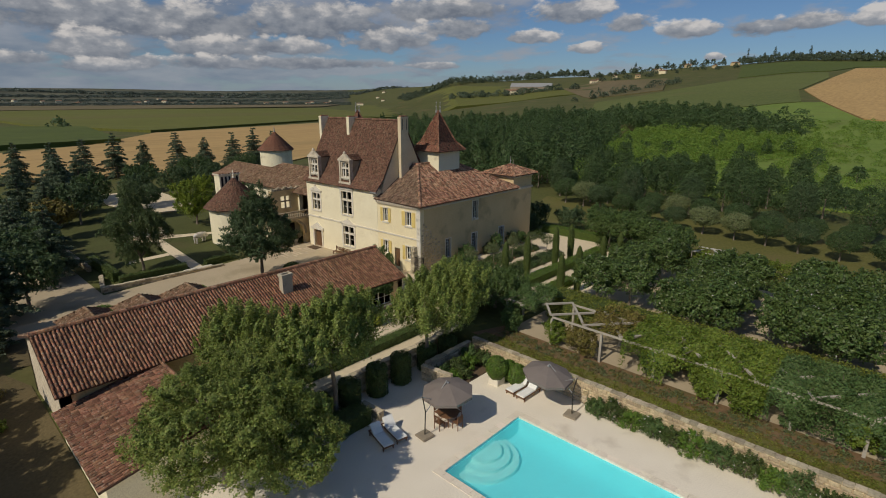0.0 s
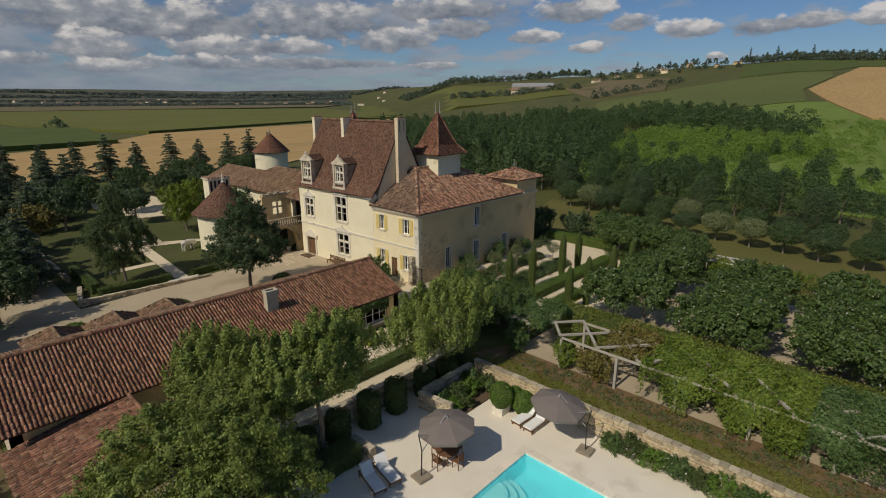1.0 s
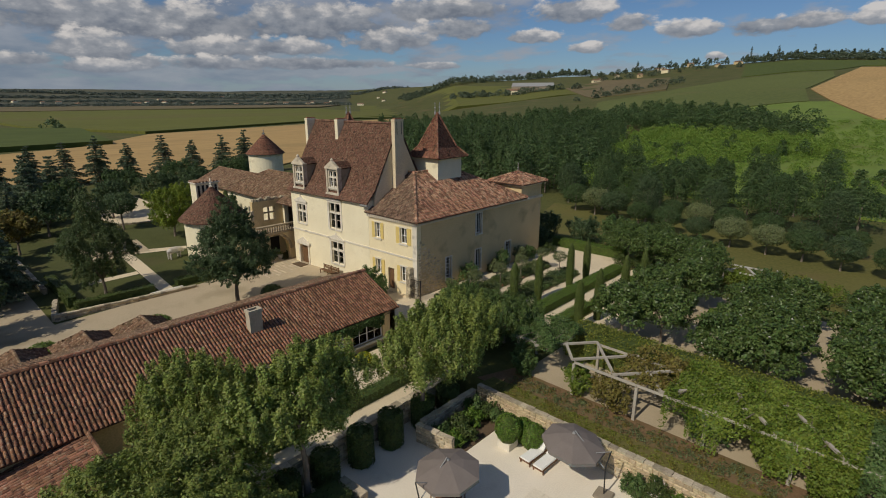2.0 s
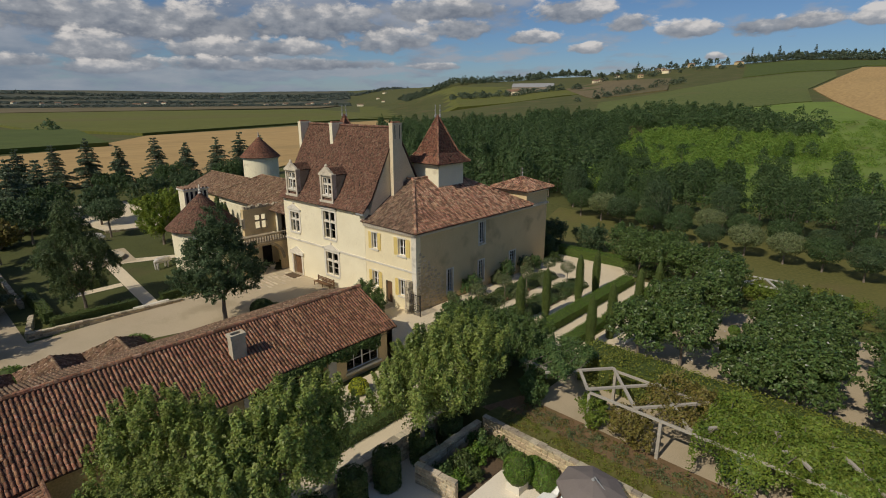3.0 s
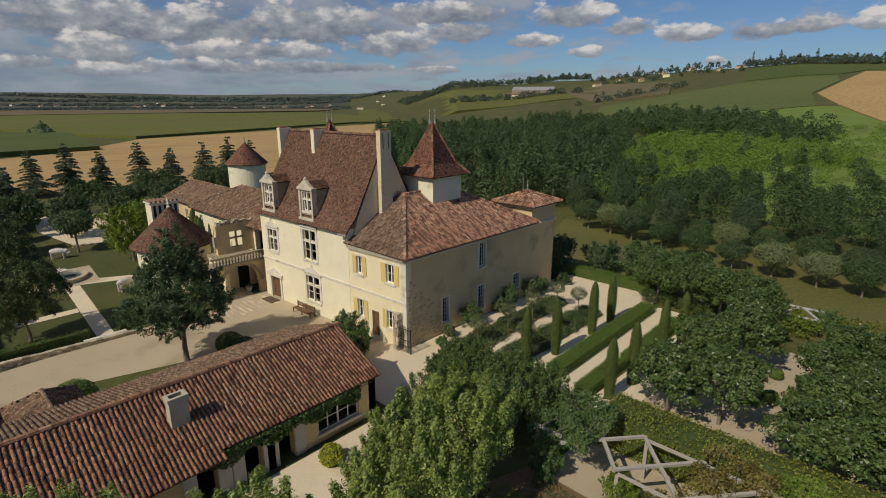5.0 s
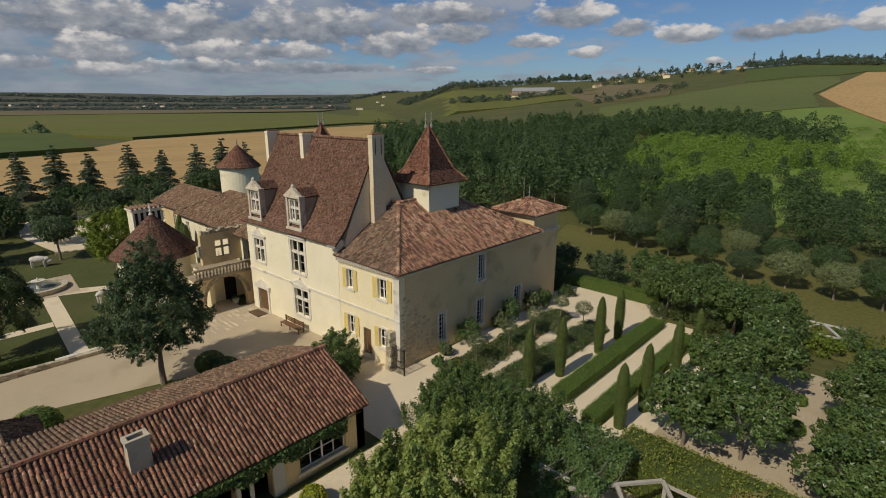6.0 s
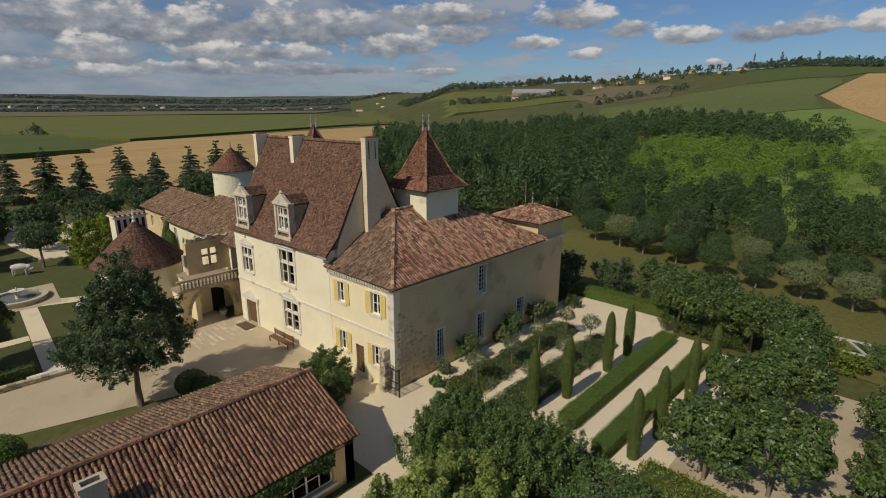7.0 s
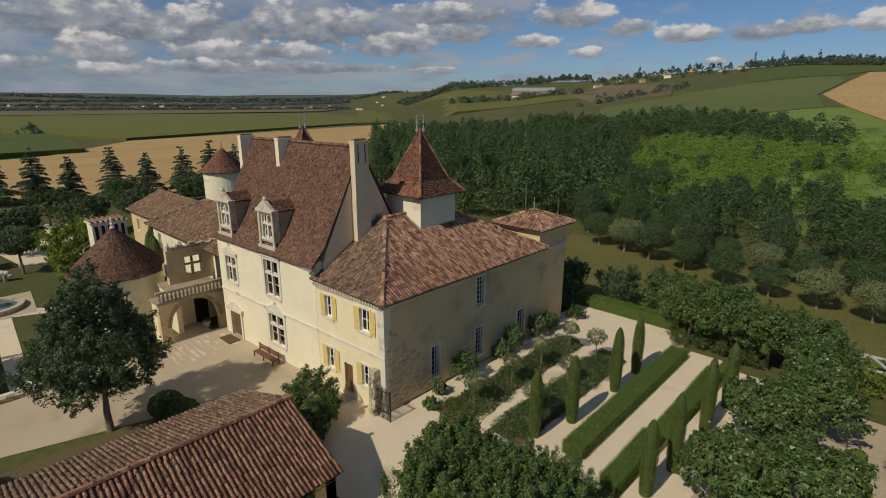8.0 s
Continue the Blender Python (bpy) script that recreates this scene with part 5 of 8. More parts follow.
# ---- the barn ----
def barn():
    h = thing("barn", "long low barn with red roman tile roof and stone walls", "barn", (-36.3, 17, 0.3))
    fe = frame_of(-32.5, 4.6, 90)      # east wall, s away along y
    ops = [(18.55, 19.45, 1.2, 3.35), (16.8, 17.7, 1.2, 3.35), (20.9, 23.6, 1.75, 3.15), (14.6, 15.5, 1.2, 3.35)]
    wall(h, fe, 0.0, 24.8, -0.2, 3.75, ops, 0.5, M_AGED, label="weathered rendered barn wall")
    for o in (ops[2],):
        window(h, fe, *o, cols=4, rows=2, panes=False)
    for o in (ops[0], ops[1], ops[3]):
        dr = Shape()
        for k in (0, 1):
            a = o[0] - 0.62 + k * (o[1] - o[0] + 0.64)
            dr.lbox(fe, a, -0.08, o[2], a + 0.6, -0.04, o[3])
        dr.put("door", M_PALE_WOOD, h, "pair of pale timber door leaves standing open")
    wall(h, frame_of(-41.0, 29.4, 270), 0.0, 24.8, -0.2, 3.85, [], 0.5, M_AGED)
    for y in (4.6, 28.9):
        pts = [(-41.0, -0.2), (-32.5, -0.2), (-32.5, 3.7), (-36.25, 5.45), (-41.0, 3.95)]
        Shape().prism([(x, y, z) for x, z in pts], [(x, y + 0.5, z) for x, z in pts]).put("gable_wall", M_PALE_RUBBLE, h, "pale rubble stone gable wall")
    xr, zr = -36.3, 5.62
    ta = dict(template=ROMAN, pitch=ROMAN_P, mat=M_TILE)
    slope(h, "roof_slope", [(-31.85, 4.3, 3.50), (-31.85, 20.4, 3.50), (xr, 20.4, zr), (xr, 4.3, zr)], loose=lambda x, y: (y > 16.6), **ta)
    slope(h, "roof_slope", [(-32.30, 20.4, 3.73), (-32.30, 29.7, 3.73), (xr, 29.7, zr), (xr, 20.4, zr)], loose=lambda x, y: y > 24.6, **ta)
    slope(h, "roof_slope", [(-41.5, 29.7, 3.92), (-41.5, 4.3, 3.92), (xr, 4.3, zr), (xr, 29.7, zr)], ROMAN, ROMAN_P, M_TILE_OLD)
    ridge_caps(h, (xr, 4.3, zr + 0.07), (xr, 29.7, zr + 0.07), M_TILE)
    f = frame_of(-34.6, 19.0, 0)
    q = Shape().lbox(f, 0, 0, 4.4, 0.52, 0.82, 5.9)
    for a0, b0, a1, b1 in ((-0.05, -0.05, 0.57, 0.1), (-0.05, 0.72, 0.57, 0.87), (-0.05, 0.1, 0.1, 0.72), (0.42, 0.1, 0.57, 0.72)):
        q.lbox(f, a0, b0, 5.9, a1, b1, 6.1)
    ch = q.put("chimney", M_AGED_STONE, h, "squat weathered stone chimney with an open flue")
    # Dark sheet paints the shade down in the flue.
    Shape().lbox(f, 0.1, 0.1, 5.901, 0.42, 0.72, 5.93).put("flue", M_DARK, ch, "flue opening with painted shade")
    # hipped bays on the yard side
    for y in (15.85, 12.3, 8.65):
        p = thing("barn_bay", "small hipped tile roof bay behind the barn", "barn bay", (-43, y, 0.3), "hipped bays behind the barn")
        Shape().box(-45.4, y - 1.4, 0.0, -40.05, y + 1.4, 2.6).put("wall", M_AGED, p)
        z0, z1 = 2.70, 3.78
        c = [(-45.8, y - 1.75, z0), (-39.6, y - 1.75, z0), (-39.6, y + 1.75, z0), (-45.8, y + 1.75, z0)]
        a, b = (-44.2, y, z1), (-39.6, y, z1)
        slope(p, "roof_slope", [c[0], c[1], b, a], ROMAN, ROMAN_P, M_TILE_OLD)
        slope(p, "roof_slope", [c[2], c[3], a, b], ROMAN, ROMAN_P, M_TILE_OLD)
        slope(p, "roof_slope", [c[3], c[0], a], ROMAN, ROMAN_P, M_TILE_OLD)
        for k in (0, 3):
            ridge_caps(p, c[k], a, M_TILE_OLD, 0.1)
        ridge_caps(p, a, b, M_TILE_OLD, 0.1)
    # annex at right angles to the barn
    x = thing("barn_annex", "low annex with faded roman tile roof against the barn", "annex", (-28, 7, 0.2))
    Shape().box(-32.49, 4.45, -0.2, -24.3, 4.9, 2.45).put("wall", M_LIME, x, "cream rendered annex wall")
    Shape().prism([(-24.8, 4.9, -0.2), (-24.8, 9.5, -0.2), (-24.8, 9.5, 3.3), (-24.8, 4.9, 2.4)], [(-24.3, 4.9, -0.2), (-24.3, 9.5, -0.2), (-24.3, 9.5, 3.3), (-24.3, 4.9, 2.4)]).put("wall", M_LIME, x)
    Shape().box(-32.49, 9.2, -0.2, -24.8, 9.55, 3.3).put("wall", M_LIME, x)
    slope(x, "roof_slope", [(-32.48, 4.1, 2.45), (-24.0, 4.1, 2.45), (-24.0, 9.6, 3.45), (-32.48, 9.6, 3.45)], ROMAN, ROMAN_P, M_TILE_ANNEX)
    ridge_caps(x, (-32.4, 9.6, 3.5), (-24.0, 9.6, 3.5), M_TILE_ANNEX, 0.1)


barn()


# ---- pool terrace ----
def pool():
    x0, y0, x1, y1 = -16.25, 17.4, -3.2, 24.05
    t = thing("terrace", "pale stone pool terrace", "terrace", (-10, 18, 0), kind="structure")
    for a, b, c, d in ((-25.3, -8.5, x0 - 0.45, 28.2), (x1 + 0.45, -8.5, 20, 28.2), (x0 - 0.45, -8.5, x1 + 0.45, y0 - 0.45), (x0 - 0.45, y1 + 0.45, x1 + 0.45, 28.2)):
        Shape().box(a, b, -0.3, c, d, 0.0).put("paving", M_PAVE, t)
    p = thing("swimming_pool", "rectangular turquoise swimming pool with curved steps", "pool", (-10, 20, -1.4))
    b = Shape()
    b.box(x0 - 0.2, y0 - 0.2, -1.35, x1 + 0.2, y1 + 0.2, -1.1)
    b.box(x0 - 0.2, y0 - 0.2, -1.5, x0, y1 + 0.2, -0.02).box(x1, y0 - 0.2, -1.5, x1 + 0.2, y1 + 0.2, -0.02)
    b.box(x0, y0 - 0.2, -1.5, x1, y0, -0.02).box(x0, y1, -1.5, x1, y1 + 0.2, -0.02)
    b.put("basin", M_POOL, p, "turquoise lined basin")
    for i, (r, z) in enumerate(((2.05, -0.85), (1.55, -0.62), (1.05, -0.40))):
        n = 20
        arc = [(x0 + 0.001, 20.6 - r, 0)] + [(x0 + r * math.sin(math.pi * k / n), 20.6 - r * math.cos(math.pi * k / n), 0) for k in range(1, n)] + [(x0 + 0.001, 20.6 + r, 0)]
        Shape().prism([(a, c, -1.49) for a, c, _ in arc], [(a, c, z) for a, c, _ in arc]).put("step", M_POOL_STEP, p, "curved pale pool step")
    s = Shape()
    n = 60
    xs, ys = np.linspace(x0, x1, n), np.linspace(y0, y1, n // 2)
    gx, gy = np.meshgrid(xs, ys)
    v = np.stack([gx.ravel(), gy.ravel(), np.full(gx.size, -0.14)], 1)
    i = (np.arange(n // 2 - 1)[:, None] * n + np.arange(n - 1)[None]).ravel()
    w = link_mesh("water", quads_mesh("water", v, np.stack([i, i + 1, i + n + 1, i + n], 1)), M_WATER, p, "clear blue water")
    w.visible_shadow = False
    # coping stones
    k = 0
    for a, c, dx, dy, ln in ((x0 - 0.45, y0 - 0.45, 1, 0, x1 - x0 + 0.9), (x0 - 0.45, y1 - 0.02, 1, 0, x1 - x0 + 0.9), (x0 - 0.45, y0, 0, 1, y1 - y0), (x1 - 0.02, y0, 0, 1, y1 - y0 - 0.03)):
        m = int(ln / 0.6)
        for j in range(m):
            u0, u1 = j * ln / m + 0.006, (j + 1) * ln / m - 0.006
            if dx:
                Shape().box(a + u0, c, -0.1, a + u1, c + 0.445, 0.028).put("coping_stone", M_PAVE_ONE, p)
            else:
                Shape().box(a, c + u0, -0.1, a + 0.445, c + u1, 0.028).put("coping_stone", M_PAVE_ONE, p)


M_POOL_STEP = material("pale pool step", (0.62, 0.74, 0.66), (0.70, 0.82, 0.74), 2.0, 12, 0.4, 0.0)
pool()


def stone_wall(name, label, p, q, z0, z1, thick, seed, course=0.22, pieces=300):
    """A dry-stone wall: separate face stones before a core, capped by coping stones."""
    g = random.Random(seed)
    t = thing(name, label, "wall", (*p, z0), kind="structure")
    a = math.degrees(math.atan2(q[1] - p[1], q[0] - p[0]))
    fr = frame_of(p[0], p[1], a)
    ln = math.hypot(q[0] - p[0], q[1] - p[1])
    Shape().lbox(fr, 0.0, 0.05, z0 - 0.2, ln, thick - 0.05, z1 - 0.12).put("core", M_RUBBLE, t)
    count = 0
    rest = Shape()
    for face in (0, 1):
        z = z0
        while z < z1 - 0.15:
            hh = min(course * g.uniform(0.8, 1.2), z1 - 0.12 - z)
            s = 0.0
            while s < ln - 0.05:
                w = min(g.uniform(0.22, 0.5), ln - s)
                d = g.uniform(-0.02, 0.03)
                sh = Shape() if count < pieces and face == 0 else rest
                d0, d1 = (d, 0.049) if face == 0 else (thick - 0.049, thick - d)
                x0, x1, y0, y1 = s + 0.012, s + w - 0.012, z + 0.012, z + hh - 0.012
                e = 0.03
                outer = d0 if face == 0 else d1
                inner = d1 if face == 0 else d0
                sh.prism([fr(x0, inner, y0), fr(x1, inner, y0), fr(x1, inner, y1), fr(x0, inner, y1)], [fr(x0 + e, outer, y0 + e), fr(x1 - e, outer, y0 + e), fr(x1 - e, outer, y1 - e), fr(x0 + e, outer, y1 - e)])
                if sh is not rest:
                    sh.put("stone", M_RUBBLE_ONE, t)
                count += 1
                s += w
            z += hh
    if rest.v:
        rest.put("stone_face", M_RUBBLE, t, kind="stuff")
    n = max(2, int(ln / 0.45))
    for i in range(n):
        Shape().lbox(fr, i * ln / n + g.uniform(0.002, 0.014), g.uniform(-0.04, 0.03), z1 - 0.115, (i + 1) * ln / n - g.uniform(0.002, 0.014), thick + g.uniform(-0.06, 0.02), z1 + g.uniform(-0.03, 0.02)).put("coping_stone", M_RUBBLE_ONE, t)
    return t


stone_wall("retaining_wall", "dry-stone retaining wall along the pool terrace", (-23.3, 27.95), (14, 28.1), 0.0, 1.62, 0.34, 1)
stone_wall("planter_wall", "low dry-stone wall round a planting bed", (-23.3, 23.3), (-23.3, 27.9), 0.0, 1.30, 0.34, 2)
stone_wall("planter_wall_end", "low dry-stone wall round a planting bed", (-23.62, 22.95), (-21.2, 23.3), 0.0, 1.15, 0.32, 3)
stone_wall("terrace_wall", "dry-stone wall below the gravel path", (-25.25, 8.0), (-25.25, 27.6), 0.0, 1.50, 0.5, 4)


def umbrella(x, y, turn, tilt, label):
    """Cantilever umbrella: base, bent pole, arm, eight-sided canopy."""
    u = thing("cantilever_umbrella", label, "umbrella", (0, 0, 0), "pool umbrellas")
    Shape().box(-0.42, -0.42, 0.0, 0.42, 0.42, 0.14).put("base", M_CONCRETE, u, "beige stone base slab", bevel=0.04)
    pole = Shape().tube((0, 0, 0.14), (0.05, 0, 1.6), 0.035, 0.033, 8).tube((0.05, 0, 1.6), (-0.15, 0, 2.62), 0.033, 0.03, 8)
    pole.put("pole", M_METAL, u)
    Shape().tube((0.10, 0, 1.55), (1.7, 0, 2.95), 0.028, 0.025, 8).tube((-0.15, 0, 2.6), (0.75, 0, 2.1), 0.018, 0.016, 6).put("arm", M_LEAD, u)
    c = Vector((1.75, 0, 2.78))
    r, n = 1.55, 8
    rim = [c + Vector((r * math.cos(2 * math.pi * (i + 0.5) / n), r * math.sin(2 * math.pi * (i + 0.5) / n), -0.55 + tilt * math.cos(2 * math.pi * (i + 0.5) / n))) for i in range(n)]
    low = [p - Vector((0, 0, 0.16)) for p in rim]
    mid = [c.lerp(p, 0.5) + Vector((0, 0, 0.05)) for p in rim]
    s = Shape()
    vs = [c] + mid + rim + low
    fs = [(0, 1 + i, 1 + (i + 1) % n) for i in range(n)] + [(1 + i, 1 + n + i, 1 + n + (i + 1) % n, 1 + (i + 1) % n) for i in range(n)] + [(1 + n + i, 1 + 2 * n + i, 1 + 2 * n + (i + 1) % n, 1 + n + (i + 1) % n) for i in range(n)]
    s.add(vs, fs)
    can = s.put("canopy", M_CANVAS, u, "taupe canvas canopy")
    sol = can.modifiers.new("cloth", "SOLIDIFY")
    sol.thickness = 0.012
    for i in range(n):
        Shape().tube(c - Vector((0, 0, 0.1)), rim[i] - Vector((0, 0, 0.04)), 0.012, 0.010, 5).put("rib", M_METAL, can)
    Shape().lathe((c.x, c.y, c.z - 0.05), [(0.07, 0), (0.09, 0.06), (0.03, 0.14)], 8).put("hub", M_LEAD, can)
    u.matrix_world = pose(x, y, 0.0, 0, 0, turn)
    return u


umbrella(-19.05, 18.75, 85, 0.10, "taupe cantilever umbrella over a teak table")
umbrella(-13.95, 26.35, 185, 0.18, "taupe cantilever umbrella beside white loungers")


def lounger(x, y, turn, back, label):
    t = thing("sun_lounger", label, "lounger", (0, 0, 0), "pool loungers")
    Shape().box(-0.33, 0.0, 0.24, -0.28, 1.95, 0.30).box(0.28, 0.0, 0.24, 0.33, 1.95, 0.30).box(-0.28, 0.0, 0.24, 0.28, 0.05, 0.30).box(-0.28, 1.9, 0.24, 0.28, 1.95, 0.30).put("frame", M_TEAK, t)
    for a, b in ((-0.33, 0.1), (0.27, 0.1), (-0.33, 1.78), (0.27, 1.78)):
        Shape().box(a, b, 0.0, a + 0.06, b + 0.06, 0.24).put("leg", M_TEAK, t)
    Shape().box(-0.31, 0.02, 0.30, 0.31, 1.28, 0.40).put("mattress", M_CUSHION, t, "off-white mattress", bevel=0.03)
    bk = Shape()
    h = 0.68 * math.sin(radians(back))
    w = 0.68 * math.cos(radians(back))
    bk.hexa([(-0.31, 1.29, 0.30), (0.31, 1.29, 0.30), (0.31, 1.29 + w, 0.30 + h), (-0.31, 1.29 + w, 0.30 + h), (-0.31, 1.27, 0.40), (0.31, 1.27, 0.40), (0.31, 1.27 + w - 0.05, 0.41 + h), (-0.31, 1.27 + w - 0.05, 0.41 + h)])
    bk.put("backrest", M_CUSHION, t, "raised off-white backrest cushion")
    t.matrix_world = pose(x, y, 0.0, 0, 0, turn)
    return t


lounger(-18.05, 25.5, -4, 45, "white cushioned sun lounger with raised back")
lounger(-17.2, 25.45, -2, 40, "white cushioned sun lounger with raised back")
lounger(-19.5, 17.45, 79, 42, "white cushioned sun lounger in tree shade")
lounger(-19.55, 16.5, 77, 36, "white cushioned sun lounger in tree shade")


def dining_set(x, y):
    t = thing("teak_table", "round teak table under the umbrella", "table", (x, y, 0))
    Shape().lathe((x, y, 0.70), [(0.62, 0), (0.64, 0.02), (0.64, 0.05), (0.62, 0.06)], 20).put("tabletop", M_TEAK, t)
    for i in range(4):
        a = math.pi * (i + 0.5) / 2
        Shape().tube((x + 0.45 * math.cos(a), y + 0.45 * math.sin(a), 0), (x + 0.38 * math.cos(a), y + 0.38 * math.sin(a), 0.70), 0.03, 0.03, 6).put("leg", M_TEAK, t)
    c = thing("teak_chair", "slatted teak folding chair at the round table", "chair", (0, 0, 0), "chairs round the pool table")
    Shape().box(-0.22, -0.22, 0.43, 0.22, 0.20, 0.46).put("seat", M_TEAK, c)
    for a, b, h in ((-0.22, -0.22, 0.43), (0.18, -0.22, 0.43), (-0.22, 0.2, 0.92), (0.18, 0.2, 0.92)):
        Shape().box(a, b, 0, a + 0.04, b + 0.04, h).put("leg", M_TEAK, c)
    for i in range(5):
        Shape().box(-0.16 + i * 0.07, 0.205, 0.5, -0.12 + i * 0.07, 0.225, 0.86).put("back_slat", M_TEAK, c)
    Shape().box(-0.18, 0.2, 0.86, 0.18, 0.235, 0.92).put("back_rail", M_TEAK, c)
    c.matrix_world = pose(x, y + 0.74, 0, 0, 0, 0)
    for a in (90, 180, 270):
        copy_thing(c, pose(x - 0.74 * math.sin(radians(a)), y + 0.74 * math.cos(radians(a)), 0, 0, 0, a))


dining_set(-18.95, 20.6)


# ---- plants ----
def leaf_quads(points, normals, size, ratio=0.62, spread=0.7):
    """Small pointed leaves at points, turned roughly along the normals."""
    n = len(points)
    nn = normals + RNG.normal(0, spread, (n, 3))
    nn /= np.linalg.norm(nn, axis=1)[:, None] + 1e-9
    a = RNG.normal(0, 1, (n, 3))
    a -= (a * nn).sum(1)[:, None] * nn
    a /= np.linalg.norm(a, axis=1)[:, None] + 1e-9
    b = np.cross(nn, a)
    s = size * RNG.uniform(0.65, 1.35, n)[:, None]
    w = s * 0.54 * ratio
    v = np.stack([points - a * s * 0.55, points + a * s * 0.45 - b * w + nn * s * 0.06, points + a * s * 0.45 + b * w + nn * s * 0.06], 1)
    return v.reshape(-1, 3)


def leaf_mesh(name, clouds):
    """clouds: (points, normals, size)."""
    v = np.concatenate([leaf_quads(*c) for c in clouds])
    return quads_mesh(name, v, np.arange(len(v)).reshape(-1, 3))


def blob_cloud(blobs, n, size, shell=0.30):
    """Leaf points in the outer shell of many overlapping ellipsoids (x, y, z, rx, ry, rz)."""
    b = np.array(blobs, dtype=float)
    area = (b[:, 3] * b[:, 4] + b[:, 4] * b[:, 5] + b[:, 3] * b[:, 5])
    pick = RNG.choice(len(b), n, p=area / area.sum())
    d = RNG.normal(0, 1, (n, 3))
    d /= np.linalg.norm(d, axis=1)[:, None]
    r = 1 - shell * RNG.random(n) ** 1.6 + RNG.normal(0, 0.05, n)
    p = b[pick, :3] + d * b[pick, 3:] * r[:, None]
    inside = np.zeros(n, bool)
    for k in range(len(b)):
        q = (p - b[k, :3]) / b[k, 3:]
        inside |= ((q * q).sum(1) < 0.45) & (pick != k)
    p, d = p[~inside], d[~inside]
    nrm = d + np.array((0, 0, 0.35))
    return p, nrm, size


def lumps(c, r, n, seed, small=0.42):
    """An uneven crown: a core and lumps around it."""
    g = random.Random(seed)
    out = [(c[0], c[1], c[2], r[0] * 0.72, r[1] * 0.72, r[2] * 0.72)]
    for i in range(n):
        t = 2 * math.pi * (i * 0.618 + g.random() * 0.2)
        z = g.uniform(-0.75, 0.9)
        k = math.sqrt(max(0.0, 1 - z * z)) * g.uniform(0.55, 0.85)
        s = g.uniform(0.75, 1.2) * small
        out.append((c[0] + r[0] * k * math.cos(t), c[1] + r[1] * k * math.sin(t), c[2] + r[2] * z * 0.66, r[0] * s, r[1] * s, r[2] * s))
    return out


def crown_cloud(blobs, n, size, up=0.9, per=11, stretch=1.7, fill=0.32):
    """Leaves gathered on leafy shoots that stand out of every lump of a crown."""
    b = np.array(blobs, dtype=float)
    mean = b[:, 3:].mean(1)
    k = per * len(b)
    pick = RNG.choice(len(b), k, p=mean ** 2 / (mean ** 2).sum())
    d = RNG.normal(0, 1, (k, 3))
    d[:, 2] = np.where(d[:, 2] < -0.6, -d[:, 2], d[:, 2])
    d /= np.linalg.norm(d, axis=1)[:, None]
    c = b[pick, :3] + d * b[pick, 3:] * RNG.uniform(0.72, 1.02, k)[:, None]
    hid = np.zeros(k, bool)
    for j in range(len(b)):
        q = (c - b[j, :3]) / b[j, 3:]
        hid |= ((q * q).sum(1) < 0.5) & (pick != j)
    c, d, pick = c[~hid], d[~hid], pick[~hid]
    rad = np.clip(mean[pick] * 0.30, 0.10, 0.34) * RNG.uniform(0.6, 1.35, len(c))
    ax = d * 0.8 + np.array((0, 0, up)) + RNG.normal(0, 0.25, c.shape)
    ax /= np.linalg.norm(ax, axis=1)[:, None]
    m = int(n * (1 - fill))
    w = RNG.choice(len(c), m, p=rad ** 2 / (rad ** 2).sum())
    t = RNG.random(m) * 1.5 - 0.45
    ring = RNG.normal(0, 1, (m, 3))
    p = c[w] + ax[w] * (t * stretch * rad[w])[:, None] + ring * (rad[w] * 0.42 * (1.15 - 0.7 * np.clip(t, 0, 1)))[:, None]
    nrm = d[w] * 0.5 + ax[w] * 0.5 + ring * 0.35 + np.array((0, 0, 0.25))
    fp, fn, _ = blob_cloud(blobs, n - m, size, 0.45)
    return np.concatenate([p, fp]), np.concatenate([nrm, fn]), size


def trunk_shape(h, r, tips, seed=0):
    g = random.Random(seed)
    s = Shape()
    pts = [Vector((0, 0, -0.1)), Vector((g.uniform(-0.05, 0.05), g.uniform(-0.05, 0.05), h * 0.5)), Vector((g.uniform(-0.1, 0.1), g.uniform(-0.1, 0.1), h))]
    s.tube(pts[0], pts[1], r * 1.25, r, 8).tube(pts[1], pts[2], r, r * 0.75, 8)
    for t in tips:
        m = pts[2].lerp(Vector(t), 0.5) + Vector((0, 0, 0.1 * h))
        s.tube(pts[2], m, r * 0.6, r * 0.35, 6).tube(m, t, r * 0.35, r * 0.1, 5)
    return s


def tree(name, label, at, trunk_h, trunk_r, blobs, mat, n, size, seed=0, group="", category="tree", up=0.9, round_head=False, per=11, stretch=1.7, fill=0.32):
    """A tree built at the origin and set at its place."""
    t = thing(name, label, category, (0, 0, 0), group)
    tips = [b[:3] for b in blobs[1:8]]
    trunk_shape(trunk_h, trunk_r, tips, seed).put("trunk", M_BARK, t)
    link_mesh("crown", leaf_mesh("crown", [blob_cloud(blobs, n, size) if round_head else crown_cloud(blobs, n, size, up, per, stretch, fill)]), mat, t)
    t.location = at
    return t


def ground_at(x, y):
    return float(height(x, y))


def planted(ob, x, y, turn=0.0, scale=1.0):
    """A copy of a plant at another place."""
    c = copy_thing(ob, pose(x, y, ground_at(x, y), 0, 0, turn))
    c.scale = (scale, scale, scale)
    return c


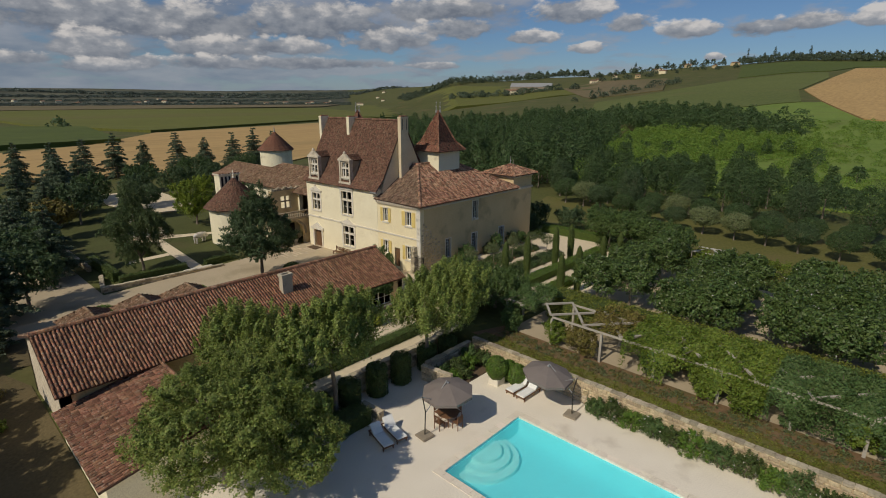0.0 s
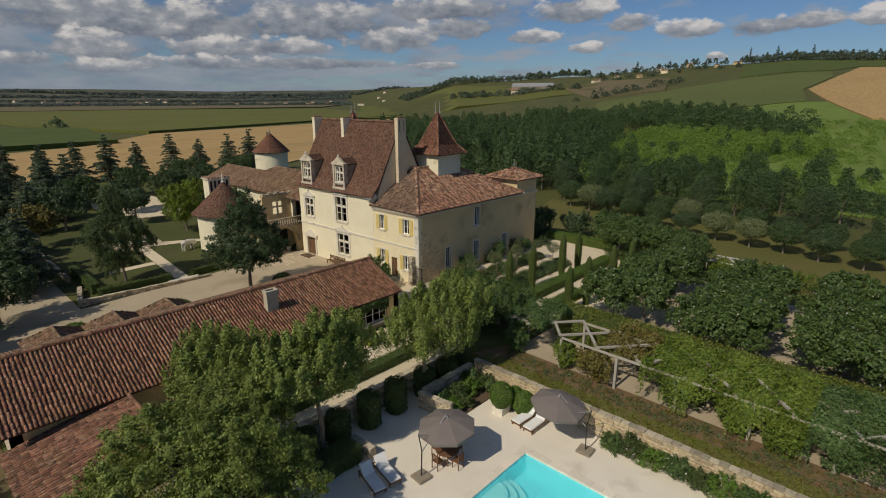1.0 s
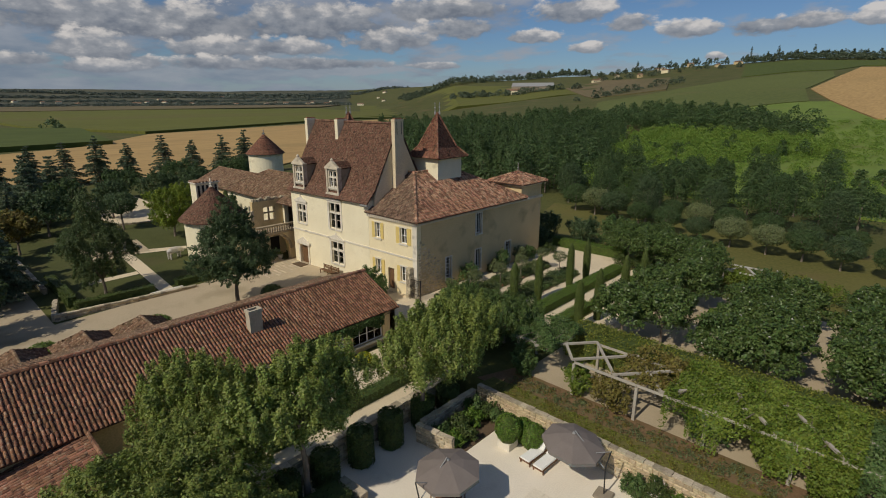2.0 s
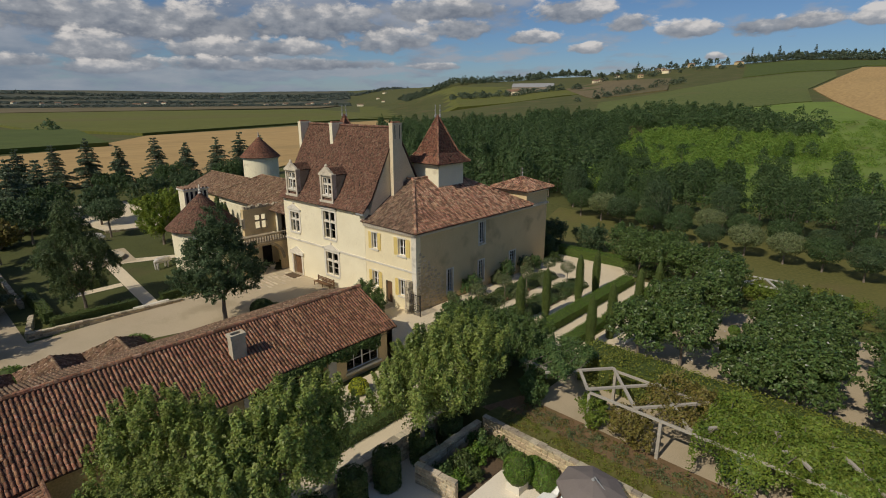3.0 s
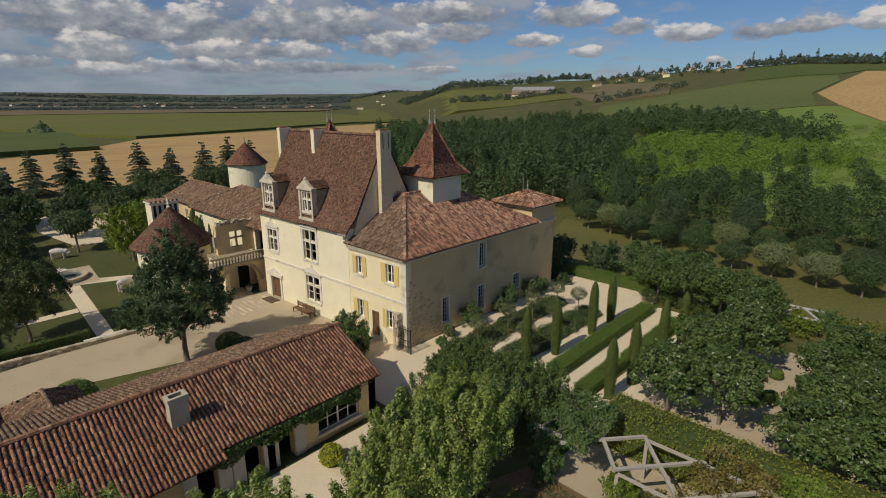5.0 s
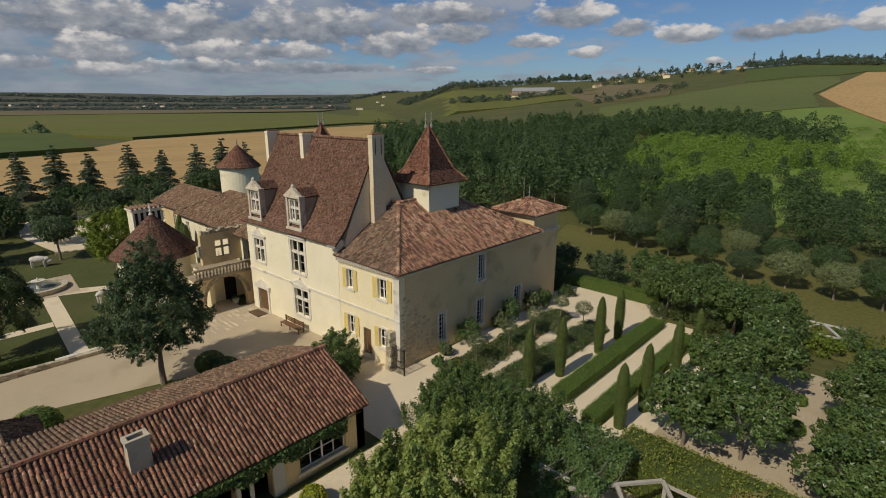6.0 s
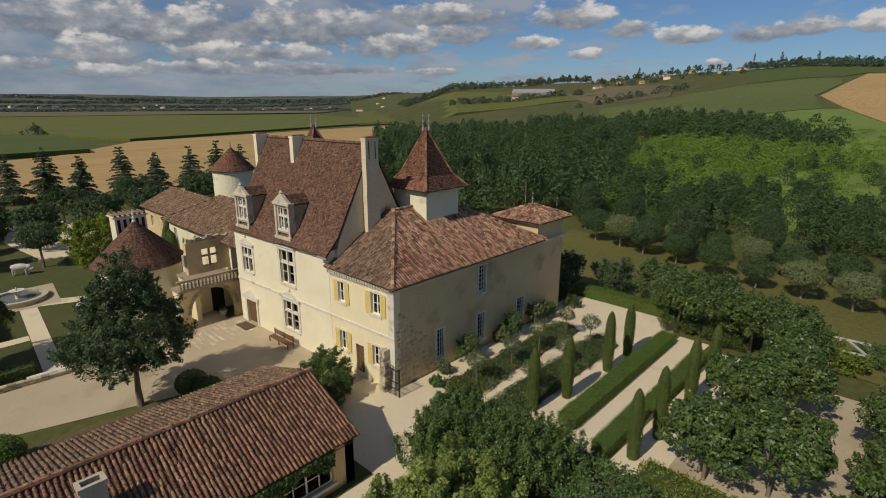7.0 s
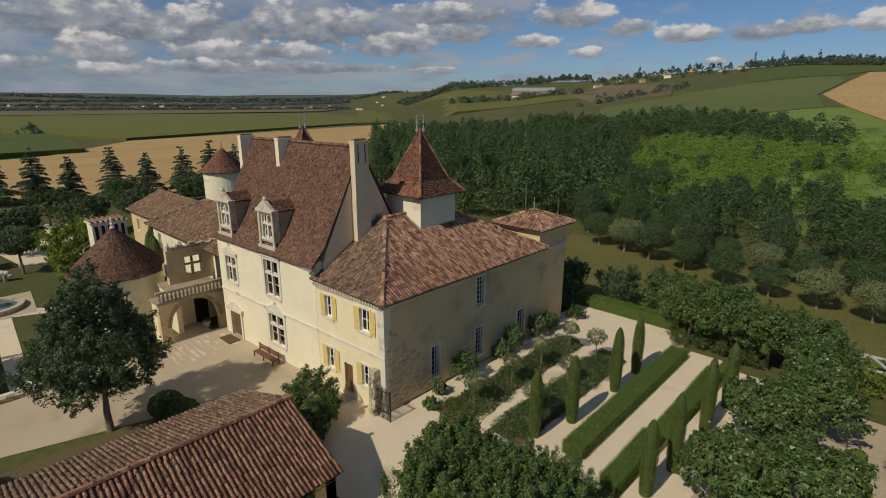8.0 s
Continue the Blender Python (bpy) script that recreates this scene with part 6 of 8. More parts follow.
def hedge(name, label, x0, y0, x1, y1, z0, z1, mat, density=60, size=0.14, category="hedge", core=None, group="", fuzz=0.05, wave=0.0):
    """A clipped hedge: a solid core with leaves all over it."""
    h = thing(name, label, category, ((x0 + x1) / 2, (y0 + y1) / 2, z0), group)
    e = 0.06
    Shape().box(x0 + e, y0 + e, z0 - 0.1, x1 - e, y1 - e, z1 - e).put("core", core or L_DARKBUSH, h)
    pts, nrm = [], []
    for ax, val, sign, (a0, a1), (b0, b1) in ((0, x0, -1, (y0, y1), (z0, z1)), (0, x1, 1, (y0, y1), (z0, z1)), (1, y0, -1, (x0, x1), (z0, z1)), (1, y1, 1, (x0, x1), (z0, z1)), (2, z1, 1, (x0, x1), (y0, y1))):
        n = int((a1 - a0) * (b1 - b0) * density)
        p = np.zeros((n, 3))
        o = [k for k in (0, 1, 2) if k != ax]
        p[:, o[0]], p[:, o[1]] = RNG.uniform(a0, a1, n), RNG.uniform(b0, b1, n)
        p[:, ax] = val + RNG.normal(0, fuzz, n) + (wave * np.sin(p[:, o[0]] * 1.7) * np.sin(p[:, o[1]] * 1.3 + 1) if wave else 0)
        q = np.zeros((n, 3))
        q[:, ax] = sign
        pts.append(p)
        nrm.append(q)
    link_mesh("foliage", leaf_mesh("foliage", [(np.concatenate(pts), np.concatenate(nrm), size)]), mat, h)
    return h


def shrub(name, label, x, y, z, rx, ry, rz, mat, n, size, seed=0, group="", category="shrub", lump=6):
    h = thing(name, label, category, (x, y, z), group)
    link_mesh("foliage", leaf_mesh("foliage", [crown_cloud(lumps((x, y, z + rz * 0.8), (rx, ry, rz), lump, seed), int(n * 1.25), size * 0.9, 0.6)]), mat, h)
    Shape().tube((x, y, z - 0.05), (x, y, z + rz * 0.7), 0.05, 0.03, 6).put("stem", M_BARK, h)
    return h


def clipped_ball(name, label, x, y, z, r, mat, n=900, size=0.09, squash=0.9, category="topiary", group=""):
    h = thing(name, label, category, (x, y, z), group)
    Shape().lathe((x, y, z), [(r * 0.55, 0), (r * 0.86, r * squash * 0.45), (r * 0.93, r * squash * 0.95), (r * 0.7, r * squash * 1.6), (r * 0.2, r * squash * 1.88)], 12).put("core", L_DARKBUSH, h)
    d = RNG.normal(0, 1, (n, 3))
    d /= np.linalg.norm(d, axis=1)[:, None]
    p = np.array((x, y, z + r * squash * 0.95)) + d * np.array((r, r, r * squash)) * RNG.normal(0.97, 0.025, n)[:, None]
    p, d = p[p[:, 2] > z], d[p[:, 2] > z]
    link_mesh("foliage", leaf_mesh("foliage", [(p, d, size)]), mat, h)
    return h


def cypress(x, y, h=2.9, r=0.30):
    z = ground_at(x, y)
    t = thing("clipped_cypress", "narrow clipped cypress column beside the gravel walk", "cypress", (x, y, z), "clipped cypresses in the formal garden")
    prof = [(r * 0.72, 0.05), (r * 0.95, h * 0.25), (r, h * 0.55), (r * 0.85, h * 0.8), (r * 0.5, h * 0.94), (r * 0.1, h)]
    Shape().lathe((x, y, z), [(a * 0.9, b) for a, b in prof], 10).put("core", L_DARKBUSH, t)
    n = 4200
    zz = RNG.uniform(0.05, h, n)
    rr = np.interp(zz, [b for a, b in prof], [a for a, b in prof])
    a = RNG.uniform(0, 2 * math.pi, n)
    d = np.stack([np.cos(a), np.sin(a), np.full(n, 0.3)], 1)
    p = np.stack([x + rr * np.cos(a), y + rr * np.sin(a), z + zz], 1)
    link_mesh("foliage", leaf_mesh("foliage", [(p, d, 0.062)]), L_CYP, t)
    Shape().tube((x, y, z - 0.05), (x, y, z + 0.3), 0.06, 0.05, 6).put("trunk", M_BARK, t)


def conifer(label, h, seed):
    """A cedar with drooping layered boughs, at the origin."""
    g = random.Random(seed)
    t = thing("cedar_tree", label, "conifer", (0, 0, 0), "row of blue cedars before the wheat field")
    s = Shape().tube((0, 0, -0.1), (0, 0, h * 0.55), 0.28, 0.16, 8).tube((0, 0, h * 0.55), (0.1, 0, h * 0.98), 0.16, 0.03, 7)
    pts, nrm = [], []
    z = h * 0.10
    while z < h * 0.97:
        f = 1 - z / h
        reach = h * 0.40 * f ** 0.8 * g.uniform(0.7, 1.15) + 0.2
        for k in range(8 if f > 0.2 else 4):
            a = g.uniform(0, 2 * math.pi)
            rl = reach * g.uniform(0.6, 1.15)
            tip = Vector((rl * math.cos(a), rl * math.sin(a), z - rl * 0.22 + 0.35))
            s.tube((0, 0, z), tip, 0.05, 0.015, 5)
            n = int(85 * rl / 2) + 14
            q = RNG.random(n) ** 0.7
            w = 0.34 * rl * (1 - q * 0.55)
            side = RNG.normal(0, 0.5, n) * w
            pts.append(np.stack([q * tip.x - side * math.sin(a), q * tip.y + side * math.cos(a), z + q * (tip.z - z) + 0.22 * rl * q * (1 - q) * 2 + RNG.normal(0, 0.06, n) - np.abs(side) * 0.25], 1))
            nrm.append(np.tile((0.15 * math.cos(a), 0.15 * math.sin(a), 1.0), (n, 1)))
        z += h * 0.05 * g.uniform(0.8, 1.2)
    s.put("trunk", M_BARK, t)
    link_mesh("bough", leaf_mesh("bough", [(np.concatenate(pts), np.concatenate(nrm), 0.28)]), L_CEDAR, t)
    return t


# leafy trees between the barn and the pool
def plane_tree(x, y, crown, rx, r, h, seed, n=52000):
    """Upright shoots in a rounded head; crown is the middle of the head from the foot of the trunk."""
    return tree("plane_tree", "leafy pollarded tree with upright grey-green shoots above the pool terrace", (x, y, 0.0 if x > -25.2 else ground_at(x, y)), crown[2] - h * 0.72, 0.14,
                lumps(crown, (rx, r, h), 34, seed, 0.30), L_PLANE, n, 0.125, seed, "row of leafy trees by the barn", up=2.6, per=10, stretch=3.0, fill=0.14)


plane_tree(-24.3, 24.2, (-0.1, 1.8, 4.8), 2.5, 4.2, 2.5, 1, 76000)
plane_tree(-24.2, 16.3, (0.25, 0.1, 5.6), 1.75, 3.6, 2.3, 2, 64000)
plane_tree(-29.4, 14.4, (0.0, -0.9, 3.2), 2.1, 2.8, 2.0, 3, 34000)
for i, (x, y, r, zc, h, k) in enumerate([(-22.4, 8.8, 3.9, 3.1, 3.0, 76000), (-24.8, 11.9, 2.9, 2.9, 2.3, 46000), (-20.9, 11.0, 3.0, 2.0, 2.1, 50000)]):
    tree("walnut_tree", "broad spreading tree with dull olive leaves beside the annex", (x, y, ground_at(x, y)), 1.6, 0.17, lumps((0, 0, zc), (r, r, h), 40, 14 + i, 0.28), L_OLIVE, k, 0.115, 14 + i, "spreading trees beside the annex", up=0.2, per=14, stretch=1.3, fill=0.22)
for i, (x, y, r, zc) in enumerate([(-28.2, 32.4, 2.7, 2.1), (-26.0, 34.3, 2.6, 2.0), (-29.9, 34.3, 2.1, 1.7)]):
    tree("mulberry_tree", "dense green tree at the end of the pergola", (x, y, ground_at(x, y)), 1.3, 0.13, lumps((0, 0, zc), (r, r, 1.6), 26, 20 + i, 0.31), L_GLOSSY, 52000, 0.105, 20 + i, up=1.6, per=14, stretch=2.2, fill=0.18)
tree("oak_tree", "single dark oak tree in the gravel forecourt", (-48.3, 24.7, ground_at(-48.3, 24.7)), 2.4, 0.18, lumps((0, 0, 4.9), (3.9, 3.9, 3.1), 44, 9, 0.22) + lumps((0.2, 0, 7.4), (2.1, 2.1, 1.9), 14, 10, 0.30) + [(0.4, 0, 9.3, 0.7, 0.7, 0.9)], L_OAK, 62000, 0.135, 9, up=0.1, per=12, fill=0.2)


# ---- formal garden beside the house ----
for x, y in ((-29.4, 40.4), (-28.6, 43.0), (-28.3, 47.9), (-28.3, 51.1), (-23.1, 40.2), (-22.8, 42.8), (-22.7, 47.4), (-22.5, 50.8)):
    cypress(x - 0.1, y, 4.3 + 0.25 * math.sin(x * 7 + y), 0.37)
hedge("box_hedge", "long clipped box hedge along the gravel walk", -27.7, 40.2, -26.5, 55.6, 1.15, 2.05, L_BOX, 380, 0.062, fuzz=0.035)
hedge("box_hedge", "clipped box hedge along the gravel walk", -25.15, 39.3, -24.1, 44.6, 1.15, 1.9, L_BOX, 380, 0.062, fuzz=0.035)
hedge("box_hedge", "clipped box hedge along the gravel walk", -24.85, 45.2, -23.8, 54.5, 1.15, 1.9, L_BOX, 380, 0.062, fuzz=0.035)
hedge("box_hedge", "clipped hedge at the end of the formal garden", -37.6, 59.7, -28.6, 60.9, 1.15, 2.3, L_BOX, 260, 0.075, fuzz=0.04)


def ball_standard(x, y, h, r, pot):
    z = ground_at(x, y) + 0.05
    t = thing("ball_standard_tree", "small clipped ball tree on a bare stem", "topiary tree", (x, y, z), "ball trees in the formal garden")
    Shape().tube((x, y, z), (x + 0.03, y, z + h), 0.045, 0.03, 7).put("stem", M_BARK, t)
    link_mesh("crown", leaf_mesh("crown", [blob_cloud([(x, y, z + h + r * 0.6, r, r, r * 0.85)] + lumps((x, y, z + h + r * 0.6), (r, r, r * 0.85), 5, int(x * 10) % 50, 0.4), 2200, 0.085, 0.3)]), L_LAV, t)
    if pot:
        Shape().lathe((x, y, z - 0.02), [(0.34, 0), (0.36, 0.18), (0.30, 0.2), (0.28, 0.1)], 14).put("edging_ring", M_TILE, t, "terracotta edging ring")


for i, (x, y) in enumerate([(-33.7, 40.2), (-33.45, 43.7), (-33.3, 46.9), (-33.4, 50.9), (-30.4, 41.7), (-30.75, 46.0), (-31.2, 50.7)]):
    ball_standard(x, y, 1.5, 0.62 if i % 2 else 0.7, i < 4)


def herb_bed(name, label, x0, y0, x1, y1, n, mats, seed, r=(0.26, 0.5), lean=0.0, soil=False, count=170, leaf_size=0.066):
    """A bed of low tufts: a soil patch and separate herb mounds."""
    g = random.Random(seed)
    if soil:
        sheet("planting_bed", [(x0 - 0.2, y0 - 0.2), (x1 + 0.2, y0 - 0.2), (x1 + 0.2 + lean, y1 + 0.2), (x0 - 0.2 + lean, y1 + 0.2)], M_SOIL, "dark soil of a planting bed", 0.085, 1.0, category="bed")
    clouds = {}
    for i in range(n):
        v = g.random()
        x, y = x0 + g.random() * (x1 - x0) + lean * v, y0 + v * (y1 - y0)
        z = ground_at(x, y)
        k = g.uniform(*r)
        m = g.choice(mats)
        clouds.setdefault(m.name, (m, []))[1].append(blob_cloud([(x, y, z + k * 0.35, k, k, k * 0.7)], count, leaf_size, 0.3))
    for m, c in clouds.values():
        ob = link_mesh(name, leaf_mesh(name, c), m, None, label, "stuff")
        ob["category"] = "plants"


herb_bed("herb_bed", "grey-green lavender and herb mounds", -35.0, 38.6, -33.2, 52.3, 190, [L_LAV, L_DARKBUSH, L_DARKBUSH, L_OAK], 1, (0.34, 0.62), soil=True, count=300, leaf_size=0.095)
herb_bed("herb_bed", "low brown and green herb mounds", -35.0, 38.2, -32.9, 43.0, 46, [L_LAV, L_AUTUMN, L_DARKBUSH], 3, (0.3, 0.55), count=260, leaf_size=0.095)
herb_bed("herb_bed", "mixed herb mounds in the formal garden", -31.5, 39.3, -29.7, 52.0, 190, [L_LAV, L_FRUIT, L_DARKBUSH, L_OAK], 2, (0.34, 0.62), soil=True, count=300, leaf_size=0.095)
for i, (x, y, r, h) in enumerate([(-36.35, 42.5, 0.85, 1.25), (-36.4, 46.4, 0.6, 0.8), (-36.4, 47.9, 0.75, 1.3), (-36.5, 51.2, 0.8, 1.1), (-36.4, 53.0, 0.7, 0.9), (-36.3, 39.9, 0.5, 0.6), (-35.6, 38.4, 0.45, 0.35)]):
    shrub("wall_shrub", "leafy shrub against the house wall", x, y, ground_at(x, y), r, r, h, L_FRUIT if i % 2 == 0 else L_LAV, 1400, 0.16, 60 + i, "shrubs along the house wall")
shrub("wall_shrub", "dark clipped bush at the tower corner", -36.2, 56.6, 1.15, 0.95, 0.95, 0.7, L_DARKBUSH, 1400, 0.13, 71)
shrub("big_bush", "tall leafy bush between barn and manor", -40.0, 33.0, 1.0, 1.7, 1.7, 1.75, L_GLOSSY, 13000, 0.13, 72)
shrub("big_bush", "tall leafy bush between barn and manor", -38.4, 31.4, 1.0, 1.25, 1.25, 1.35, L_DARKBUSH, 6000, 0.13, 73)
for i, (x, y, r) in enumerate([(-47.3, 27.5, 1.0), (-45.8, 27.9, 0.95), (-46.6, 13.5, 1.2), (-47.2, 17.6, 1.3), (-48.2, 10.5, 1.3)]):
    clipped_ball("topiary_ball", "dark clipped box ball beside the forecourt", x, y, ground_at(x, y), r, L_DARKBUSH if i < 2 else L_BOX, 2200, 0.11, 0.8, group="clipped balls by the forecourt")


def gate():
    g = thing("iron_gate", "black wrought iron gate by the wing corner", "gate", (-37.0, 35.7, 1.0))
    a, b = Vector((-37.85, 35.72, 1.02)), Vector((-36.3, 35.78, 1.02))
    for i in range(15):
        p = a.lerp(b, i / 14)
        Shape().tube(p, p + Vector((0, 0, 2.15 + 0.18 * math.sin(math.pi * i / 14))), 0.022, 0.016, 5).put("bar", M_METAL, g)
    for h in (0.12, 0.75, 1.2, 2.05):
        Shape().tube(a + Vector((0, 0, h)), b + Vector((0, 0, h)), 0.028, 0.028, 5).put("rail", M_METAL, g)
    Shape().box(-36.32, 35.75, 0.95, -36.24, 35.83, 3.2).put("end_post", M_METAL, g)
    p = thing("gate_pillar", "ruined rubble gate pillar against the wing corner", "pillar", (-38.1, 35.9, 1.0))
    r = random.Random(7)
    z, k = 0.9, 0
    while z < 3.9:
        hh = r.uniform(0.2, 0.34)
        f = 1.0 if z < 3.0 else 1.0 - 0.45 * (z - 3.0)
        x0, x1 = -37.98 + r.uniform(0, 0.1) * f, -37.34 - r.uniform(0, 0.12) - 0.3 * (1 - f)
        y0 = 35.50 + r.uniform(0, 0.1) + 0.3 * (1 - f)
        m = (x0 + x1) / 2 + r.uniform(-0.12, 0.12)
        for u0, u1 in ((x0, m - 0.01), (m + 0.01, x1)):
            e = 0.03
            Shape().prism([(u0, y0, z), (u1, y0 + r.uniform(0, 0.05), z), (u1, 36.1, z), (u0, 36.1, z)], [(u0 + e, y0 + e, z + hh - 0.01), (u1 - e, y0 + e, z + hh * r.uniform(0.8, 1.0) - 0.01), (u1 - e, 36.1, z + hh - 0.01), (u0 + e, 36.1, z + hh - 0.01)]).put("stone", M_RUBBLE_ONE, p)
        z += hh
    r = random.Random(5)
    for i in range(26):
        x, y = -36.9 + r.uniform(-0.3, 1.2), 36.6 + r.uniform(-0.2, 2.8)
        q = thing("fallen_stone", "rough loose stone at the wall foot", "stone", (x, y, 1.05), "loose stones at the wall foot")
        s = r.uniform(0.09, 0.22)
        Shape().prism([(x + s * math.cos(k) * r.uniform(0.8, 1.2), y + s * math.sin(k) * r.uniform(0.8, 1.2), 1.0) for k in (0, 1.1, 2.2, 3.2, 4.2, 5.2)],
                      [(x + 0.6 * s * math.cos(k), y + 0.6 * s * math.sin(k), 1.12 + s * r.uniform(0.6, 1.0)) for k in (0, 1.1, 2.2, 3.2, 4.2, 5.2)]).put("stone_body", M_RUBBLE_ONE, q)


gate()


def bench():
    b = thing("wooden_bench", "long dark wooden bench against the manor front", "bench", FM(-12, -0.5, 0.95))
    for i in range(4):
        Shape().lbox(FM, -13.2, -1.0 + i * 0.13, 1.38, -10.6, -0.89 + i * 0.13, 1.42).put("seat_slat", M_WOOD, b)
    for i in range(3):
        Shape().lbox(FM, -13.2, -0.46, 1.5 + i * 0.14, -10.6, -0.43, 1.6 + i * 0.14).put("back_slat", M_WOOD, b)
    for s in (-13.15, -11.9, -10.7):
        Shape().lbox(FM, s, -1.0, 0.9, s + 0.07, -0.93, 1.38).put("leg", M_WOOD, b)
        Shape().lbox(FM, s, -0.5, 0.9, s + 0.07, -0.43, 1.95).put("leg", M_WOOD, b)
    m = thing("door_mat", "dark doormat before the entrance", "mat", FM(-17.1, -0.6, 1.05))
    Shape().lbox(FM, -17.9, -1.2, 1.0, -16.3, -0.3, 1.10).put("mat", M_SOIL, m)
    p = thing("flower_pot", "stone pot with flowers under the arch", "pot", (-58.0, 34.5, 1.0))
    Shape().lathe((-58.0, 34.5, 1.0), [(0.2, 0), (0.32, 0.35), (0.36, 0.45), (0.3, 0.44)], 12).put("pot", M_STONE, p)
    link_mesh("flower_clump", leaf_mesh("flower_clump", [blob_cloud([(-58.0, 34.5, 1.6, 0.35, 0.35, 0.25)], 200, 0.09, 0.6)]), L_FRUIT, p)


bench()

# stone paving before the arch
g = random.Random(11)
apron = thing("stone_apron", "worn pale flagstones before the arched porch", "paving", (-54, 33, 1), kind="structure")
for i in range(11):
    x0, y0 = -56.5, 30.3 + i * 0.46
    while x0 < -53.4:
        w, z = g.uniform(0.45, 1.0), ground_at(x0, y0) + g.uniform(0.038, 0.05)
        q = [(x0 + g.uniform(0, 0.05), y0 + g.uniform(0, 0.04)), (x0 + w - g.uniform(0.02, 0.06), y0 + g.uniform(0, 0.04)), (x0 + w - g.uniform(0.02, 0.06), y0 + 0.44 - g.uniform(0, 0.04)), (x0 + g.uniform(0, 0.05), y0 + 0.44 - g.uniform(0, 0.04))]
        Shape().prism([(a, b, z - 0.05) for a, b in q], [(a, b, z) for a, b in q]).put("flagstone", M_FLAG, apron)
        x0 += w

# ---- pergola, hedge and herb strip ----
hedge("long_hedge", "long broad clipped hedge behind the pergola", -21.7, 35.6, 13.5, 38.1, 1.15, 3.25, L_HEDGE, 150, 0.12, fuzz=0.09, wave=0.10)


def pergola():
    p = thing("pergola", "weathered grey timber pergola with crossed roof beams", "pergola", (-14, 33, 1.1))
    posts = [-18.7, -14.85, -11.2, -7.4, -3.7, -0.5, 3.4, 7.2, 11.0]
    for x in posts:
        for y in (31.45, 34.6):
            Shape().box(x - 0.08, y - 0.08, 1.0, x + 0.08, y + 0.08, 3.36).put("post", M_GREY_WOOD, p)
    for y in (31.45, 34.6):
        for a, b in zip(posts, posts[1:]):
            Shape().box(a + 0.01, y - 0.04, 3.39, b - 0.01, y + 0.04, 3.53).put("beam", M_GREY_WOOD, p)
    for xa, xb, y in ((-23.3, -21.8, 32.05), (-23.4, -22.2, 34.5)):
        Shape().box(xa, y - 0.05, 3.4, xb, y + 0.05, 3.54).put("beam", M_GREY_WOOD, p)
        Shape().box(xa + 0.1, y - 0.07, 1.0, xa + 0.24, y + 0.07, 3.399).put("post", M_GREY_WOOD, p)
    # crossed roof timbers between the two rails
    bay = 2.65
    for i in range(13):
        a, b = -21.5 + i * bay, -21.5 + (i + 1) * bay
        m = (a + b) / 2
        for xa, ya, xb, yb in ((a, 31.45, b, 34.6), (a, 34.6, m - 0.05, 33.06), (m + 0.05, 32.98, b, 31.45)):
            if i == 0 and xb < -19:
                continue
            d = Vector((xb - xa, yb - ya, 0)).normalized()
            n = Vector((-d.y, d.x, 0)) * 0.075
            A, B = Vector((xa, ya, 3.54)), Vector((xb, yb, 3.54))
            z = Vector((0, 0, 0.12 if (ya < yb) else 0.115))
            Shape().hexa([A - n, B - n, B + n, A + n, A - n + z, B - n + z, B + n + z, A + n + z]).put("cross_beam", M_GREY_WOOD, p)


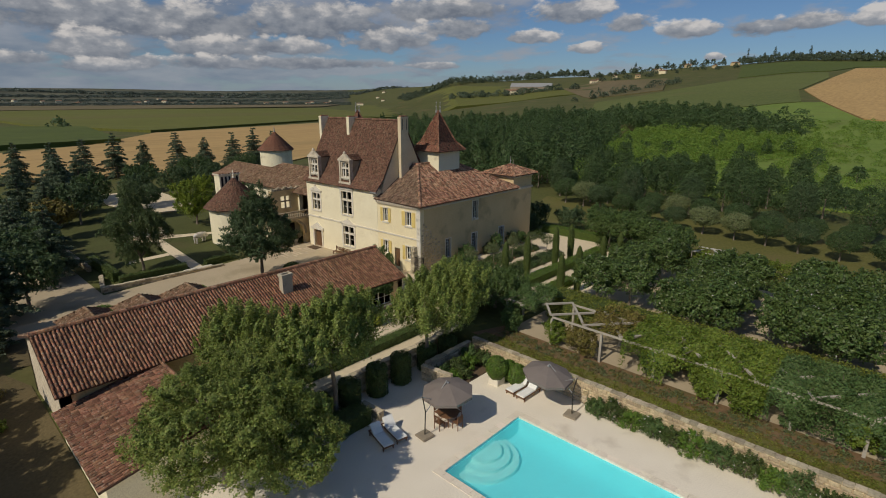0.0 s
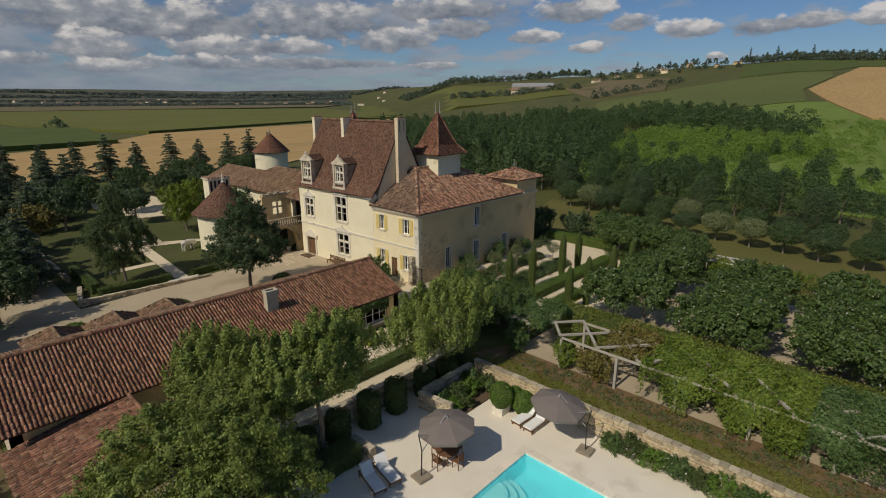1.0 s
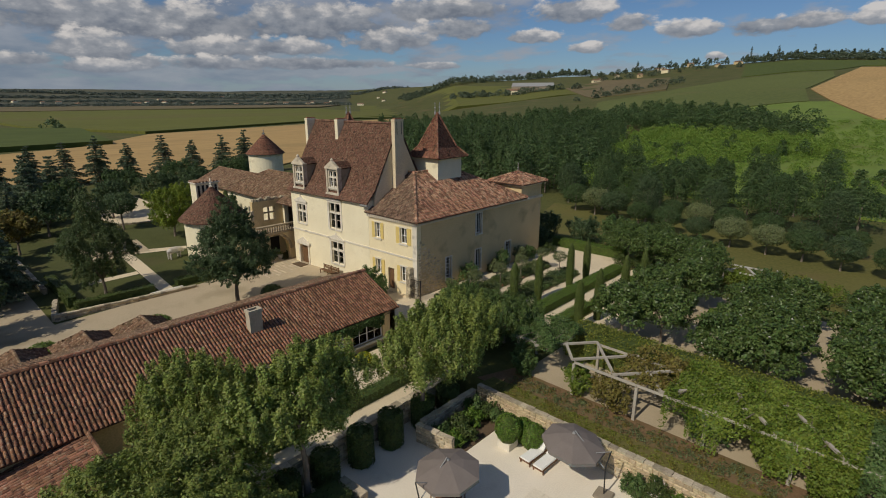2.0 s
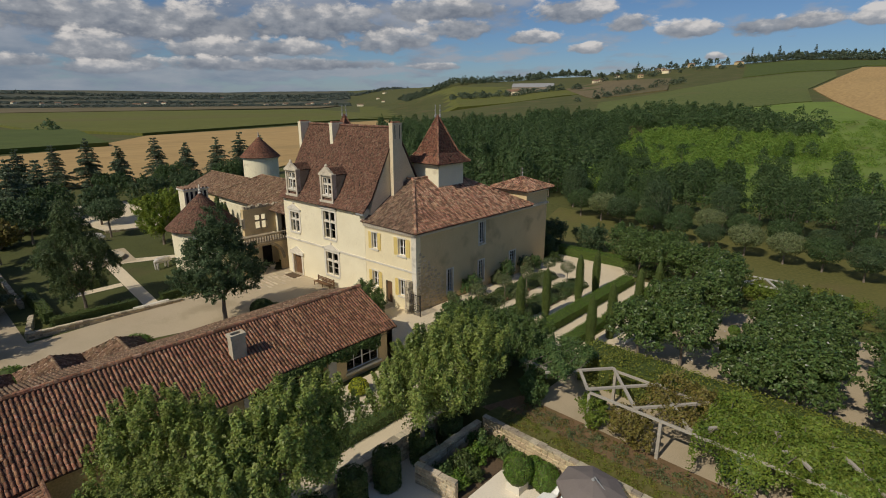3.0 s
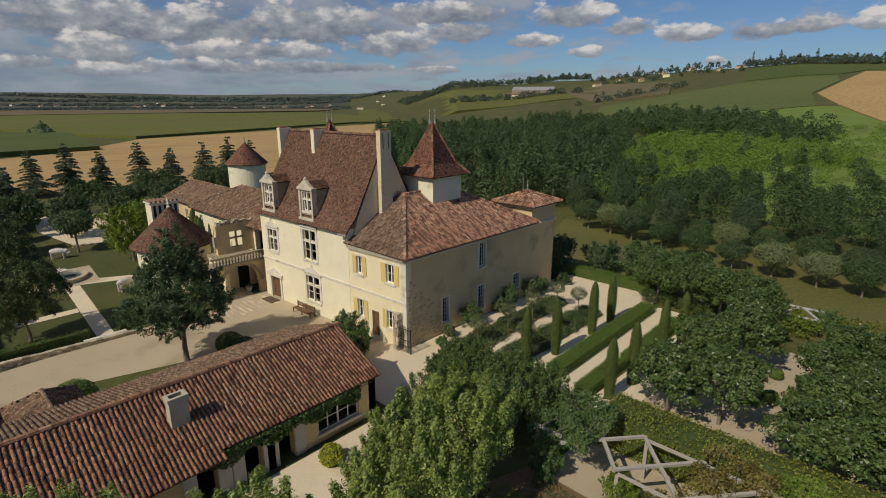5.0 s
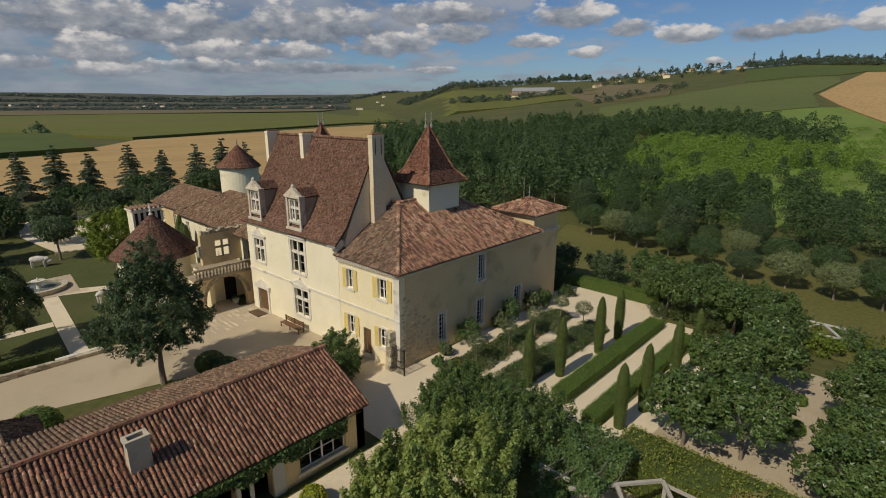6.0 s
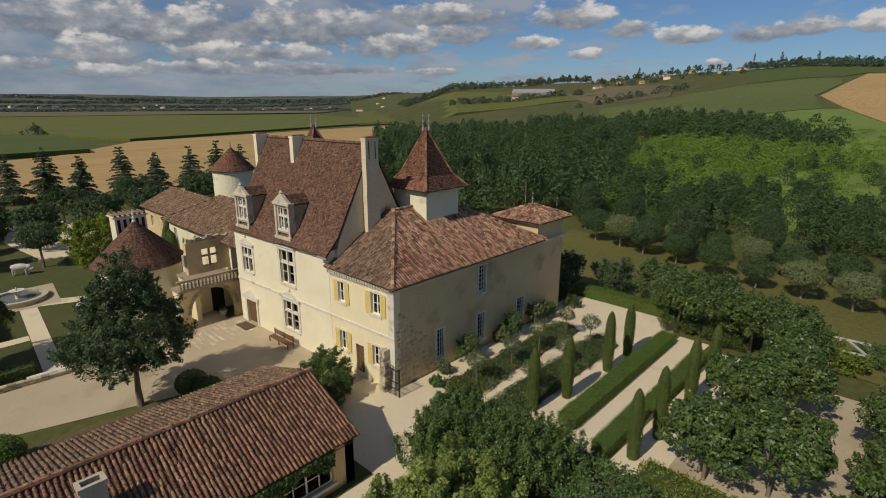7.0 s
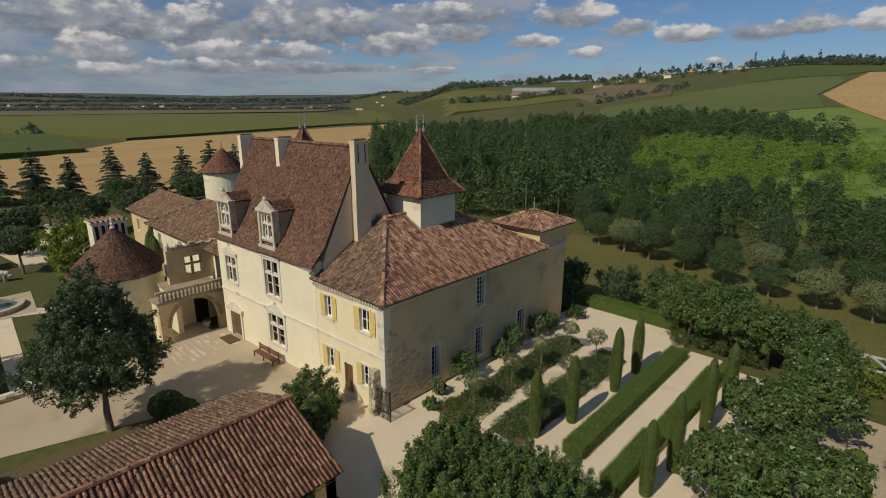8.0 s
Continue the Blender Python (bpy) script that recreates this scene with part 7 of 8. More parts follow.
pergola()
g = random.Random(21)
for i, x in enumerate([-22.3, -18.5, -16.4, -11.3, -8.3, -5.9, -3.4, -0.8, 2.0, 5.0, 8.5]):
    y = 31.6 + g.uniform(-0.3, 0.4)
    m = L_AUTUMN if i in (2, 9) else (L_VINE if i % 3 else L_FRUIT)
    r = g.uniform(0.85, 1.1)
    shrub("climbing_plant", "bushy climbing plant at a pergola post", x, y, ground_at(x, y), r * (0.7 if i < 2 else 1.0), r * 0.75, 1.35 if i > 1 else 1.2, m, 5000, 0.12, 80 + i, "climbers on the pergola", lump=9)
for i, (x0, x1, d) in enumerate([(-23.4, -20.3, 1.7), (-16.4, -13.2, 0.9), (-13.4, -9.2, 2.4), (-9.2, -5.0, 3.0), (-5.0, -0.8, 2.6), (-0.8, 4.0, 3.0), (4.0, 11.0, 3.0)]):
    n = int(2900 * d * (x1 - x0) * (0.4 if x0 > 0 else 1.0))
    px, py = RNG.uniform(x0, x1, n), RNG.uniform(31.5 if x0 < -14 else 30.9, 35.9, n)
    bump = np.sin(px * 1.9) * np.sin(py * 2.3) + 0.6 * np.sin(px * 4.1 + 2) * np.sin(py * 3.7)
    keep = RNG.random(n) < np.clip((0.46 if x0 < -14 else 0.66) + 0.55 * bump, 0.10, 1)
    keep |= (py < 31.6) & (py > 31.2) & (x0 > -14)
    keep &= (py > 31.2) | (np.sin(px * 2.15 + 0.7 * np.sin(px)) > -0.05 + 0.3 * np.sin(px * 0.7))
    px, py, bump = px[keep], py[keep], bump[keep]
    pz = 3.74 + 0.34 * bump + RNG.normal(0, 0.13, len(px)) - 3.2 * np.clip(31.45 - py, 0, 1) - 0.10 * RNG.random(len(px)) * 3
    nr = np.stack([-np.cos(px * 1.9) * np.sin(py * 2.3), -np.sin(px * 1.9) * np.cos(py * 2.3) - 0.2, np.ones(len(px))], 1)
    t = thing("vine_canopy", "leafy vine spread over the pergola beams", "vine", ((x0 + x1) / 2, 33.3, 3.4), "vines over the pergola")
    link_mesh("foliage", leaf_mesh("foliage", [(np.stack([px, py, pz], 1), nr, 0.135)]), [L_FRUIT, L_AUTUMN, L_VINE, L_VINE, L_FRUIT, L_FRUIT, L_VINE][i], t)
    s = Shape()
    for k in range(4):
        xx = x0 + (k + 0.5) * (x1 - x0) / 4
        s.tube((xx, 31.5, 3.6), (xx + 0.5, 33.2, 3.7), 0.03, 0.02, 5).tube((xx + 0.5, 33.2, 3.7), (xx + 0.2, 35.4, 3.65), 0.02, 0.012, 5)
    s.put("vine_stem", M_BARK, t)
herb_bed("lavender_row", "dry lavender tufts along the wall top", -22.5, 29.8, 12.0, 31.2, 620, [L_LAV, L_LAV, L_LAV, L_AUTUMN], 5, (0.14, 0.28), count=70, leaf_size=0.075)
herb_bed("grass_tufts", "low dry grass tufts behind the wall", -22.5, 28.6, 12.0, 29.7, 620, [L_AUTUMN, L_HEDGE, L_HEDGE], 6, (0.14, 0.26), count=70, leaf_size=0.075)

# planting below the retaining wall and on the terrace
g = random.Random(31)
x = -12.9
i = 0
while x < 12:
    k = g.uniform(0.68, 1.0)
    m = [L_FRUIT, L_DARKBUSH, L_BOX][i % 3]
    s = shrub("terrace_shrub", "low green shrub at the foot of the retaining wall", x, 27.45 + g.uniform(-0.12, 0.12), 0.0, k * 1.1, 0.55, k, m, 3000, 0.09, 200 + i, "shrubs below the retaining wall")
    if i % 2:
        p, n2, _ = blob_cloud([(x, 27.42, k * 0.85, k, 0.42, k)], 46, 0.1, 0.2)
        link_mesh("blossom", leaf_mesh("blossom", [(p, n2, 0.10)]), L_FLOWER, s)
    x += k * 1.5
    i += 1
for i, (x, y, r, h) in enumerate([(-22.6, 24.1, 0.55, 0.6), (-22.4, 25.2, 0.65, 0.65), (-22.2, 26.3, 0.65, 0.7), (-22.7, 27.0, 0.55, 0.85), (-21.9, 27.3, 0.6, 0.75), (-21.7, 24.0, 0.5, 0.5), (-21.2, 27.4, 0.45, 0.65), (-21.6, 25.0, 0.45, 0.5)]):
    shrub("bed_shrub", "flowering shrub in the walled bed", x, y, 0.0, r, r, h, [L_FRUIT, L_DARKBUSH, L_BOX][i % 3], 1100, 0.14, 300 + i, "shrubs in the walled bed")
sheet_z = Shape().box(-23.28, 23.65, -0.1, -21.0, 27.9, 0.05).put("planting_bed", M_SOIL, None, "dark soil inside the low wall", "structure")
sheet_z["category"] = "bed"
for x, y, z, r, sq in ((-19.62, 26.2, 0.40, 0.74, 1.12), (-18.55, 27.05, 0.0, 0.72, 1.05), (-19.3, 27.15, 0.0, 0.62, 1.2)):
    clipped_ball("terrace_bush", "rounded clipped bush in a square stone planter" if z else "rounded clipped bush at the foot of the retaining wall", x, y, z, r, L_BOX, 2600, 0.09, sq, "shrub", "rounded bushes on the terrace")
pl = thing("stone_planter", "small square limestone planter", "planter", (-19.62, 26.2, 0))
for a, b, c, d in ((-20.02, 25.8, -19.22, 25.88), (-20.02, 26.52, -19.22, 26.6), (-20.02, 25.88, -19.94, 26.52), (-19.3, 25.88, -19.22, 26.52)):
    Shape().box(a, b, 0.0, c, d, 0.46).put("side", M_STONE, pl)
Shape().box(-19.94, 25.88, 0.0, -19.3, 26.52, 0.41).put("soil", M_SOIL, pl)
for i, (y, h) in enumerate([(15.4, 1.7), (17.6, 1.8), (19.8, 2.0), (21.9, 2.0), (24.4, 1.75), (26.6, 1.6)]):
    x = -24.5
    z = 0.0
    t = thing("clipped_column", "dark clipped evergreen block below the path", "topiary", (x, y, z), "clipped blocks below the path")
    Shape().lathe((x, y, 0), [(0.6, 0.0), (0.64, z + h - 0.35), (0.54, z + h - 0.1), (0.25, z + h)], 10).put("core", L_DARKBUSH, t)
    n = 1800
    a, zz = RNG.uniform(0, 2 * math.pi, n), RNG.uniform(z + 0.05, z + h, n)
    rr = 0.68 * np.where(RNG.random(n) < 0.25, np.sqrt(RNG.random(n)), 1.0)
    zz = np.where(rr < 0.66, z + h + RNG.normal(0, 0.03, n), zz)
    link_mesh("foliage", leaf_mesh("foliage", [(np.stack([x + rr * np.cos(a), y + rr * np.sin(a), zz], 1), np.stack([np.cos(a), np.sin(a), np.full(n, 0.4)], 1), 0.12)]), L_DARKBUSH, t)
hedge("low_hedge", "low clipped hedge along the barn yard path", -27.75, 16.0, -26.85, 29.6, 1.15, 1.95, L_FRUIT, 260, 0.08)
clipped_ball("yellow_bush", "bright yellow-green round bush in the barn yard", -30.7, 25.0, 1.2, 0.62, L_LIME, 1500, 0.10, 0.9, "shrub")
stone_wall("low_stone_wall", "short low stone wall beside the loungers", (-23.7, 17.75), (-22.0, 17.85), 0.0, 0.6, 0.45, 91, pieces=40)
hedge("terrace_hedge", "dark clipped hedge beside the loungers", -23.6, 14.6, -22.2, 17.5, 0.0, 0.95, L_DARKBUSH, 160, 0.1)
# creeper under the barn eave
n = 5200
yy = RNG.uniform(20.6, 29.4, n) - 1.2
drop = RNG.random(n) ** 1.6 * (0.5 + 0.45 * np.sin(yy * 1.3) ** 2)
t = thing("wall_creeper", "green creeper hanging below the barn eave", "creeper", (-32.4, 25, 3.4))
link_mesh("foliage", leaf_mesh("foliage", [(np.stack([-32.36 + RNG.normal(0, 0.08, n), yy, 3.62 - drop], 1), np.tile((1.0, 0.0, 0.4), (n, 1)), 0.14)]), L_FRUIT, t)
Shape().tube((-32.42, 20.6, 3.4), (-32.42, 29.3, 3.45), 0.025, 0.02, 5).put("stem", M_BARK, t)

# ---- orchard and ball trees ----
def magnolia(k):
    t = tree("magnolia_tree", "glossy dark evergreen tree with a few white flowers over gravel", (0, 0, 0), 1.5, 0.085, lumps((0, 0, 2.75), (2.1, 2.1, 1.85), 24, 40 + k, 0.33), L_GLOSSY, 13000, 0.175, 40 + k, "evergreen trees in the gravel orchard", up=0.7, per=12, stretch=1.5, fill=0.2)
    p, nr, _ = blob_cloud([(0, 0, 2.75, 2.15, 2.15, 1.9)], 9, 0.1, 0.1)
    link_mesh("blossom", leaf_mesh("blossom", [(np.repeat(p, 3, 0) + RNG.normal(0, 0.03, (len(p) * 3, 3)), np.repeat(nr, 3, 0), 0.11)]), L_FLOWER, t, "white flowers")
    return t


kinds = [magnolia(k) for k in range(3)]
g = random.Random(4)
spots = [(-20.0, 41.0), (-17.4, 41.9), (-19.8, 47.1)]
spots += [(-18.2, 50.6), (-18.8, 54.2)]
for x in (-12.8, -10.6, -6.0, -2.9, 2.2, 5.6):
    for row in range(4):
        spots.append((x + g.uniform(-0.3, 0.3), 40.6 + row * 3.7 + g.uniform(-0.4, 0.4)))
for i, (x, y) in enumerate(spots):
    if i < 3:
        kinds[i].location = (x, y, ground_at(x, y))
    else:
        planted(kinds[i % 3], x, y, g.uniform(0, 360), g.uniform(0.88, 1.06))
for x, y, r in ((-15.8, 46.4, 0.5), (-16.2, 50.0, 0.42), (-21.9, 45.9, 0.4)):
    clipped_ball("topiary_ball", "small clipped box ball on the orchard gravel", x, y, ground_at(x, y), r, L_BOX, 900, 0.08, 0.9)
for i, (x, y, r) in enumerate([(-27.5, 58.9, 1.9), (-24.9, 58.5, 2.2), (-22.0, 57.9, 2.2), (-19.8, 58.4, 1.9), (-25.6, 61.4, 1.9), (-29.4, 61.6, 1.3)]):
    tree("arbour_tree", "dense dark green tree closing the garden walk", (x, y, ground_at(x, y)), 1.5, 0.11, lumps((0, 0, 2.75), (r * 1.15, r * 1.15, 1.75), 22, 90 + i, 0.33), L_GLOSSY, 13000, 0.16, 90 + i, "trees over the end of the garden walk", up=0.5, per=14, fill=0.2)
for i, (x, y) in enumerate([(-27.9, 57.5), (-26.4, 58.2), (-24.9, 58.0), (-23.2, 57.4)]):
    shrub("shade_shrub", "dark shrub in the shade of the arbour", x, y, ground_at(x, y), 0.85, 0.8, 0.75, L_DARKBUSH, 2600, 0.09, 95 + i, "shrubs under the arbour trees")
for i, (x, y, r, h) in enumerate([(-35.3, 63.0, 1.8, 2.1), (-31.5, 63.4, 1.7, 2.5), (-39.2, 61.0, 1.5, 2.3), (-38.2, 58.2, 1.0, 1.6)]):
    shrub("clipped_evergreen", "large clipped evergreen bush behind the garden hedge", x, y, ground_at(x, y), r, r, h, L_OAK if i != 1 else L_FRUIT, 5200, 0.2, 110 + i, lump=8)
balls = [tree("ball_tree", "round-headed clipped tree on mown grass", (0, 0, 0), 1.3, 0.11, [(0, 0, 2.85, 2.1, 2.1, 1.5)] + lumps((0, 0, 2.85), (2.1, 2.1, 1.5), 14, 50 + k, 0.34), [L_WOOD, L_SAGE, L_OAK][k], 10500, 0.155, 50 + k, "round-headed trees on the grass", round_head=True) for k in range(3)]
spots = [(-46.1, 80.6), (-42.2, 79.6), (-38.6, 78.2), (-34.2, 77.0), (-29.6, 75.0), (-25.3, 73.8), (-21.4, 73.6), (-17.4, 73.0), (-13.8, 72.6), (-10.2, 71.6), (-6.2, 71.2), (-2.0, 70.2), (2.5, 69.6), (7, 69),
         (-45.0, 86.0), (-40.5, 85.0), (-36.0, 83.5), (-31.5, 82.0), (-27.4, 80.5), (-23.2, 79.6), (-18.8, 79.0), (-14.6, 78.2), (-10.0, 77.6), (-5.5, 77.0), (-1.0, 76.2), (4, 75.5), (9, 75)]
g = random.Random(6)
for i, (x, y) in enumerate(spots):
    if i < 3:
        balls[i].location = (x, y, ground_at(x, y))
    else:
        planted(balls[[0, 0, 2, 1][g.randrange(4)]], x, y, g.uniform(0, 360), g.uniform(0.74, 0.94))

domes = [tree("dome_tree", "tall dark clipped dome-headed tree at the wood edge", (0, 0, 0), 1.0, 0.14, [(0, 0, 3.9, 2.0, 2.0, 3.3)] + lumps((0, 0, 3.9), (2.0, 2.0, 3.3), 16, 150 + k, 0.32), [L_OAK, L_WOOD][k], 13000, 0.17, 150 + k, "dome-headed trees at the wood edge", round_head=True) for k in range(2)]
for i, (x, y, k) in enumerate([(-34.4, 80.0, 1.0), (-43.5, 84.5, 0.95), (-27.0, 85.0, 0.9), (-19.5, 86.5, 1.1), (-12.5, 84.5, 0.95), (-5.0, 82.5, 1.05), (-50.5, 86.0, 1.0), (-38.8, 89.0, 1.05)]):
    if i < 2:
        domes[i].location = (x, y, ground_at(x, y))
    else:
        planted(domes[i % 2], x, y, i * 50.0, k)

# pale timber frames of a second pergola beyond the orchard
tp = thing("timber_trellis", "pale painted timber trellis frames above the shrubs", "trellis", (-17.5, 60.5, 1.2))
for x, y in ((-21.0, 59.6), (-18.2, 59.6), (-15.4, 59.6), (-21.0, 62.0), (-18.2, 62.0), (-15.4, 62.0)):
    Shape().box(x - 0.06, y - 0.06, 1.0, x + 0.06, y + 0.06, 2.5).put("post", M_GREY_WOOD, tp)
for (xa, ya), (xb, yb) in (((-19.9, 59.6), (-18.2, 59.6)), ((-18.2, 59.6), (-15.4, 59.6)), ((-18.2, 62.0), (-15.4, 62.0)), ((-18.2, 59.6), (-16.8, 62.0)), ((-16.8, 62.0), (-15.4, 59.6)), ((-21.0, 62.0), (-19.4, 62.0))):
    d = Vector((xb - xa, yb - ya, 0)).normalized()
    n = Vector((-d.y, d.x, 0)) * 0.08
    A, B, z = Vector((xa, ya, 2.51)), Vector((xb, yb, 2.52)), Vector((0, 0, 0.1))
    Shape().hexa([A - n, B - n, B + n, A + n, A - n + z, B - n + z, B + n + z, A + n + z]).put("beam", M_PALE_WOOD, tp)
for i, (x, y, r, h) in enumerate([(-22.5, 60.5, 1.6, 1.2), (-20.2, 60.8, 1.5, 1.05), (-17.6, 60.8, 1.5, 0.85), (-16.6, 59.2, 1.4, 0.85), (-15.0, 61.2, 1.5, 0.9), (-12.6, 59.8, 1.7, 1.1), (-10.0, 59.4, 1.7, 1.1), (-7.0, 59.0, 1.8, 1.1), (-4.0, 58.6, 1.8, 1.1)]):
    shrub("trellis_shrub", "sprawling vine shrub around the trellis", x, y, ground_at(x, y), r, r * 0.8, h, [L_VINE, L_FRUIT, L_HEDGE][i % 3], 2600, 0.14, 500 + i, "shrubs along the second trellis")

# ---- garden to the left ----
cedars = [conifer("tall blue-grey cedar with layered boughs", 10.0, 1), conifer("tall blue-grey cedar with layered boughs", 9.0, 2), conifer("slim tall cedar with layered boughs", 10.5, 3)]
spots = [(-125, 59), (-127.5, 53.2), (-131, 48.2), (-134.5, 42), (-138.5, 37.2), (-140.5, 31.6), (-143, 26), (-128, 66), (-130, 72), (-146, 20), (-150, 14)]
for i, (x, y) in enumerate(spots):
    if i < 3:
        cedars[i].location = (x, y, ground_at(x, y))
    else:
        planted(cedars[[1, 0, 2][i % 3]], x, y, i * 77.0, 0.92 + 0.16 * ((i * 7) % 5) / 4)
big = conifer("broad dark cedar at the garden edge", 9.5, 8)
big.location = (-112, 24, 0.2)
planted(big, -76, 8.5, 40, 0.75)
planted(big, -88, 7.0, 250, 0.8)
planted(big, -104, 14.0, 310, 0.9)
planted(big, -100, 19.0, 130, 1.0)
planted(big, -93, 15.5, 20, 0.85)
planted(big, -109, 20.0, 200, 1.05)
for x, y, k in ((-66, 10.6, 0.85), (-49.5, 3.6, 0.6), (-56, 5.0, 0.75), (-73, 9.0, 0.85)):
    planted(big, x, y, x * 31, k)
tree("willow_tree", "tall feathery willow in the walled garden", (-61.0, 17.6, ground_at(-61, 17.6)), 1.7, 0.13, lumps((0, 0, 4.6), (3.1, 3.1, 3.9), 44, 12, 0.25) + [(0, 0, 8.4, 1.2, 1.2, 1.6)], L_WILLOW, 62000, 0.13, 12, up=-1.6, stretch=2.4, fill=0.2)
tree("lime_tree", "bright green leafy tree beside the turret", (-77.6, 30.2, ground_at(-77.6, 30.2)), 1.3, 0.15, lumps((0, 0, 3.9), (2.9, 2.9, 3.5), 24, 13, 0.32), L_BRIGHT, 30000, 0.17, 13)
for i, (x, y, r, zc, m) in enumerate([(-96, 28, 3.0, 3.6, L_OAK), (-100, 36, 3.0, 3.4, L_OAK), (-104, 44, 3.0, 3.0, L_OAK), (-84, 14.5, 2.5, 3.6, L_AUTUMN), (-92, 19, 3.2, 3.8, L_OAK), (-106, 24, 3.2, 3.2, L_WOOD), (-112, 34, 3.2, 3.0, L_WOOD), (-116, 46, 3.4, 3.0, L_WOOD), (-118, 58, 3.4, 3.0, L_WOOD), (-98, 8, 3.4, 3.2, L_WOOD), (-66, -1, 3.4, 3.4, L_WOOD), (-52, 2.0, 2.8, 2.8, L_OAK), (-57.5, 7.0, 3.0, 3.4, L_OAK), (-64.5, 8.0, 3.0, 3.6, L_OAK), (-71, 10, 2.6, 3.0, L_WOOD), (-46.5, -1.0, 2.4, 2.2, L_WOOD), (-80, 10.5, 2.6, 3.2, L_OAK)]):
    tree("garden_tree", "shady broadleaf tree at the garden edge", (x, y, ground_at(x, y)), 1.6, 0.14, lumps((0, 0, zc), (r, r, r * 0.85), 24, 130 + i, 0.30), m, 8000, 0.27, 130 + i)
for a, b, z0, z1 in (((-57.4, 12.8), (-56.3, 24.3), 0.2, 0.85), ((-62.0, 13.6), (-57.6, 12.6), 0.2, 0.85), ((-80.0, 13.4), (-66.0, 13.5), 0.2, 0.85)):
    stone_wall("garden_wall", "low stone garden wall with flat coping", a, b, z0, z1, 0.4, int(-a[0]), pieces=60)
for x0, y0, x1, y1 in ((-58.7, 14.5, -57.8, 21.0), (-58.6, 23.0, -57.7, 26.4), (-69, 14.3, -60, 15.1), (-71.5, 19.4, -66.6, 20.2)):
    hedge("garden_hedge", "low dark clipped hedge round the lawn", x0, y0, x1, y1, 0.3, 1.35, L_DARKBUSH, 70, 0.14)
st = thing("garden_steps", "pale stone garden steps beside the lawn", "steps", (-56.4, 21.9, 0.4))
for i in range(3):
    Shape().box(-57.6 + i * 0.4, 20.4, 0.2, -57.2 + i * 0.4, 23.4, 0.75 - i * 0.14).put("tread", M_STONE, st)


def fountain(x, y):
    z = ground_at(x, y)
    f = thing("stone_fountain", "round stone fountain basin on the lawn", "fountain", (x, y, z))
    Shape().lathe((x, y, z), [(2.3, 0), (2.3, 0.45), (2.42, 0.47), (2.42, 0.6), (1.95, 0.6), (1.95, 0.1), (0.0, 0.1)], 32, False).put("basin", M_AGED_STONE, f)
    Shape().lathe((x, y, z), [(1.94, 0.42), (0.3, 0.42)], 32, False).put("water", M_FOUNT, f)
    Shape().lathe((x, y, z), [(0.35, 0.1), (0.22, 0.5), (0.18, 0.9), (0.6, 1.15), (0.62, 1.22), (0.1, 1.2), (0.05, 1.5)], 16).put("pedestal", M_STONE, f)


fountain(-76.4, 22.8)
sheet("fountain_terrace", [(-80.5, 19.5), (-73.4, 19.8), (-73.2, 25.6), (-80, 26.2)], M_GRAVEL, "worn stone paving round the fountain", 0.11, 1.0, category="paving")


def sculpture(x, y, turn, dark):
    """A grazing-animal sculpture reduced to a plain rounded form on four legs."""
    bm = bmesh.new()
    for c, r in (((0, 0, 0.95), (0.95, 0.36, 0.40)), ((1.05, 0, 0.70), (0.32, 0.18, 0.22)), ((0.8, 0, 0.95), (0.35, 0.25, 0.28))):
        made = bmesh.ops.create_icosphere(bm, subdivisions=2, radius=1)
        for v in made["verts"]:
            v.co = Vector((c[0] + v.co.x * r[0], c[1] + v.co.y * r[1], c[2] + v.co.z * r[2]))
    for a in (-0.65, 0.6):
        for b in (-0.2, 0.2):
            made = bmesh.ops.create_cone(bm, cap_ends=True, segments=8, radius1=0.08, radius2=0.12, depth=0.75)
            for v in made["verts"]:
                v.co += Vector((a, b, 0.37))
    me = bpy.data.meshes.new("garden_sculpture")
    bm.to_mesh(me)
    bm.free()
    ob = link_mesh("garden_sculpture", me, M_STATUE)
    tagged(ob, "white and brown garden sculpture standing on the lawn", "sculpture")
    ob.matrix_world = pose(x, y, ground_at(x, y) + 0.06, 0, 0, turn)


M_STATUE = material("painted resin sculpture", (0.52, 0.47, 0.41), (0.62, 0.58, 0.52), 1.2, 20, 0.6, 0.05, stain=(0.30, 0.18, 0.10), stain_scale=1.6, stain_amount=0.55)
sculpture(-67.8, 26.5, 110, False)
sculpture(-86.0, 24.5, 60, False)
sheet("rear_court", [(-116, 27), (-113, 36), (-94, 36), (-88.2, 33), (-90.3, 27.2), (-104, 25.5)], M_GRAVEL_PALE, "pale gravel court behind the garden", 0.12, 2.0, category="gravel")
stone_wall("garden_wall", "low stone wall in front of the rear court", (-90.2, 26.8), (-87.9, 33.0), 0.2, 1.1, 0.4, 77, pieces=50)
tree("standard_tree", "round-headed dark tree on a bare trunk at the lawn edge", (-87.2, 26.8, ground_at(-87.2, 26.8)), 2.3, 0.13, [(0, 0, 3.9, 2.2, 2.2, 1.5)] + lumps((0, 0, 3.9), (2.3, 2.3, 1.6), 14, 61, 0.34), L_OAK, 9000, 0.20, 61, round_head=True)
for i, (x, y) in enumerate([(-31.0, -6.6), (-37.5, -6.8)]):
    tree("shade_tree", "tall leafy tree that shades the rough ground", (x, y, ground_at(x, y)), 3.0, 0.22, lumps((0, 0, 6.0), (3.7, 3.7, 3.6), 24, 66 + i, 0.33), L_OAK, 15000, 0.34, 66 + i)

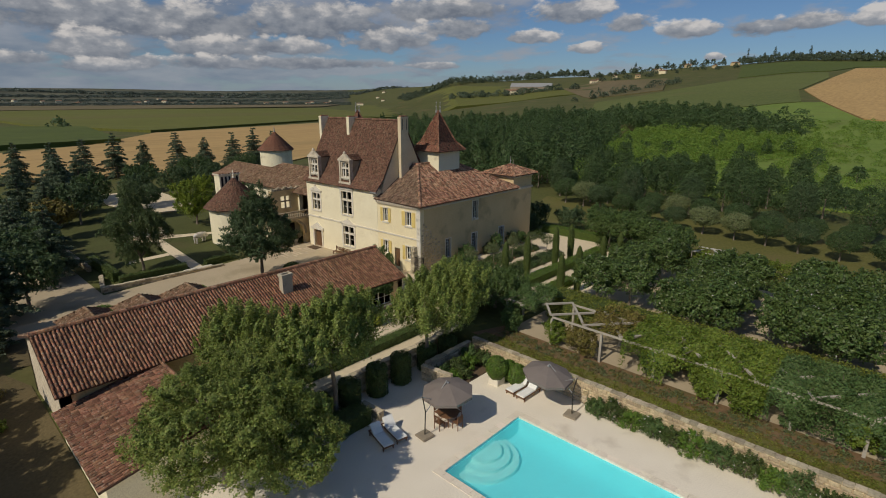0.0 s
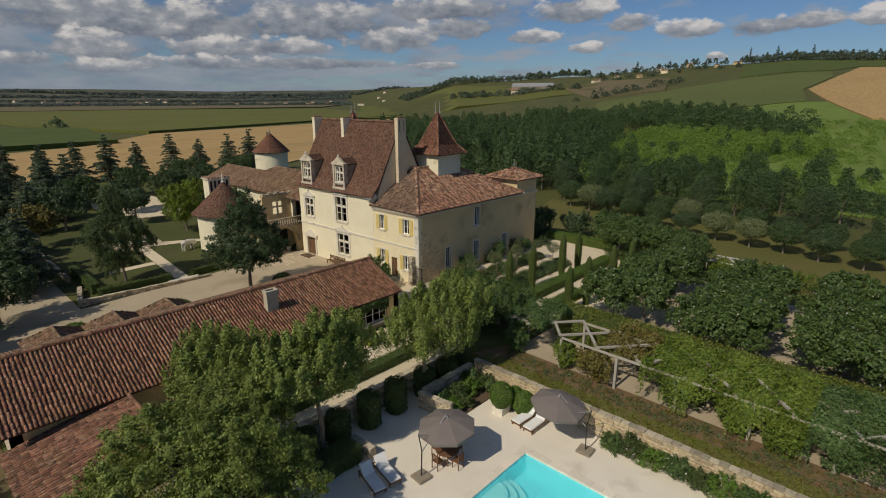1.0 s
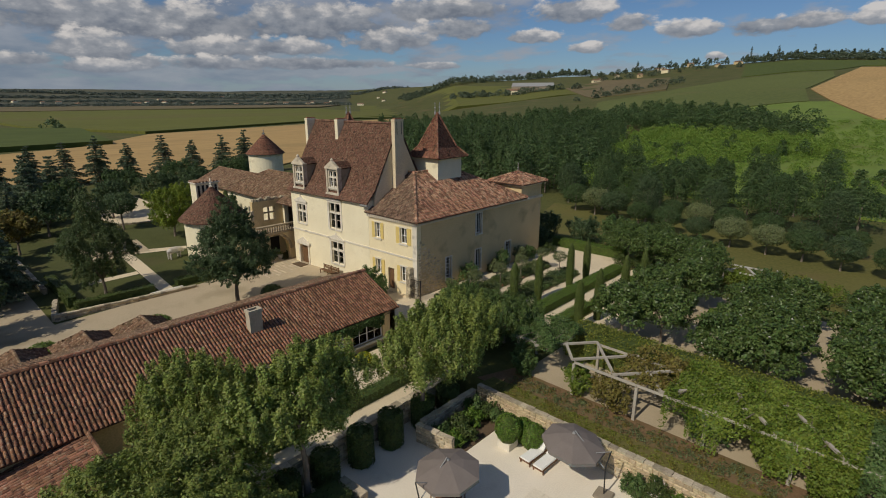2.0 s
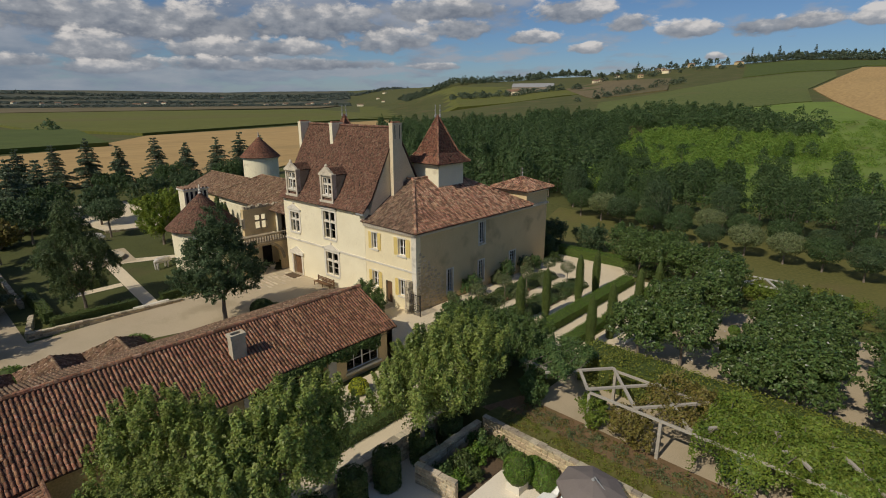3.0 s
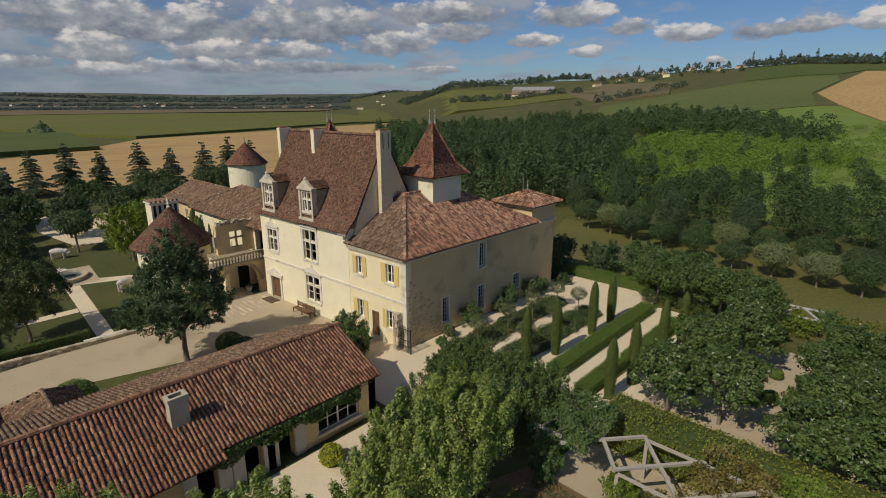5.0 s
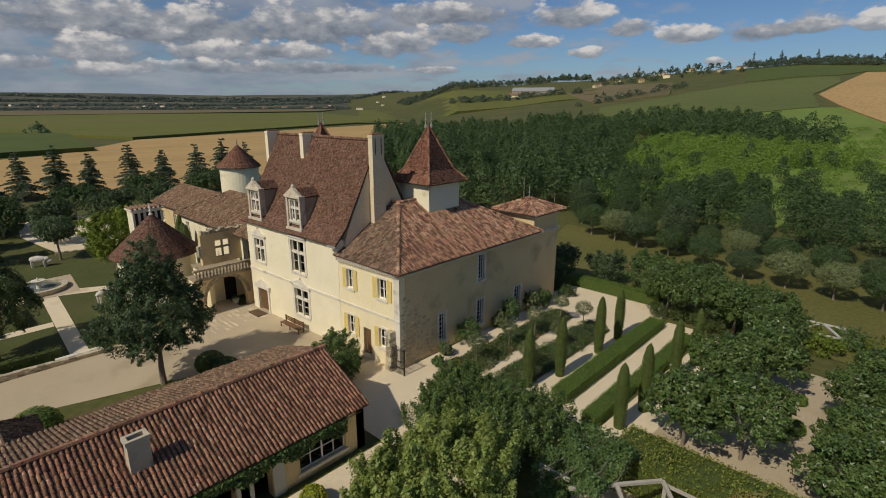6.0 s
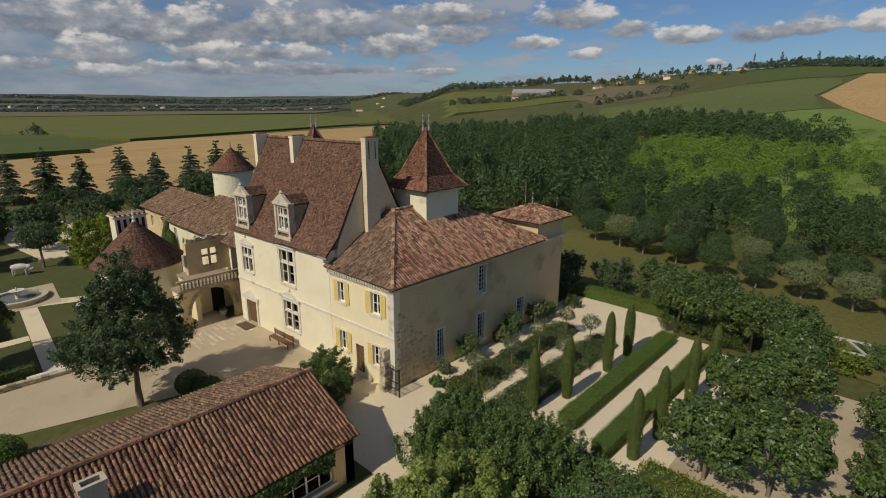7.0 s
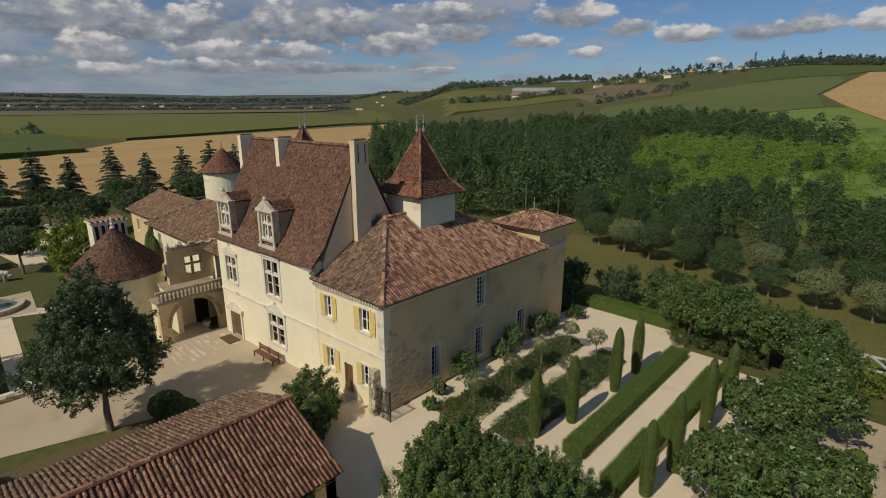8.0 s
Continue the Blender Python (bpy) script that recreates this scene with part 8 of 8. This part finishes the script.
for i, (x, y, r) in enumerate([(-41.5, 2.0, 1.0), (-39.0, 0.6, 1.2), (-37.0, 1.8, 0.8), (-43.5, 0.2, 1.2), (-35.5, -0.4, 1.1), (-41.0, -2.2, 1.4)]):
    shrub("rough_bush", "scrubby bush in the rough grass by the barn", x, y, ground_at(x, y), r, r, r * 0.7, [L_AUTUMN, L_WOOD, L_VINE][i % 3], 1500, 0.16, 400 + i)
for x, y in ((-70.6, 35.2), (-69.4, 35.0), (-72.3, 35.4), (-75.2, 36.6)):
    cypress(x, y, 5.6, 0.55)


# ---- woods, hedgerows and far farms ----
def inside(px, py, poly):
    ok = np.zeros(len(px), bool)
    for (x0, y0), (x1, y1) in zip(poly, poly[1:] + poly[:1]):
        hit = ((y0 > py) != (y1 > py)) & (px < (x1 - x0) * (py - y0) / (y1 - y0 + 1e-12) + x0)
        ok ^= hit
    return ok


def woods(name, label, poly, spacing, h, r, leaves, size, mat, seed, trunks=True, bottom=0.25, taper=0.35):
    """A wood: many separate crowns of leaves over thin trunks, one object."""
    rg = np.random.default_rng(seed)
    p = np.array(poly)
    x0, y0, x1, y1 = *p.min(0), *p.max(0)
    gx, gy = np.meshgrid(np.arange(x0, x1, spacing), np.arange(y0, y1, spacing))
    gx, gy = (gx.ravel() + rg.uniform(-0.45, 0.45, gx.size) * spacing), (gy.ravel() + rg.uniform(-0.45, 0.45, gy.size) * spacing)
    ok = inside(gx, gy, [tuple(q) for q in poly]) & (rg.random(gx.size) > 0.08)
    gx, gy = gx[ok], gy[ok]
    gz = height(gx, gy)
    vs, sh = [], Shape()
    dist = np.hypot(gx - EYE_AT[0], gy - EYE_AT[1])
    for x, y, z, d in zip(gx, gy, gz, dist):
        hh, rr = h * rg.uniform(0.5, 1.3), r * rg.uniform(0.62, 1.3)
        f = min(1.0, (130 / max(d, 130)) ** 1.45)
        n = max(70 if d > 1400 else (110 if d > 500 else 60), int(leaves * f))
        s = size * min(3.2, max(1.0, (d / 130) ** 0.55))
        u = rg.normal(0, 1, (n, 3))
        u[:, 2] = np.where(u[:, 2] < -0.9, -u[:, 2], u[:, 2])
        u /= np.linalg.norm(u, axis=1)[:, None]
        lump = 1 + 0.22 * np.sin(u[:, 0] * 5 + x) * np.sin(u[:, 1] * 5 + y) + 0.12 * np.sin(u[:, 2] * 9 + x * 3)
        q = u * lump[:, None] * (1 - 0.35 * rg.random(n) ** 2)[:, None]
        q[:, :2] *= (1.0 - taper * np.clip(q[:, 2:3], -1, 1))
        cz = hh * (0.5 + bottom / 2)
        pts = np.stack([x + q[:, 0] * rr, y + q[:, 1] * rr, z + cz + q[:, 2] * hh * (0.5 - bottom / 2)], 1)
        vs.append(leaf_quads(pts, u + np.array((0, 0, 0.4)), s, 0.7))
        if trunks and d < 160:
            sh.tube((x, y, z - 0.2), (x, y, z + cz), 0.16, 0.08, 5)
    v = np.concatenate(vs)
    ob = link_mesh(name, quads_mesh(name, v, np.arange(len(v)).reshape(-1, 3)), mat, None, label, "stuff")
    ob["category"] = "woodland"
    if sh.v:
        sh.put("woodland_trunks", M_BARK, ob)
    return ob


woods("dark_woodland", "dense dark green wood behind the manor", [polar(140, 128), polar(128, 88), polar(117, 86), polar(115, 130), polar(113, 225), polar(118, 300), polar(130, 330), polar(140, 300)], 4.8, 9.0, 2.6, 1050, 0.39, L_WOOD, 1, bottom=0.04, taper=0.45)
woods("hill_woodland", "dark belt of trees at the foot of the hill", [polar(124, 290), polar(110, 240), polar(97, 222), polar(96.4, 250), polar(104, 300), polar(110, 335), polar(124, 360)], 5.6, 8.0, 3.2, 900, 0.46, L_WOOD, 2, False)
woods("young_grove", "bright green young plantation on the slope", [polar(116, 100), polar(109, 100), polar(104.5, 128), polar(101, 165), polar(93, 185), polar(96, 212), polar(108, 245), polar(113, 232), polar(115, 130)], 4.4, 4.2, 2.4, 760, 0.29, L_YOUNG, 3, False, 0.0)
woods("young_grove", "scattered young bushes on the grassy slope", [polar(106, 112), polar(86, 108), polar(82, 280), polar(90, 320), polar(97, 300), polar(103, 165)], 6.0, 2.0, 1.8, 380, 0.25, L_YOUNG, 15, False, 0.0)
woods("plantation_trees", "darker young trees scattered over the slope", [polar(113, 105), polar(88, 105), polar(87, 150), polar(98, 190), polar(112, 200)], 17, 4.6, 1.9, 700, 0.36, L_WOOD, 16, bottom=0.05)
woods("grove_trees", "taller trees standing in the plantation", [polar(118, 84), polar(105, 80), polar(88, 78), polar(87, 98), polar(96, 106), polar(104, 112), polar(110, 124), polar(117, 120)], 5.2, 6.4, 2.2, 2300, 0.26, L_WOOD, 4, bottom=0.08)
woods("underbrush", "low green undergrowth among the young trees", [polar(116, 92), polar(104, 110), polar(100, 160), polar(92, 188), polar(112, 240)], 3.6, 1.2, 1.9, 70, 0.36, L_YOUNG, 5, False, 0.0)
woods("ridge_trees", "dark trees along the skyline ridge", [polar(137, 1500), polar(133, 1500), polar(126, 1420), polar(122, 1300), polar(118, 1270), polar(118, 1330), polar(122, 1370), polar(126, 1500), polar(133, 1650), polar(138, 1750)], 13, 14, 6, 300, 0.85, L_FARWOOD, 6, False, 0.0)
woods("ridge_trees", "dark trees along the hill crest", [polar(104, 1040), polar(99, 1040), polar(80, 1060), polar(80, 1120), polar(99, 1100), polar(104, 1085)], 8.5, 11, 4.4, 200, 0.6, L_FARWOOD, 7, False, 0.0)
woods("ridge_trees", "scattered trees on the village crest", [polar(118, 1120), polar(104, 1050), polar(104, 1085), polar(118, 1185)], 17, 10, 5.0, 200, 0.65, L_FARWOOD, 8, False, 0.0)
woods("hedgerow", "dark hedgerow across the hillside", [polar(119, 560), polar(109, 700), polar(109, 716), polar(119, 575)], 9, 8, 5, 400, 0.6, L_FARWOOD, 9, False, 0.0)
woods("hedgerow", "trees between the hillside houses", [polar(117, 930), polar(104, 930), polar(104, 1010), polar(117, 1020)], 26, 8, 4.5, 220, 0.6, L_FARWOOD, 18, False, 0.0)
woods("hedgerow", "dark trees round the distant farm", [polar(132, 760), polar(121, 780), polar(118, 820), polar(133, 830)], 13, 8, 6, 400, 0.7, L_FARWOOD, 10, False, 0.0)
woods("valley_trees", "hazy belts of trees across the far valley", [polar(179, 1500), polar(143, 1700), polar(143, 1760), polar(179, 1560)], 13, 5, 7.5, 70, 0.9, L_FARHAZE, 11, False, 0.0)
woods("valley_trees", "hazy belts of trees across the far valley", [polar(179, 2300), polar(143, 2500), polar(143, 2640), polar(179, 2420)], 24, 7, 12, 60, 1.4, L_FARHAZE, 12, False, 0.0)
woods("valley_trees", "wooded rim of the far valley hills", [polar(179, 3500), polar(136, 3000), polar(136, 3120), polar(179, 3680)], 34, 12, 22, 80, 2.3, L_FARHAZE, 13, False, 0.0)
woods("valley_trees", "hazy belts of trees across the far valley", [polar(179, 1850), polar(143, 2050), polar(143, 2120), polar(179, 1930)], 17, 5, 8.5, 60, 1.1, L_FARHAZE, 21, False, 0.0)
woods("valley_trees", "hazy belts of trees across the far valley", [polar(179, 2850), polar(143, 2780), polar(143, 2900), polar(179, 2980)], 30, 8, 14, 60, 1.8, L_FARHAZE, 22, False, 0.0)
woods("poplars", "tall poplars on the village crest", [polar(115, 1085), polar(98, 1030), polar(98, 1080), polar(115, 1140)], 46, 19, 2.6, 200, 0.6, L_FARWOOD, 23, False, 0.0)
woods("hedgerow", "bushes at the edge of the maize", [polar(171.0, 400), polar(169.6, 400), polar(169.6, 420), polar(171.0, 420)], 9, 6, 5, 400, 0.9, L_OAK, 14, False, 0.0)


def far_house(x, y, w, d, h, turn, wall_mat, roof_mat):
    z = ground_at(x, y)
    t = thing("far_house", "small pale farmhouse on the distant hill", "house", (0, 0, 0), "houses on the far hills")
    Shape().box(-w / 2, -d / 2, -1.5, w / 2, d / 2, h).put("wall", wall_mat, t)
    Shape().prism([(-w / 2 - 0.4, -d / 2 - 0.4, h), (-w / 2 - 0.4, d / 2 + 0.4, h), (-w / 2 - 0.4, 0, h + d * 0.28)], [(w / 2 + 0.4, -d / 2 - 0.4, h), (w / 2 + 0.4, d / 2 + 0.4, h), (w / 2 + 0.4, 0, h + d * 0.28)]).put("roof", roof_mat, t)
    for i in range(3):
        a = -w / 2 + w * (i + 0.5) / 3
        # Windows are near-black plates with the room shade painted in.
        Shape().box(a - 0.5, -d / 2 - 0.06, h * 0.35, a + 0.5, -d / 2 + 0.02, h * 0.75).put("window", M_DARK, t)
    t.matrix_world = pose(x, y, z, 0, 0, turn)


g = random.Random(17)
for i in range(11):
    x, y = polar(g.uniform(103.5, 118), g.uniform(930, 1060))
    far_house(x, y, g.uniform(7, 12), g.uniform(6, 8), g.uniform(3.5, 5), g.uniform(0, 180), M_AGED if i % 2 else M_OCHRE, M_TILE_OLD)
for i in range(26):
    x, y = polar(g.uniform(139, 178), g.uniform(1500, 2900))
    far_house(x, y, g.uniform(10, 24), g.uniform(8, 12), g.uniform(4, 6), g.uniform(0, 180), M_LIME, M_TILE_OLD)
x, y = polar(123.6, 830)
far_house(x, y, 62, 20, 8, 25, M_CONCRETE, M_LEAD)
x, y = polar(125.6, 800)
far_house(x, y, 20, 12, 6, 15, M_LIME, M_TILE_OLD)

# ---- separate roof tiles, last ----
for body, places, axes, template, mat in LOOSE:
    tv, tq = template
    o, u, v, n = axes
    me = quads_mesh("tile", tv.copy(), tq)
    me.materials.append(mat)
    rot = Matrix((u, v, n)).transposed().to_4x4()
    for px, py, pz in places:
        ob = new("tile", me)
        ob.matrix_world = Matrix.Translation(Vector(o + px * u + py * v + pz * n)) @ rot @ pose(0, 0, 0, 0, 0, random.uniform(-1.6, 1.6))
        ob.parent = body
